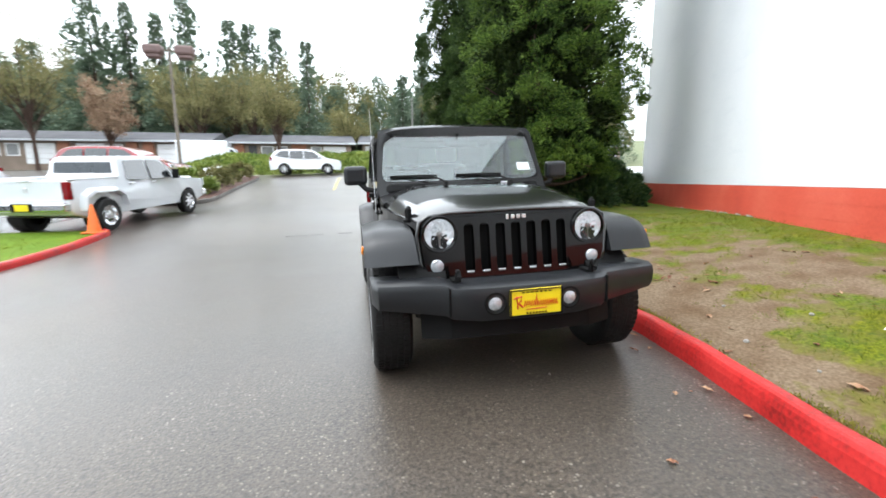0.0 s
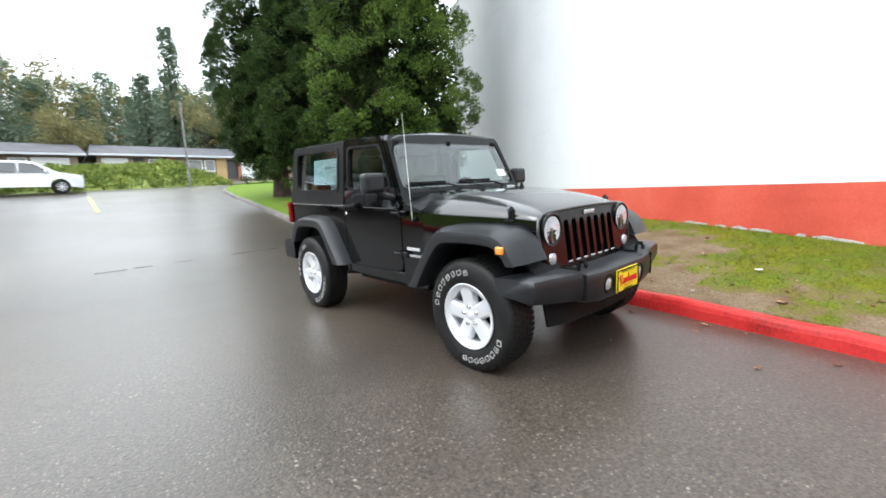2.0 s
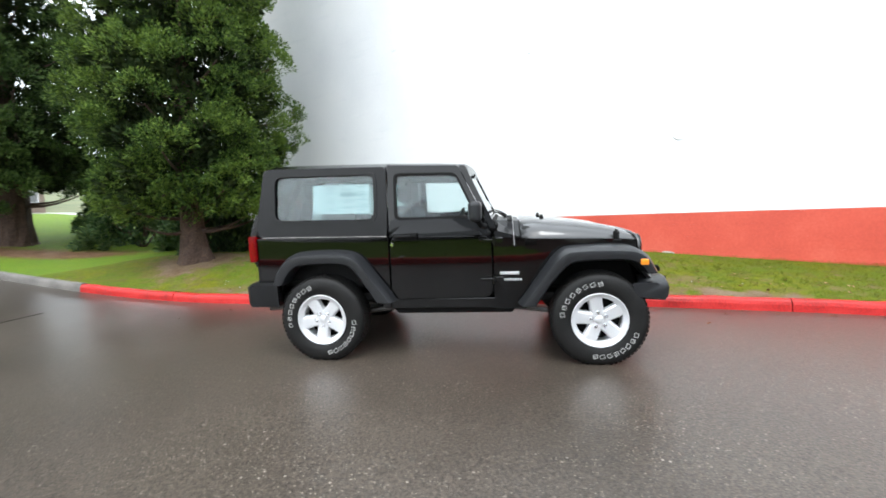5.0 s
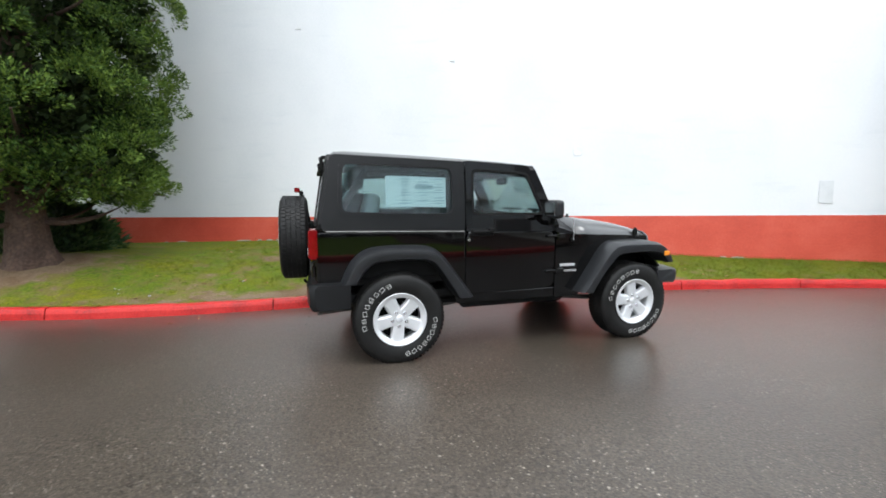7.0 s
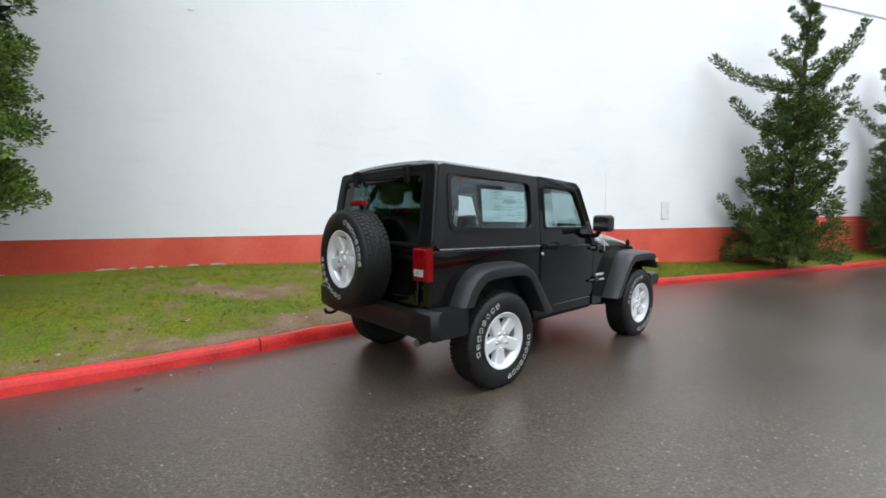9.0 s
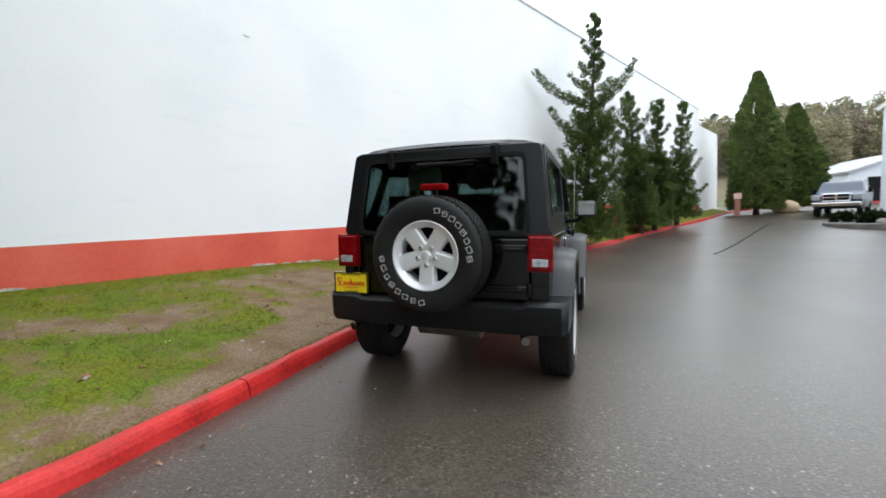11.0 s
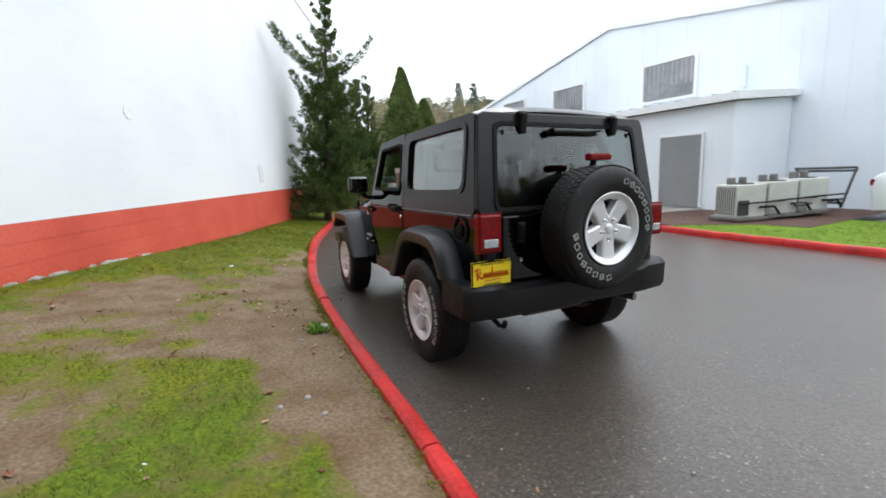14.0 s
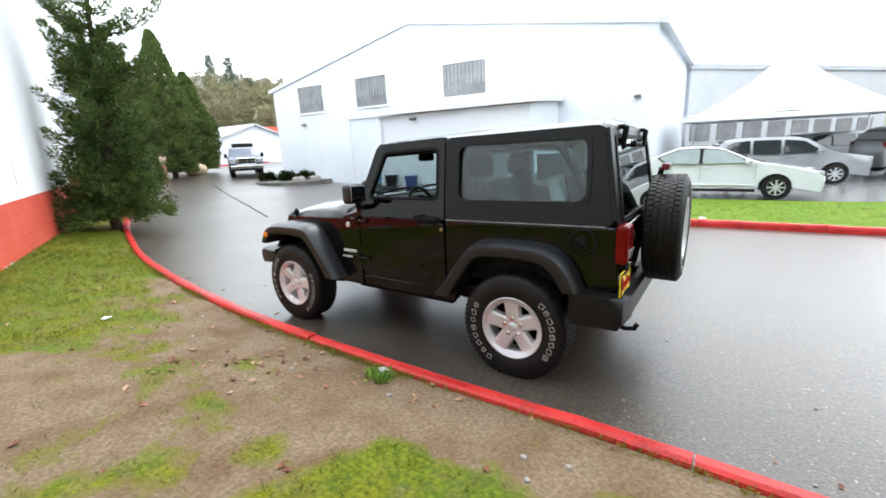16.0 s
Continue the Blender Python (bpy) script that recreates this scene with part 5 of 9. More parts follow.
# tailgate and rear corners
bm = bmesh.new()
box(bm, (0.02, -1.872, 0.93), (1.255, 0.045, 0.42), 0.012)
gate = part("tailgate", bm, PAINT, car)
for z in (1.075, 0.80):
    bm = bmesh.new()
    box(bm, (0.48, -1.902, z), (0.30, 0.022, 0.05), 0.008)
    box(bm, (0.48, -1.912, z - 0.005), (0.24, 0.014, 0.022), 0.005)
    tube(bm, [(0.648, -1.90, z - 0.045), (0.648, -1.90, z + 0.045)], 0.017, 10)
    part("hinge", bm, PAINT, gate)
bm = bmesh.new()
box(bm, (-0.47, -1.898, 1.03), (0.055, 0.03, 0.13), 0.012)
box(bm, (-0.47, -1.912, 1.05), (0.035, 0.02, 0.06), 0.006)
part("handle", bm, BLACK, gate)
bm = bmesh.new()
lathe(bm, [(0, 0.0005), (-0.008, 0.0005), (-0.008, 0.014), (0, 0.016)], "y", 14, Matrix.Translation((-0.47, -1.896, 0.855)))
part("lock", fix(bm), CHROME, gate)
for sgn in (1, -1):
    bm = bmesh.new()
    box(bm, (sgn * 0.712, -1.862, 0.88), (0.126, 0.04, 0.52), 0.012)
    part("corner_panel", bm, PAINT, car)
    bm = bmesh.new()
    box(bm, (sgn * 0.722, -1.905, 1.045), (0.155, 0.075, 0.225), 0.012, segs=3)
    tail = part("tail_light", bm, RED_LENS, car, "red tail light with a clear reversing lens")
    bm = bmesh.new()
    box(bm, (sgn * 0.722, -1.944, 0.985), (0.10, 0.008, 0.05), 0.003)
    part("reverse_lens", bm, CLEAR_LENS, tail)
    bm = bmesh.new()
    ring_plate(bm, [(sgn * 0.722 - 0.082, 0.925), (sgn * 0.722 + 0.082, 0.925), (sgn * 0.722 + 0.082, 1.165), (sgn * 0.722 - 0.082, 1.165)], [(sgn * 0.722 - 0.066, 0.945), (sgn * 0.722 + 0.066, 0.945), (sgn * 0.722 + 0.066, 1.145), (sgn * 0.722 - 0.066, 1.145)], lambda x, z, d: (x, -1.93 + d, z), 0.05, 40)
    part("lamp_bezel", fix(bm), RED_LENS, tail)
bm = bmesh.new()
box(bm, (-0.715, -1.905, 0.90), (0.07, 0.06, 0.05), 0.01)
part("plate_lamp", bm, BLACK, car)
plate("number_plate", -0.705, 0.795, 0.29, 0.16, -1.918, car, -1)
# third brake light on its post above the spare
bm = bmesh.new()
box(bm, (0.035, -2.03, 1.492), (0.19, 0.05, 0.045), 0.01)
brake = part("brake_light", bm, RED_LENS, car, "high red brake light above the spare wheel")
bm = bmesh.new()
tube(bm, [(0.02, -1.90, 1.02), (0.02, -1.955, 1.30), (0.03, -2.0, 1.485)], 0.02, 8)
box(bm, (0.02, -1.93, 1.04), (0.22, 0.09, 0.30), 0.02)
part("spare_carrier", bm, BLACK, brake)
# fuel filler on the left
bm = bmesh.new()
lathe(bm, [(-0.004, 0.092), (0.012, 0.092), (0.014, 0.078), (0.004, 0.074), (-0.012, 0.07), (-0.012, 0.0005)], "x", 32, Matrix.Translation((-0.776, -1.665, 1.045)) @ Matrix.Scale(-1, 4, (1, 0, 0)))
filler = part("fuel_filler", fix(bm), BLACK, car, "round black fuel filler recess with a cap")
bm = bmesh.new()
lathe(bm, [(-0.01, 0.046), (0.012, 0.042), (0.014, 0.0005)], "x", 20, Matrix.Translation((-0.776, -1.655, 1.04)) @ Matrix.Scale(-1, 4, (1, 0, 0)))
box(bm, (-0.795, -1.655, 1.04), (0.014, 0.06, 0.02), 0.005, Euler((radians(35), 0, 0)).to_quaternion())
part("cap", fix(bm), BLACK, filler)
# rear bumper
bm = bmesh.new()
secs = [(-0.905, -1.62, -1.80, 0.72, 0.545), (-0.90, -1.62, -1.90, 0.722, 0.52), (-0.86, -1.66, -1.945, 0.722, 0.505), (-0.64, -1.70, -1.965, 0.722, 0.50), (-0.60, -1.70, -1.955, 0.70, 0.495)]
secs += [(-x, a, b, c, d) for x, a, b, c, d in secs[::-1]]
loft(bm, [[(x, a, zt), (x, b + 0.03, zt + 0.003), (x, b, zt - 0.025), (x, b + 0.004, zb + 0.04), (x, b + 0.03, zb), (x, a, zb)] for x, a, b, zt, zb in secs])
part("bumper", fix(bm), BUMPER, car, "black plastic rear bumper", smooth="auto")


# wheels
def wheel(name, m, parent, label, turn):
    """A tyre with treads and raised pale lettering bars on a five-spoke alloy rim; +x faces out."""
    hub = new(name)
    hub.parent, hub.matrix_local = parent, m
    hub["label"] = label
    bm = bmesh.new()
    prof = [(-0.10, 0.222), (-0.118, 0.245), (-0.128, 0.30), (-0.124, 0.348), (-0.112, 0.376), (-0.098, 0.388), (-0.05, 0.393), (0, 0.394), (0.05, 0.393), (0.098, 0.388), (0.112, 0.376), (0.124, 0.348), (0.128, 0.30), (0.118, 0.245), (0.10, 0.222)]
    segs = 96
    rings = lathe(bm, prof, "x", segs)
    for ri, depth in ((5, 0.006), (6, 0.005), (8, 0.005), (9, 0.006), (4, 0.004), (10, 0.004)):
        for k in range(segs):
            if (k + (1 if ri in (6, 8) else 0)) % 3 == 0:
                v = rings[ri][k].co
                s = 1 - depth / math.hypot(v.y, v.z)
                v.y, v.z = v.y * s, v.z * s
    tyre = part("tyre", fix(bm), RUBBER, hub, "black all-terrain tyre with raised pale lettering", smooth="auto")
    bm = bmesh.new()
    for gxx in (-0.062, -0.022, 0.022, 0.062):
        lathe(bm, [(gxx - 0.005, 0.3925), (gxx, 0.3955), (gxx + 0.005, 0.3925)], "x", 64)
    for k in range(64):
        a = k * math.tau / 64
        for gxx, w in ((-0.082, 0.034), (0.0, 0.034), (0.082, 0.034), (-0.042, 0.03), (0.042, 0.03)):
            aa = a + (0.04 if abs(gxx) in (0.042,) else 0)
            q = Euler((aa, 0, 0)).to_quaternion()
            box(bm, q @ Vector((gxx, 0, 0.3935)), (w, 0.026, 0.006), 0, q)
    part("tread", bm, RUBBER, tyre)
    bm = bmesh.new()
    for arc0, step in ((turn + 65, 11.6), (turn + 235, 10.6)):
        for k in range(8):
            a = radians(arc0 + (k - 3.5) * step)
            q = Euler((a, 0, 0)).to_quaternion()
            lean = q @ Euler((0.30, 0, 0)).to_quaternion()
            at_ = q @ Vector((0.1268, 0, 0.307))
            half = (0.0165, 0.019, 0.015, 0.0175)[k % 4]
            for dy in (-half, half):
                box(bm, at_ + lean @ Vector((0, dy, 0)), (0.004, 0.0040, 0.034), 0, lean)
            for dz in (-0.015, 0.015) if k % 3 else (-0.015, 0.002, 0.015):
                box(bm, at_ + lean @ Vector((0, 0, dz)), (0.004, half * 1.7, 0.0038), 0, lean)
    tagged(part("lettering", bm, LETTER, tyre), "pale raised lettering drawn as plain bars", kind="stuff")
    bm = bmesh.new()
    lathe(bm, [(-0.11, 0.222), (-0.02, 0.19), (0.06, 0.198), (0.105, 0.216), (0.115, 0.228), (0.121, 0.232), (0.122, 0.224), (0.108, 0.214), (0.104, 0.196), (0.098, 0.188), (0.06, 0.186)], "x", 64)
    rim = part("rim", fix(bm), ALLOY, hub, "silver five-spoke alloy rim", smooth=True)
    bm = bmesh.new()
    lathe(bm, [(-0.03, 0.20), (-0.028, 0.0005)], "x", 32)
    part("brake_disc", fix(bm), BLACK, rim)
    for k in range(5):
        q = Euler((radians(180 + 72 * k), 0, 0)).to_quaternion()
        bm = bmesh.new()
        secs = []
        for r, hw, xf in ((0.03, 0.050, 0.088), (0.08, 0.050, 0.091), (0.13, 0.051, 0.095), (0.175, 0.055, 0.099), (0.205, 0.070, 0.105)):
            secs.append([q @ Vector(p) for p in ((xf - 0.045, -hw - 0.008, r), (xf - 0.006, -hw, r), (xf, -hw + 0.012, r), (xf, hw - 0.012, r), (xf - 0.006, hw, r), (xf - 0.045, hw + 0.008, r))])
        loft(bm, secs)
        part("spoke", fix(bm), ALLOY, rim)
    bm = bmesh.new()
    lathe(bm, [(0.06, 0.082), (0.086, 0.08), (0.090, 0.072), (0.087, 0.036), (0.096, 0.030), (0.099, 0.024), (0.100, 0.0005)], "x", 30)
    part("centre_cap", fix(bm), ALLOY, rim, smooth="auto")
    for k in range(5):
        a = radians(270 + 72 * k)
        bm = bmesh.new()
        lathe(bm, [(0.088, 0.017), (0.094, 0.017), (0.0925, 0.011), (0.106, 0.010), (0.108, 0.0005)], "x", 8, Matrix.Translation((0, math.cos(a) * 0.0635, math.sin(a) * 0.0635)))
        part("lug_nut", fix(bm), CHROME, rim)
    return hub


for sgn in (1, -1):
    for y, turn in ((1.212, -25 if sgn > 0 else 20), (-1.212, -6 if sgn > 0 else 40)):
        m = Matrix.Translation((sgn * 0.785, y, 0.398)) @ Matrix.Rotation(0 if sgn > 0 else math.pi, 4, "Z") @ Matrix.Rotation(radians(turn), 4, "X")
        wheel("wheel", m, car, "road wheel with a lettered tyre and silver rim", 0)
m = Matrix.Translation((0.018, -2.065, 1.042)) @ Matrix.Rotation(radians(-90), 4, "Z")
wheel("spare_wheel", m, car, "full-size spare wheel on the tailgate", 70)

# chassis, axles and exhaust under the body
bm = bmesh.new()
box(bm, (0, -0.1, 0.56), (1.40, 3.3, 0.08), 0.02)
box(bm, (0, 1.05, 0.72), (0.86, 0.9, 0.40), 0.03)
part("floor_pan", bm, BLACK, car)
for sgn in (1, -1):
    bm = bmesh.new()
    tube(bm, [(sgn * 0.45, 1.7, 0.55), (sgn * 0.45, 0.9, 0.58), (sgn * 0.45, 0.5, 0.45), (sgn * 0.45, -0.7, 0.45), (sgn * 0.45, -1.2, 0.60), (sgn * 0.45, -1.85, 0.56)], 0.05, 8)
    part("frame_rail", bm, BLACK, car)
    for y in (1.30, -1.32):
        bm = bmesh.new()
        tube(bm, [(sgn * 0.58, y, 0.36), (sgn * 0.54, y, 0.74)], 0.032, 10)
        part("shock_absorber", bm, STEEL, car)
    bm = bmesh.new()
    tube(bm, [(sgn * 0.50, 1.15, 0.35), (sgn * 0.42, 0.35, 0.42)], 0.026, 8)
    part("control_arm", bm, STEEL, car)
    bm = bmesh.new()
    tube(bm, [(sgn * 0.50, -1.15, 0.35), (sgn * 0.42, -0.45, 0.42)], 0.026, 8)
    part("control_arm", bm, STEEL, car)
for y in (1.212, -1.212):
    bm = bmesh.new()
    tube(bm, [(-0.68, y, 0.40), (0.68, y, 0.40)], 0.045, 12)
    lathe(bm, [(-0.13, 0.02), (-0.09, 0.11), (0, 0.14), (0.09, 0.11), (0.13, 0.02)], "y", 16, Matrix.Translation((0.08 if y < 0 else -0.2, y, 0.40)))
    part("axle", bm, BLACK, car)
bm = bmesh.new()
tube(bm, [(0.2, 0.4, 0.42), (0.25, -0.8, 0.42), (0.5, -1.4, 0.45), (0.62, -1.88, 0.44)], 0.03, 8)
lathe(bm, [(-0.26, 0.02), (-0.25, 0.10), (0.25, 0.10), (0.26, 0.02)], "x", 18, Matrix.Translation((0, -1.62, 0.46)))
part("exhaust", fix(bm), STEEL, car)
bm = bmesh.new()
tube(bm, [(-0.66, -1.80, 0.50), (-0.66, -1.93, 0.455), (-0.66, -1.985, 0.465), (-0.66, -2.0, 0.50)], 0.016, 8)
part("tow_hook", bm, BLACK, car)

# cabin
bm = bmesh.new()
box(bm, (0, 0.22, 1.13), (1.42, 0.34, 0.26), 0.06)
box(bm, (0.34, 0.05, 1.06), (0.36, 0.12, 0.18), 0.04)
box(bm, (-0.34, 0.10, 1.22), (0.32, 0.16, 0.10), 0.03)
part("dashboard", bm, BLACK, car)
bm = bmesh.new()
pts = [Vector((-0.36 + math.cos(a) * 0.18, -0.08 + math.sin(a) * 0.07, 1.17 + math.sin(a) * 0.17)) for a in [k * math.tau / 28 for k in range(29)]]
tube(bm, pts, 0.015, 8, caps=False)
tube(bm, [(-0.54, -0.08, 1.17), (-0.18, -0.08, 1.17)], 0.018, 8)
tube(bm, [(-0.36, -0.07, 1.17), (-0.36, 0.12, 1.10)], 0.035, 8)
part("steering_wheel", bm, BLACK, car)
bm = bmesh.new()
box(bm, (0.0, 0.12, 1.615), (0.24, 0.035, 0.07), 0.015)
tube(bm, [(0, 0.13, 1.64), (0, 0.155, 1.69)], 0.012, 6)
part("rear_view_mirror", bm, BLACK, car)


def seat(x, y, w, parent_name, back_top=1.36, wrapped=False):
    bm = bmesh.new()
    box(bm, (x, y, 0.82), (w, 0.50, 0.16), 0.05, segs=3)
    s = part(parent_name, bm, SEAT, car)
    bm = bmesh.new()
    box(bm, (x, y - 0.30, (0.86 + back_top) / 2), (w * 0.95, 0.15, back_top - 0.86), 0.06, Euler((radians(-12), 0, 0)).to_quaternion(), 3)
    part("backrest", bm, PLASTIC_WHITE if wrapped else SEAT, s, "backrest still in pale protective film" if wrapped else "")
    for hx in ((x,) if w < 0.8 else (x - 0.25, x + 0.25)):
        bm = bmesh.new()
        box(bm, (hx, y - 0.385, back_top + 0.125), (0.28, 0.13, 0.20), 0.055, segs=3)
        tube(bm, [(hx - 0.06, y - 0.37, back_top - 0.05), (hx - 0.06, y - 0.38, back_top + 0.08)], 0.008, 6)
        tube(bm, [(hx + 0.06, y - 0.37, back_top - 0.05), (hx + 0.06, y - 0.38, back_top + 0.08)], 0.008, 6)
        part("headrest", bm, PLASTIC_WHITE if wrapped and hx < 0 else SEAT, s)


seat(-0.37, -0.31, 0.52, "front_seat", 1.40)
seat(0.37, -0.31, 0.52, "front_seat", 1.40)
seat(0.0, -1.12, 1.0, "rear_seat", 1.47, True)
bm = bmesh.new()
box(bm, (0, -1.545, 1.14), (1.18, 0.02, 0.66), 0.008, Euler((radians(-12), 0, 0)).to_quaternion())
part("seat_back_panel", bm, BLACK, car)
for sgn in (1, -1):
    bm = bmesh.new()
    tube(bm, [(sgn * 0.62, 0.14, 1.66), (sgn * 0.62, -0.75, 1.70), (sgn * 0.62, -1.45, 1.66), (sgn * 0.64, -1.75, 1.2)], 0.035, 8)
    tube(bm, [(sgn * 0.62, -0.70, 1.70), (sgn * 0.64, -0.70, 0.9)], 0.035, 8)
    part("roll_bar", bm, BLACK, car)
bm = bmesh.new()
tube(bm, [(-0.62, -0.72, 1.70), (0.62, -0.72, 1.70)], 0.035, 8)
box(bm, (0, -0.72, 1.66), (0.9, 0.06, 0.07), 0.02)
part("roll_bar", bm, BLACK, car)
bm = bmesh.new()
box(bm, (0, -0.75, 0.70), (1.40, 2.2, 0.05), 0)
for sgn in (1, -1):
    box(bm, (sgn * 0.69, -1.25, 0.92), (0.05, 1.15, 0.40), 0.02)
part("cabin_floor", bm, BLACK, car)


# ---- planting ----
NP = np.random.RandomState(7)


def leaves(name, centres, outward, reach, per, length, width, mat, parent, spread=0.8, label=""):
    """One crown mesh: at each centre a tuft of small pointed leaves that lean outwards; all by arrays."""
    c = np.repeat(np.asarray(centres, float), per, 0)
    o = np.repeat(np.asarray(outward, float), per, 0)
    r = np.repeat(np.broadcast_to(np.asarray(reach, float), (len(centres),)), per)
    n = len(c)
    rnd = NP.normal(size=(n, 3))
    rnd /= np.linalg.norm(rnd, axis=1)[:, None] + 1e-9
    d = o + rnd * spread
    d /= np.linalg.norm(d, axis=1)[:, None] + 1e-9
    base = c + (rnd * 0.75 + o * 0.35) * (r * NP.uniform(0.2, 1.0, n) ** 0.6)[:, None]
    side = np.cross(d, NP.normal(size=(n, 3)))
    side /= np.linalg.norm(side, axis=1)[:, None] + 1e-9
    ln = (length * NP.uniform(0.6, 1.3, n))[:, None]
    wd = (width * NP.uniform(0.6, 1.2, n))[:, None]
    v = np.stack([base, base + d * ln * 0.5 + side * wd, base + d * ln, base + d * ln * 0.5 - side * wd], 1).reshape(-1, 3)
    me = bpy.data.meshes.new(name)
    me.vertices.add(4 * n)
    me.vertices.foreach_set("co", v.astype(np.float32).ravel())
    me.loops.add(4 * n)
    me.loops.foreach_set("vertex_index", np.arange(4 * n, dtype=np.int32))
    me.polygons.add(n)
    me.polygons.foreach_set("loop_start", np.arange(0, 4 * n, 4, dtype=np.int32))
    me.update(calc_edges=True)
    me.materials.append(mat)
    ob = new(name, me)
    ob.parent = parent
    if label:
        ob["label"] = label
    return ob


def plumes_of(name, centres, axes, lengths, radii, per, leaf, width, mat, parent):
    """A crown of upright plumes: each a spindle of short scale leaves that splay from its axis."""
    c = np.repeat(np.asarray(centres, float), per, 0)
    ax = np.asarray(axes, float)
    ax /= np.linalg.norm(ax, axis=1)[:, None]
    ax = np.repeat(ax, per, 0)
    ln, r = np.repeat(np.asarray(lengths, float), per), np.repeat(np.asarray(radii, float), per)
    n = len(c)
    rad = np.cross(ax, NP.normal(size=(n, 3)))
    rad /= np.linalg.norm(rad, axis=1)[:, None] + 1e-9
    s = NP.uniform(0.0, 1.0, n) ** 0.8
    fat = np.sqrt(np.maximum(0.0, np.sin(math.pi * (0.12 + 0.80 * s)))) * NP.uniform(0.55, 1.0, n)
    base = c + ax * (s * ln)[:, None] + rad * (r * fat)[:, None]
    d = ax * (0.55 + 0.6 * s)[:, None] + rad * 0.75 + NP.normal(size=(n, 3)) * 0.3
    d /= np.linalg.norm(d, axis=1)[:, None] + 1e-9
    side = np.cross(d, NP.normal(size=(n, 3)))
    side /= np.linalg.norm(side, axis=1)[:, None] + 1e-9
    lf = (leaf * NP.uniform(0.6, 1.3, n))[:, None]
    wd = (width * NP.uniform(0.6, 1.2, n))[:, None]
    v = np.stack([base, base + d * lf * 0.5 + side * wd, base + d * lf, base + d * lf * 0.5 - side * wd], 1).reshape(-1, 3)
    return sheet_of(name, v, n, mat, parent)


def sheet_of(name, v, n, mat, parent):
    me = bpy.data.meshes.new(name)
    me.vertices.add(4 * n)
    me.vertices.foreach_set("co", v.astype(np.float32).ravel())
    me.loops.add(4 * n)
    me.loops.foreach_set("vertex_index", np.arange(4 * n, dtype=np.int32))
    me.polygons.add(n)
    me.polygons.foreach_set("loop_start", np.arange(0, 4 * n, 4, dtype=np.int32))
    me.update(calc_edges=True)
    me.materials.append(mat)
    ob = new(name, me)
    ob.parent = parent
    return ob


def limb(bm, a, b, r0, r1, sag=0.0, n=5):
    a, b = Vector(a), Vector(b)
    pts = []
    for k in range(n + 1):
        t = k / n
        p = a.lerp(b, t)
        p.z += sag * 4 * t * (1 - t)
        p += Vector((noise.noise(p * 1.3), noise.noise(p * 1.3 + Vector((7, 0, 0))), 0)) * 0.08 * (b - a).length * min(t, 1 - t)
        pts.append(p)
    tube(bm, pts, [r0 + (r1 - r0) * k / n for k in range(n + 1)], 7)


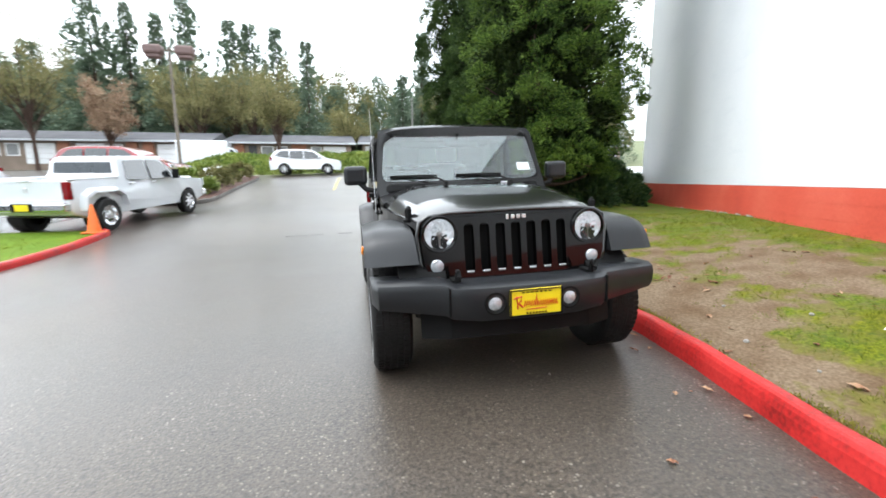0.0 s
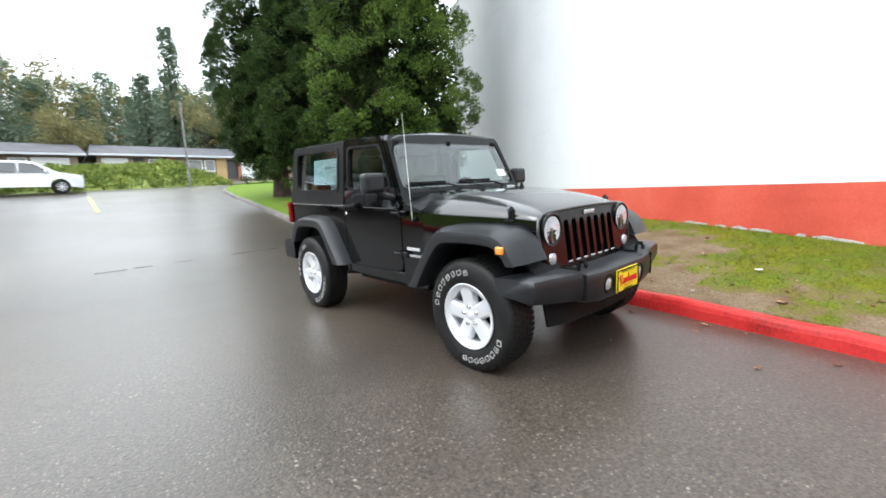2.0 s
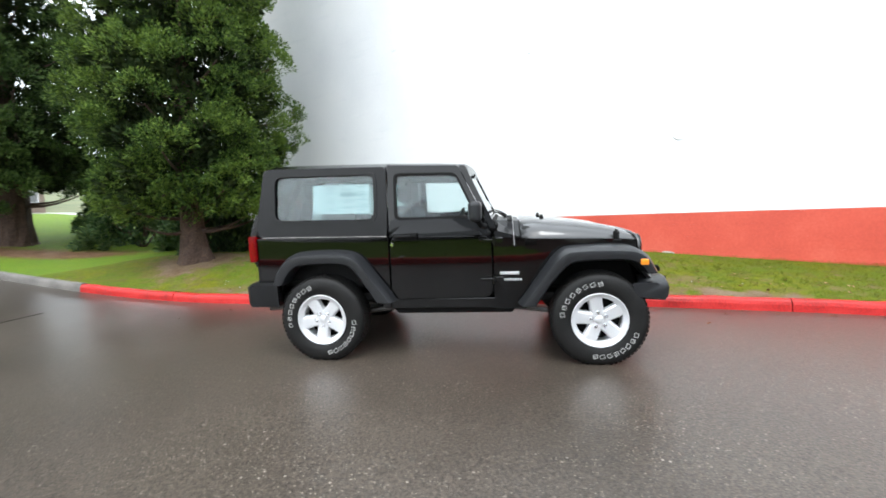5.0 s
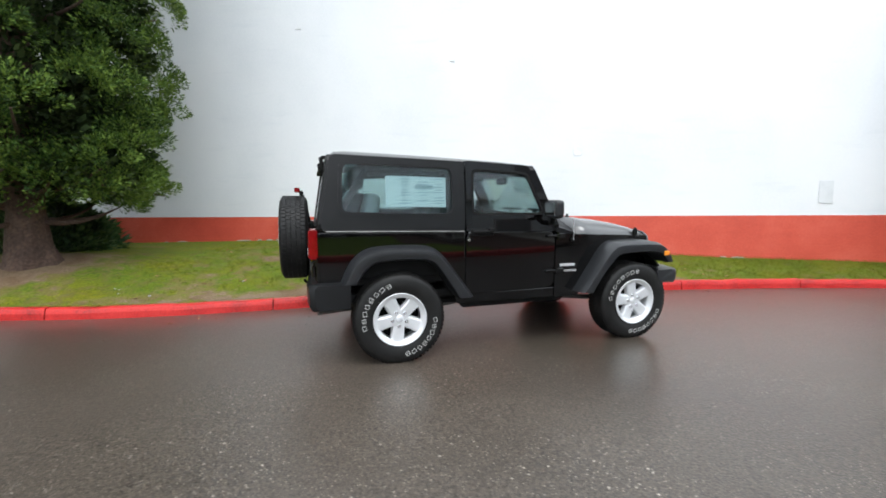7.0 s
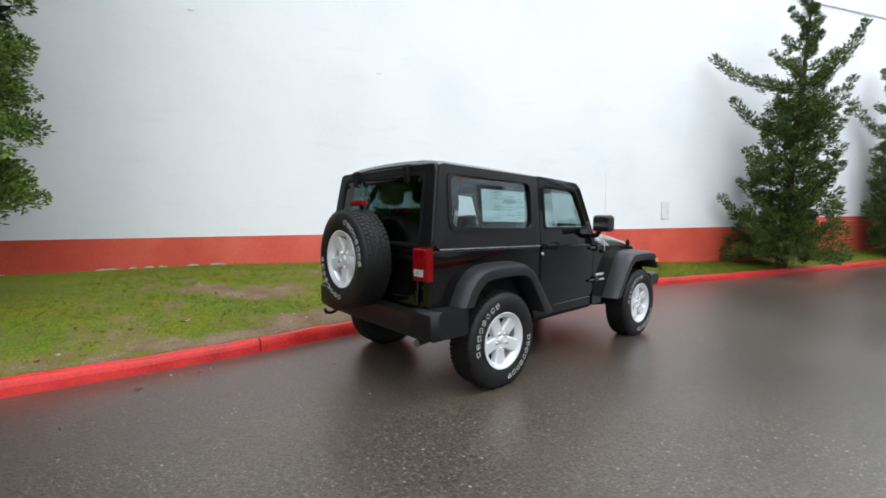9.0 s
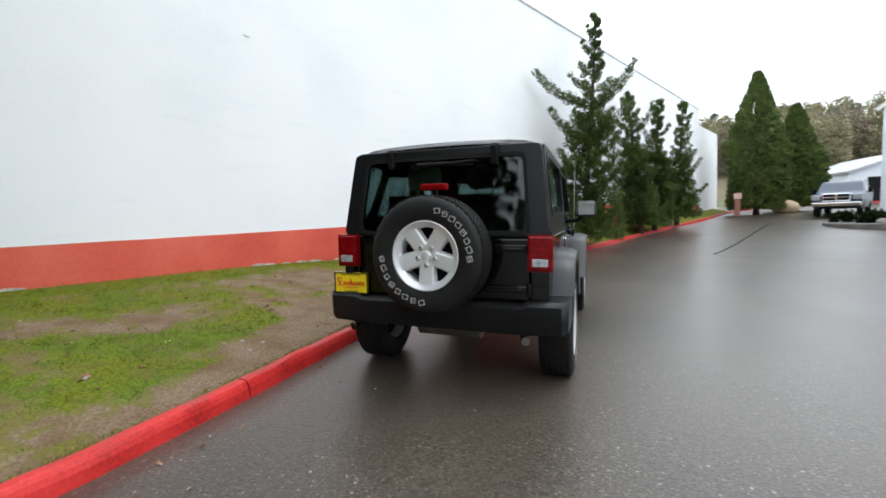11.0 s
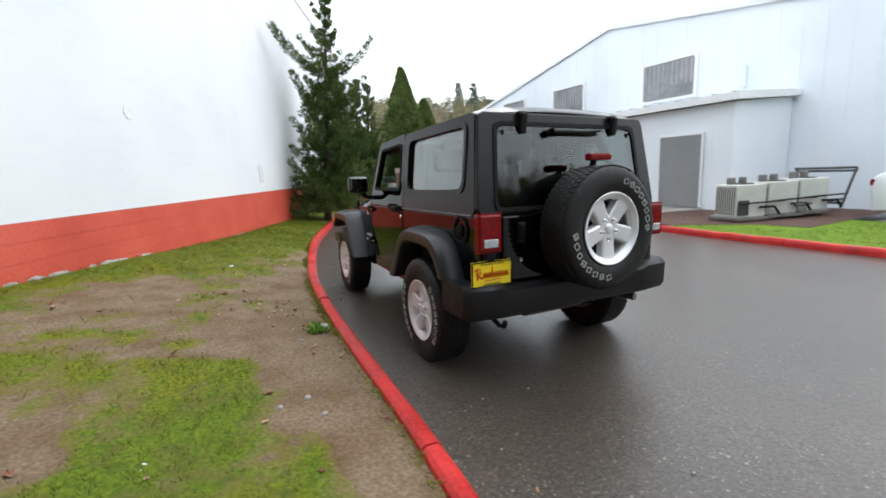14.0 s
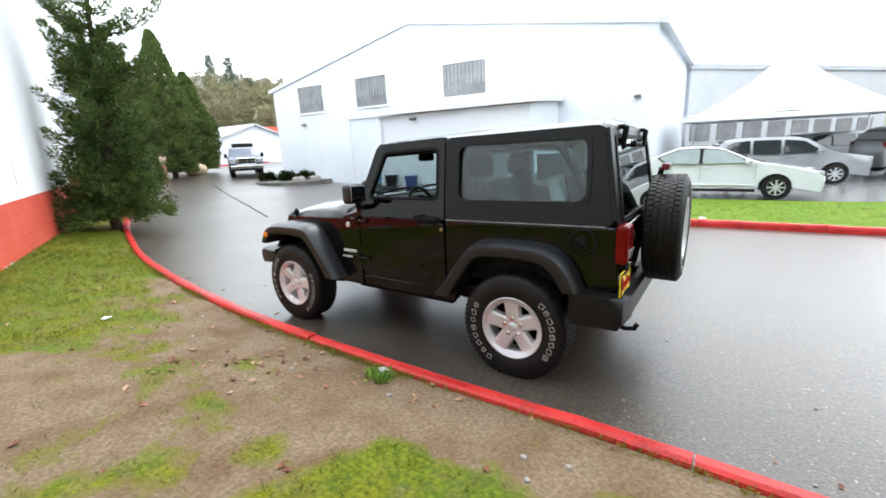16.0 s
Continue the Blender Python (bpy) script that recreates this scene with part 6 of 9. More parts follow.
def big_tree(x, y, z, h, radius, seed, label, mat, skirt=0.9, boughs=150, per=85, leaf=0.06, shift=(0, 0), girth=1.0, low=()):
    """A tall dense evergreen: flared trunk, boughs that end in heaps of upright plumes, dark gaps between them."""
    rng = np.random.RandomState(seed)
    tree = thing("conifer_tree", Matrix.Translation((x, y, z)), label, "tree", "big evergreens beside the wall")
    bm = bmesh.new()
    tube(bm, [(0, 0, -0.25), (0, 0, 0.06), (0, 0, 0.3), (0.01, 0, 0.8), (0.02, 0, 1.6), (0.05, 0.03, h * 0.5), (0, 0, h * 0.95)], [q * girth for q in (0.56, 0.40, 0.31, 0.27, 0.25, 0.16, 0.02)], 18)
    for v in bm.verts:
        k = 1 + 0.28 * noise.noise((v.co.x * 7, v.co.y * 7, v.co.z * 0.8 + seed))
        v.co.x, v.co.y = v.co.x * k, v.co.y * k
    c, ax, ln, rd, ic, iax, iln, ird = [], [], [], [], [], [], [], []
    for k in range(boughs):
        t = ((k + rng.uniform(0, 1)) / boughs) ** 1.25
        w = skirt + t * (h - skirt)
        pf = 0.74 + 2.2 * t if t < 0.12 else 1.0 if t < 0.6 else 1.0 - 0.85 * (t - 0.6) / 0.4
        q = k * 2.399 + rng.normal() * 0.3
        lump = 1 + 0.26 * noise.noise((math.cos(q) * 1.5, math.sin(q) * 1.5, w * 0.7 + seed * 3.1))
        reach = radius * pf * lump * rng.uniform(0.74, 1.0)
        big = rng.uniform(0.8, 1.35)
        tip = Vector((math.cos(q) * reach + shift[0], math.sin(q) * reach + shift[1], w))
        if k % 3 == 0:
            limb(bm, (0, 0, max(0.7, w - 0.35)), tip * 0.9 + Vector((0, 0, 0.1 * w - 0.1)), 0.05 * (1 - 0.6 * t), 0.012, -0.12)
        # a dome of plumes over a dark underside
        core = Vector((math.cos(q) * (reach - 0.28 * big) + shift[0], math.sin(q) * (reach - 0.28 * big) + shift[1], w))
        for j in range(19):
            el, az = math.asin(rng.uniform(-0.15, 1.0)), q + rng.normal() * 1.0
            d = Vector((math.cos(az) * math.cos(el), math.sin(az) * math.cos(el), math.sin(el)))
            c.append((core.x + d.x * 0.36 * big, core.y + d.y * 0.36 * big, core.z + d.z * 0.27 * big))
            ax.append((d.x * 0.9 + rng.normal() * 0.2, d.y * 0.9 + rng.normal() * 0.2, 0.35 + 0.8 * max(0.0, d.z)))
            ln.append(rng.uniform(0.15, 0.27) * big)
            rd.append(rng.uniform(0.075, 0.12) * big)
    for q, w, reach, drop in low:
        # low boughs that hang out from the trunk
        a0, tip = Vector((0, 0, w)), Vector((math.cos(q) * reach, math.sin(q) * reach, w - drop))
        limb(bm, a0, tip, 0.05, 0.012, 0.1)
        for j in range(26):
            u = rng.uniform(0.35, 1.02)
            p = a0.lerp(tip, u)
            c.append((p.x + rng.normal() * 0.12, p.y + rng.normal() * 0.12, p.z + 0.4 * 0.1 * u + rng.normal() * 0.07))
            ax.append((math.cos(q) * 0.7 + rng.normal() * 0.3, math.sin(q) * 0.7 + rng.normal() * 0.3, 0.5))
            ln.append(rng.uniform(0.16, 0.28))
            rd.append(rng.uniform(0.05, 0.09))
    part("trunk", bm, BARK, tree)
    plumes_of("crown", c, ax, ln, rd, per, leaf, leaf * 0.2, mat, tree)
    # inner plumes: the crown's inside shade is put into a darker leaf colour
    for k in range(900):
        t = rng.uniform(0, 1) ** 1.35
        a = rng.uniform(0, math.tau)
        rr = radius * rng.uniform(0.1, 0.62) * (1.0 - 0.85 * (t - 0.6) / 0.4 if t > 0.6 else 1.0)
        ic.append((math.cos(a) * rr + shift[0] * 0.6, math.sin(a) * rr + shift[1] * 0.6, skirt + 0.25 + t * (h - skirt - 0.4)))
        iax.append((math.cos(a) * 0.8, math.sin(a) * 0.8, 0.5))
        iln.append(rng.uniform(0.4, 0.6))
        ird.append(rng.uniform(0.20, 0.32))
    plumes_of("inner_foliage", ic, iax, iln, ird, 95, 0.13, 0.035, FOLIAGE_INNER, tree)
    return tree


# leaf colour darkened to paint shade inside the crowns; planter heaps reuse it
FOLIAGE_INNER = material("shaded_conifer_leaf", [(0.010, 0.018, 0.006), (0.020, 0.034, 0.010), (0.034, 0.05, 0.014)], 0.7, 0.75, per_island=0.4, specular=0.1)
big_tree(-3.35, -5.85, 0.50, 13.5, 2.04, 3, "tall dense green conifer with a thick brown trunk", FOLIAGE, 0.85, 270, per=66, leaf=0.06, shift=(-0.40, -0.12), girth=0.85,
         low=((1.9, 1.15, 1.7, 0.1), (1.2, 1.2, 1.3, 0.05), (2.6, 1.2, 1.5, 0.2), (5.0, 1.2, 1.6, 0.0), (0.3, 1.3, 1.2, 0.0)))
big_tree(-5.0, -12.4, 0.66, 15.0, 2.35, 5, "tall dark green conifer behind the parked car", FOLIAGE_DEEP, 1.5, 260, per=44, leaf=0.09, girth=1.3, low=((0.6, 1.4, 1.6, 0.5), (5.6, 1.5, 1.5, 0.6)))
big_tree(-4.6, -15.9, 0.95, 15.5, 2.35, 9, "tall dark conifer at the lawn's end", FOLIAGE_DEEP, 1.5, 260, per=44, leaf=0.09, girth=1.3, low=((0.9, 1.5, 1.7, 0.6), (0.2, 1.4, 1.5, 0.5)))


def bush(x, y, z, r, h, n, seed, label, mat, group=""):
    rng = np.random.RandomState(seed)
    b = thing("shrub", Matrix.Translation((x, y, z)), label, "shrub", group)
    a, t = rng.uniform(0, math.tau, n), rng.uniform(0, 1, n)
    rr = r * np.sqrt(np.maximum(0.05, 1 - (t * 0.95) ** 2.2)) * rng.uniform(0.6, 1.05, n)
    c = np.stack([np.cos(a) * rr, np.sin(a) * rr, 0.08 + t * h], 1)
    o = np.stack([np.cos(a), np.sin(a), 0.4 + t], 1)
    o /= np.linalg.norm(o, axis=1)[:, None]
    leaves("foliage", c, o, rng.uniform(0.12, 0.26, n), 60, 0.13, 0.035, mat, b, 0.9)
    bm = bmesh.new()
    for k in range(7):
        limb(bm, (0, 0, 0), (math.cos(k * 0.9) * r * 0.6, math.sin(k * 0.9) * r * 0.6, h * 0.7), 0.03, 0.008)
    part("stems", bm, BARK, b)
    return b


bush(-6.1, -7.4, 0.45, 1.25, 1.15, 110, 21, "low dark evergreen shrub against the wall", FOLIAGE_DARK, "shrubs by the wall")
bush(-7.2, -8.6, 0.5, 1.1, 1.0, 90, 22, "low dark evergreen shrub against the wall", FOLIAGE_DARK, "shrubs by the wall")
bush(-6.3, -9.9, 0.62, 1.3, 1.35, 130, 24, "low dark evergreen shrub behind the conifers", FOLIAGE_DARK, "shrubs by the wall")
bush(-7.6, -11.4, 0.7, 1.5, 1.6, 130, 25, "low dark evergreen shrub behind the conifers", FOLIAGE_DARK, "shrubs by the wall")
bush(-4.9, -6.3, 0.5, 0.8, 0.75, 70, 23, "low dark evergreen shrub below the conifer", FOLIAGE_DARK, "shrubs by the wall")


def wind_tree(x, y, z, h, radius, seed, label, tip, hooks=()):
    """A ragged juniper: upswept, hooked branches, full below and open above."""
    rng = np.random.RandomState(seed)
    tree = thing("juniper_tree", Matrix.Translation((x, y, z)), label, "tree", "ragged junipers along the wall")
    top = Vector((tip[0] - x, tip[1] - y, h))
    bm = bmesh.new()
    tube(bm, [(0, 0, -0.3), (0, 0, 0.5), top * 0.35, top * 0.7, top], [0.13, 0.11, 0.08, 0.045, 0.01], 9)
    cs, os_, rs = [], [], []
    n = int(54 * h / 7)
    arms = []
    for k in range(n):
        t = (k + 0.5) / n
        p0 = top * (0.02 + 0.96 * t)
        a = k * 2.399 + seed
        ln = radius * (1.16 - 0.86 * t) * rng.uniform(0.45, 1.12) if t < 0.5 else radius * (0.92 - 0.80 * t) * rng.uniform(0.4, 1.5)
        arms.append((p0, Vector((math.cos(a), math.sin(a), rng.uniform(-0.15, 0.15) + 0.25 * t)), ln, rng.uniform(0.3, 0.85), t))
    for ex, ey, ez in hooks:
        e = Vector((ex - x, ey - y, ez - z))
        p0 = top * ((e.z - 0.9) / h)
        flat = Vector((e.x - p0.x, e.y - p0.y, 0))
        arms.append((p0, flat.normalized() + Vector((0, 0, 0.12)), flat.length, (e.z - p0.z) / flat.length - 0.12, 0.25))
    for p0, d, ln, hook, t in arms:
        pts = [p0 + d * ln * j / 5 + Vector((0, 0, hook * ln * (j / 5) ** 2.8)) for j in range(6)]
        tube(bm, pts, [0.03 * (1 - t * 0.6), 0.025, 0.02, 0.015, 0.01, 0.005], 5)
        m = max(5, int(ln * 11))
        for j in range(1, m + 1):
            u = j / m
            i = min(4, int(u * 5))
            q = pts[i].lerp(pts[i + 1], u * 5 - i)
            cs.append(q)
            os_.append(Vector((d.x * 0.6, d.y * 0.6, 0.45 + 0.8 * u)).normalized())
            rs.append((0.23 - 0.12 * u) * (1.3 - 0.6 * t) * rng.uniform(0.6, 1.35))
    for k in range(int(74 * h)):
        # the close, full lower body
        t = rng.uniform(0, 1) ** 1.6 * 0.55
        a, rr = rng.uniform(0, math.tau), radius * (0.92 - 0.95 * t) * rng.uniform(0.2, 1.0)
        q = top * t
        cs.append(Vector((q.x + math.cos(a) * rr, q.y + math.sin(a) * rr, q.z + 0.12)))
        os_.append(Vector((math.cos(a) * 0.7, math.sin(a) * 0.7, 0.6)).normalized())
        rs.append(rng.uniform(0.12, 0.24))
    part("trunk", bm, BARK, tree)
    leaves("crown", [tuple(c) for c in cs], [tuple(o) for o in os_], rs, 96, 0.078, 0.012, JUNIPER, tree, 0.8)
    return tree


JUNIPER = material("juniper_leaf", [(0.024, 0.048, 0.012), (0.066, 0.106, 0.026), (0.132, 0.178, 0.046)], 0.7, 0.65, per_island=0.45, specular=0.2)
wind_tree(0.62, 10.0, 0.2, 7.1, 1.35, 2, "ragged dark juniper with hooked branches by the wall", (1.15, 9.8), ((-0.6, 8.7, 5.4), (2.1, 8.8, 5.35), (-0.2, 8.8, 4.3), (1.9, 9.1, 4.3)))
wind_tree(2.75, 14.9, 0.42, 5.6, 1.0, 4, "ragged leaning juniper with a bare crown", (2.3, 14.9), ((1.6, 14.2, 4.6), (3.2, 14.6, 5.3)))
wind_tree(3.45, 16.4, 0.46, 5.4, 0.95, 6, "ragged juniper between two others", (3.6, 16.2), ((2.9, 15.9, 4.9),))
wind_tree(4.75, 19.2, 0.55, 5.7, 1.05, 8, "ragged dark juniper near the wall's end", (5.0, 18.9))


def cone_tree(x, y, z, h, r, seed, label, mat=CYPRESS, n=2000, size=0.17, group="clipped cypresses"):
    rng = np.random.RandomState(seed)
    tree = thing("cypress_tree", Matrix.Translation((x, y, z)), label, "tree", group)
    bm = bmesh.new()
    tube(bm, [(0, 0, -0.3), (0, 0, h * 0.5), (0, 0, h * 0.95)], [0.2, 0.12, 0.01], 8)
    part("trunk", bm, BARK, tree)
    t = rng.uniform(0, 1, n) ** 1.3
    a = rng.uniform(0, math.tau, n)
    rr = r * (np.minimum(1.0, (1 - t) * 1.9) ** 0.9 + 0.02) * (0.9 + 0.1 * np.minimum(1.0, t * 5)) * (1 + 0.10 * np.sin(3 * a + 9 * t) + 0.06 * np.sin(5 * a - 17 * t)) * rng.uniform(0.7, 1.08, n)
    c = np.stack([np.cos(a) * rr, np.sin(a) * rr, 0.1 + t * h], 1)
    o = np.stack([np.cos(a) * 0.5, np.sin(a) * 0.5, np.full(n, 1.0)], 1)
    o /= np.linalg.norm(o, axis=1)[:, None]
    leaves("crown", c, o, size * 1.1, 34, size, size * 0.2, mat, tree, 0.5)
    return tree


cone_tree(10.9, 29.0, 0.62, 8.7, 1.5, 1, "tall green cone-shaped cypress at the drive's end")
cone_tree(13.9, 31.7, 0.66, 6.8, 1.42, 2, "shorter green cone-shaped cypress at the drive's end")


# needle colour is lightened to carry the haze over the far firs
FIR = material("fir_needle", [(0.08, 0.125, 0.085), (0.14, 0.19, 0.13), (0.20, 0.25, 0.175)], 0.4, 0.7, per_island=0.4, specular=0.15)


def fir(x, y, z, h, r, seed, label="", mat=FIR, parent=None, bare=0.15, dens=1.9, needle=0.46):
    """A far fir: whorls of drooping boughs with gaps."""
    rng = np.random.RandomState(seed)
    tree = parent or thing("fir_tree", Matrix.Translation((x, y, z)), label, "tree", "tall firs behind the houses")
    bm = bmesh.new()
    tube(bm, [(0, 0, -0.5), (0, 0, h * 0.5), (0, 0, h)], [h * 0.014, h * 0.009, 0.02], 7)
    part("trunk", bm, BARK, tree)
    cs, os_ = [], []
    rows = int(h * 1.5)
    for i in range(rows):
        t = i / rows
        if t < bare:
            continue
        zz = h * t
        rad = r * (1 - (t - bare) / (1 - bare)) ** 0.8 * rng.uniform(0.4, 1.15) + 0.15
        for b in range(int((3.2 + rad * 1.3) * dens)):
            a = rng.uniform(0, math.tau)
            for u in np.linspace(0.25, 1, max(2, int(rad * 1.5))):
                cs.append((math.cos(a) * rad * u, math.sin(a) * rad * u, zz - 0.34 * rad * u * u + rng.normal() * 0.08))
                os_.append((math.cos(a) * 0.8, math.sin(a) * 0.8, -0.1))
    leaves("crown", cs, os_, 0.8 * needle, 22, needle, needle * 0.17, mat, tree, 0.6)
    return tree


def broad(x, y, z, h, r, seed, label, mat, dens=1.0):
    """A far spring tree: forked limbs and a thin hazy crown."""
    rng = np.random.RandomState(seed)
    tree = thing("spring_tree", Matrix.Translation((x, y, z)), label, "tree", "budding trees by the houses")
    bm = bmesh.new()
    tube(bm, [(0, 0, -0.4), (0.05, 0, h * 0.25), (0.1, 0.1, h * 0.45)], [0.2, 0.15, 0.1], 8)
    cs, os_ = [], []
    for k in range(30):
        a = k * 2.4
        e = Vector((math.cos(a) * r * rng.uniform(0.4, 1), math.sin(a) * r * rng.uniform(0.4, 1), h * rng.uniform(0.55, 1.0)))
        s = Vector((0.05, 0.05, h * rng.uniform(0.2, 0.45)))
        limb(bm, s, e, 0.06, 0.012)
        for j in range(int(16 * dens)):
            u = rng.uniform(0.35, 1.05)
            q = s.lerp(e, u)
            cs.append((q.x + rng.normal() * 0.35, q.y + rng.normal() * 0.35, q.z + rng.normal() * 0.3))
            os_.append((rng.normal() * 0.3, rng.normal() * 0.3, 0.8))
    part("trunk", bm, BARK, tree)
    leaves("crown", cs, os_, 0.5, 28, 0.17, 0.05, mat, tree, 1.0)
    return tree


for i, (x, y, h, r) in enumerate([(34.5, -64, 23, 4.6), (31, -66, 22.5, 2.0), (27.3, -66, 21.5, 1.5), (23.0, -64, 23, 3.6), (17.6, -65, 20.8, 2.8), (15.2, -66, 20.8, 2.6), (11.6, -66, 20.5, 2.2), (7.2, -65, 18.5, 1.9),
                                  (43, -66, 17, 3.0), (47, -62, 16, 3.2), (-9.9, -64.5, 20.3, 1.6), (-7.5, -70, 15, 2.6), (-14.4, -59, 19.5, 2.6), (-20, -60, 17, 3.2), (-24.5, -60, 20, 3.4)]):
    fir(x, y, road_z(x, y), h, r * 1.65, 30 + i, "tall dark fir tree rising behind the low houses")
for i, (x, y, h, r, m) in enumerate([(31, -45, 13.5, 5.0, FOLIAGE_YELLOW), (37, -44, 12.5, 5, FOLIAGE_YELLOW), (24.5, -45, 8.4, 2.2, FOLIAGE_RUST), (19, -54, 12, 4.6, FOLIAGE_YELLOW), (13, -55, 12.5, 4.6, FOLIAGE_YELLOW),
                                     (8.5, -44, 10.5, 3.2, FOLIAGE_YELLOW), (15.5, -56, 13, 4.8, FOLIAGE_YELLOW), (22, -57, 13, 4.6, FOLIAGE_YELLOW), (1.5, -55, 7.5, 3.2, FOLIAGE_YELLOW), (43, -48, 7, 4, FOLIAGE_YELLOW), (-12.6, -58, 11, 4.0, FOLIAGE_YELLOW), (-18, -57, 11.5, 4.2, FOLIAGE_YELLOW)]):
    broad(x, y, road_z(x, y), h, r, 60 + i, "hazy budding tree with pale spring leaves", m)


def woods(name, spots, seed, label, mats):
    """Far woods: many rough firs and broad crowns in one mesh a kind."""
    rng = np.random.RandomState(seed)
    for mi, mat in enumerate(mats):
        cs, os_ = [], []
        for k, (x, y, z, h) in enumerate(spots):
            if k % len(mats) != mi:
                continue
            broadleaf = mat is not FIR
            for j in range(105):
                t = rng.uniform(0.1, 1) if not broadleaf else rng.uniform(0.25, 1)
                rad = (h * 0.17 * (1.05 - t)) if not broadleaf else h * 0.28 * math.sqrt(max(0.02, 1 - (2 * t - 1.2) ** 2))
                a = rng.uniform(0, math.tau)
                cs.append((x + math.cos(a) * rad, y + math.sin(a) * rad, z + h * t))
                os_.append((math.cos(a) * 0.7, math.sin(a) * 0.7, 0.0 if not broadleaf else 0.4))
        ob = leaves(name, cs, os_, 1.1, 40, 0.36, 0.10, mat, None, 0.9)
        tagged(ob, label, "woods", kind="stuff")


rng = random.Random(4)
spots = []
for k in range(210):
    x = rng.uniform(-60, 72)
    y = -78 - rng.uniform(0, 30)
    spots.append((x, y, road_z(x, y) - 1, rng.uniform(14, 18.5)))
woods("far_woods", spots, 5, "far mixed woods behind the houses", [FIR, FOLIAGE_YELLOW, FIR])

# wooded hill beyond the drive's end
# distance haze is put into the hill's fir and leaf colours by paling them
HILL_FIR = material("hazed_fir_needle", [(0.14, 0.175, 0.13), (0.20, 0.235, 0.18)], 0.3, 0.8, per_island=0.4, specular=0.1)
HILL_LEAF = material("hazed_spring_leaf", [(0.21, 0.20, 0.115), (0.29, 0.27, 0.165), (0.36, 0.335, 0.225)], 0.1, 0.8, per_island=0.4, specular=0.1)
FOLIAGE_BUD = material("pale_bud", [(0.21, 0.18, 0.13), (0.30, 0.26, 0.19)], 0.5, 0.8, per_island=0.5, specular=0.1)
HILL = material("wooded_hill_floor", [(0.09, 0.08, 0.045), (0.14, 0.12, 0.07), (0.17, 0.15, 0.08)], 0.15, 0.9, fine=2)


def hill_z(x, y):
    d = max(0.0, (y - 52) / 45 + 0.05 * noise.noise((x * 0.05, y * 0.05, 0)))
    side = max(0.0, min(1.0, (70 - abs(x - 35)) / 30))
    return road_z(x, y) - 0.3 + 8.5 * min(1.0, d) ** 0.8 * side


hx, hy = [-40 + 3 * i for i in range(52)], [46 + 3 * j for j in range(26)]
verts = [(x, y, hill_z(x, y)) for y in hy for x in hx]
faces = [(j * 52 + i, j * 52 + i + 1, (j + 1) * 52 + i + 1, (j + 1) * 52 + i) for j in range(25) for i in range(51)]
tagged(mesh_part("ground_hill", verts, faces, HILL, smooth=True), "brown wooded hillside", "hill", kind="structure")
spots = []
for k in range(150):
    x, y = rng.uniform(-20, 95), rng.uniform(54, 100)
    spots.append((x, y, hill_z(x, y) - 0.5, rng.uniform(5, 9)))
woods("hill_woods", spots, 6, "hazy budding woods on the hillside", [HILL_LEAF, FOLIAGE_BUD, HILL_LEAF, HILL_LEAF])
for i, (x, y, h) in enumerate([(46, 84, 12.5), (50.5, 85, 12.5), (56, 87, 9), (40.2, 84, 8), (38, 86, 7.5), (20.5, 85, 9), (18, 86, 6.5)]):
    fir(x, y, hill_z(x, y), h, 2.2, 90 + i, "fir on the hillside, paled to grey-green for haze", mat=HILL_FIR, bare=0.05, dens=2.0, needle=0.4)


# ivy bank across the lot
def bank_line(t):
    return Vector((13.5 - 19.5 * t, -29.6 - 0.6 * math.sin(t * 3.1)))


rows = []
for k in range(61):
    t = k / 60
    p = bank_line(t)
    end = min(1, 6 * t, 6 * (1 - t))
    row = []
    for j in range(9):
        u = j / 8
        hgt = (1.32 + 0.22 * noise.noise((t * 9, 1, 1)) + (0.35 if 0.80 < t < 0.90 else 0)) * math.sin(min(1, u * 1.5) * math.pi / 2) * end ** 0.5
        q = (p.x, p.y + 1.5 - 5.0 * u)
        row.append((q[0], q[1], road_z(*q) - 0.04 + hgt * (1 if u < 0.75 else (1 - u) * 4)))
    rows.append(row)
verts = [v for r in rows for v in r]
faces = [(k * 9 + j, (k + 1) * 9 + j, (k + 1) * 9 + j + 1, k * 9 + j + 1) for k in range(60) for j in range(8)]
bank = tagged(mesh_part("ivy_bank", verts, faces, IVY, smooth=True), "long low bank overgrown with bright green ivy", "hedge", kind="stuff")
cs, os_ = [], []
nr = np.random.RandomState(12)
for _ in range(2600):
    k, j = nr.randint(60), nr.randint(8)
    a, b, c = Vector(rows[k][j]), Vector(rows[k + 1][j]), Vector(rows[k][j + 1])
    q = a + (b - a) * nr.uniform() + (c - a) * nr.uniform()
    cs.append(tuple(q))
    os_.append((0, 0.4, 0.9))
leaves("ivy", cs, os_, 0.22, 8, 0.2, 0.07, IVY, bank, 0.8)

# ---- grass blades, leaves and stones on the verge ----
pts = []
nr = np.random.RandomState(3)


def verge_point(fk, fc):
    k, c = int(fk), int(fc)
    a, b, d = Vector(VERGE_ROWS[k][c]), Vector(VERGE_ROWS[k + 1][c]), Vector(VERGE_ROWS[k][c + 1])
    return a + (b - a) * (fk - k) + (d - a) * (fc - c)


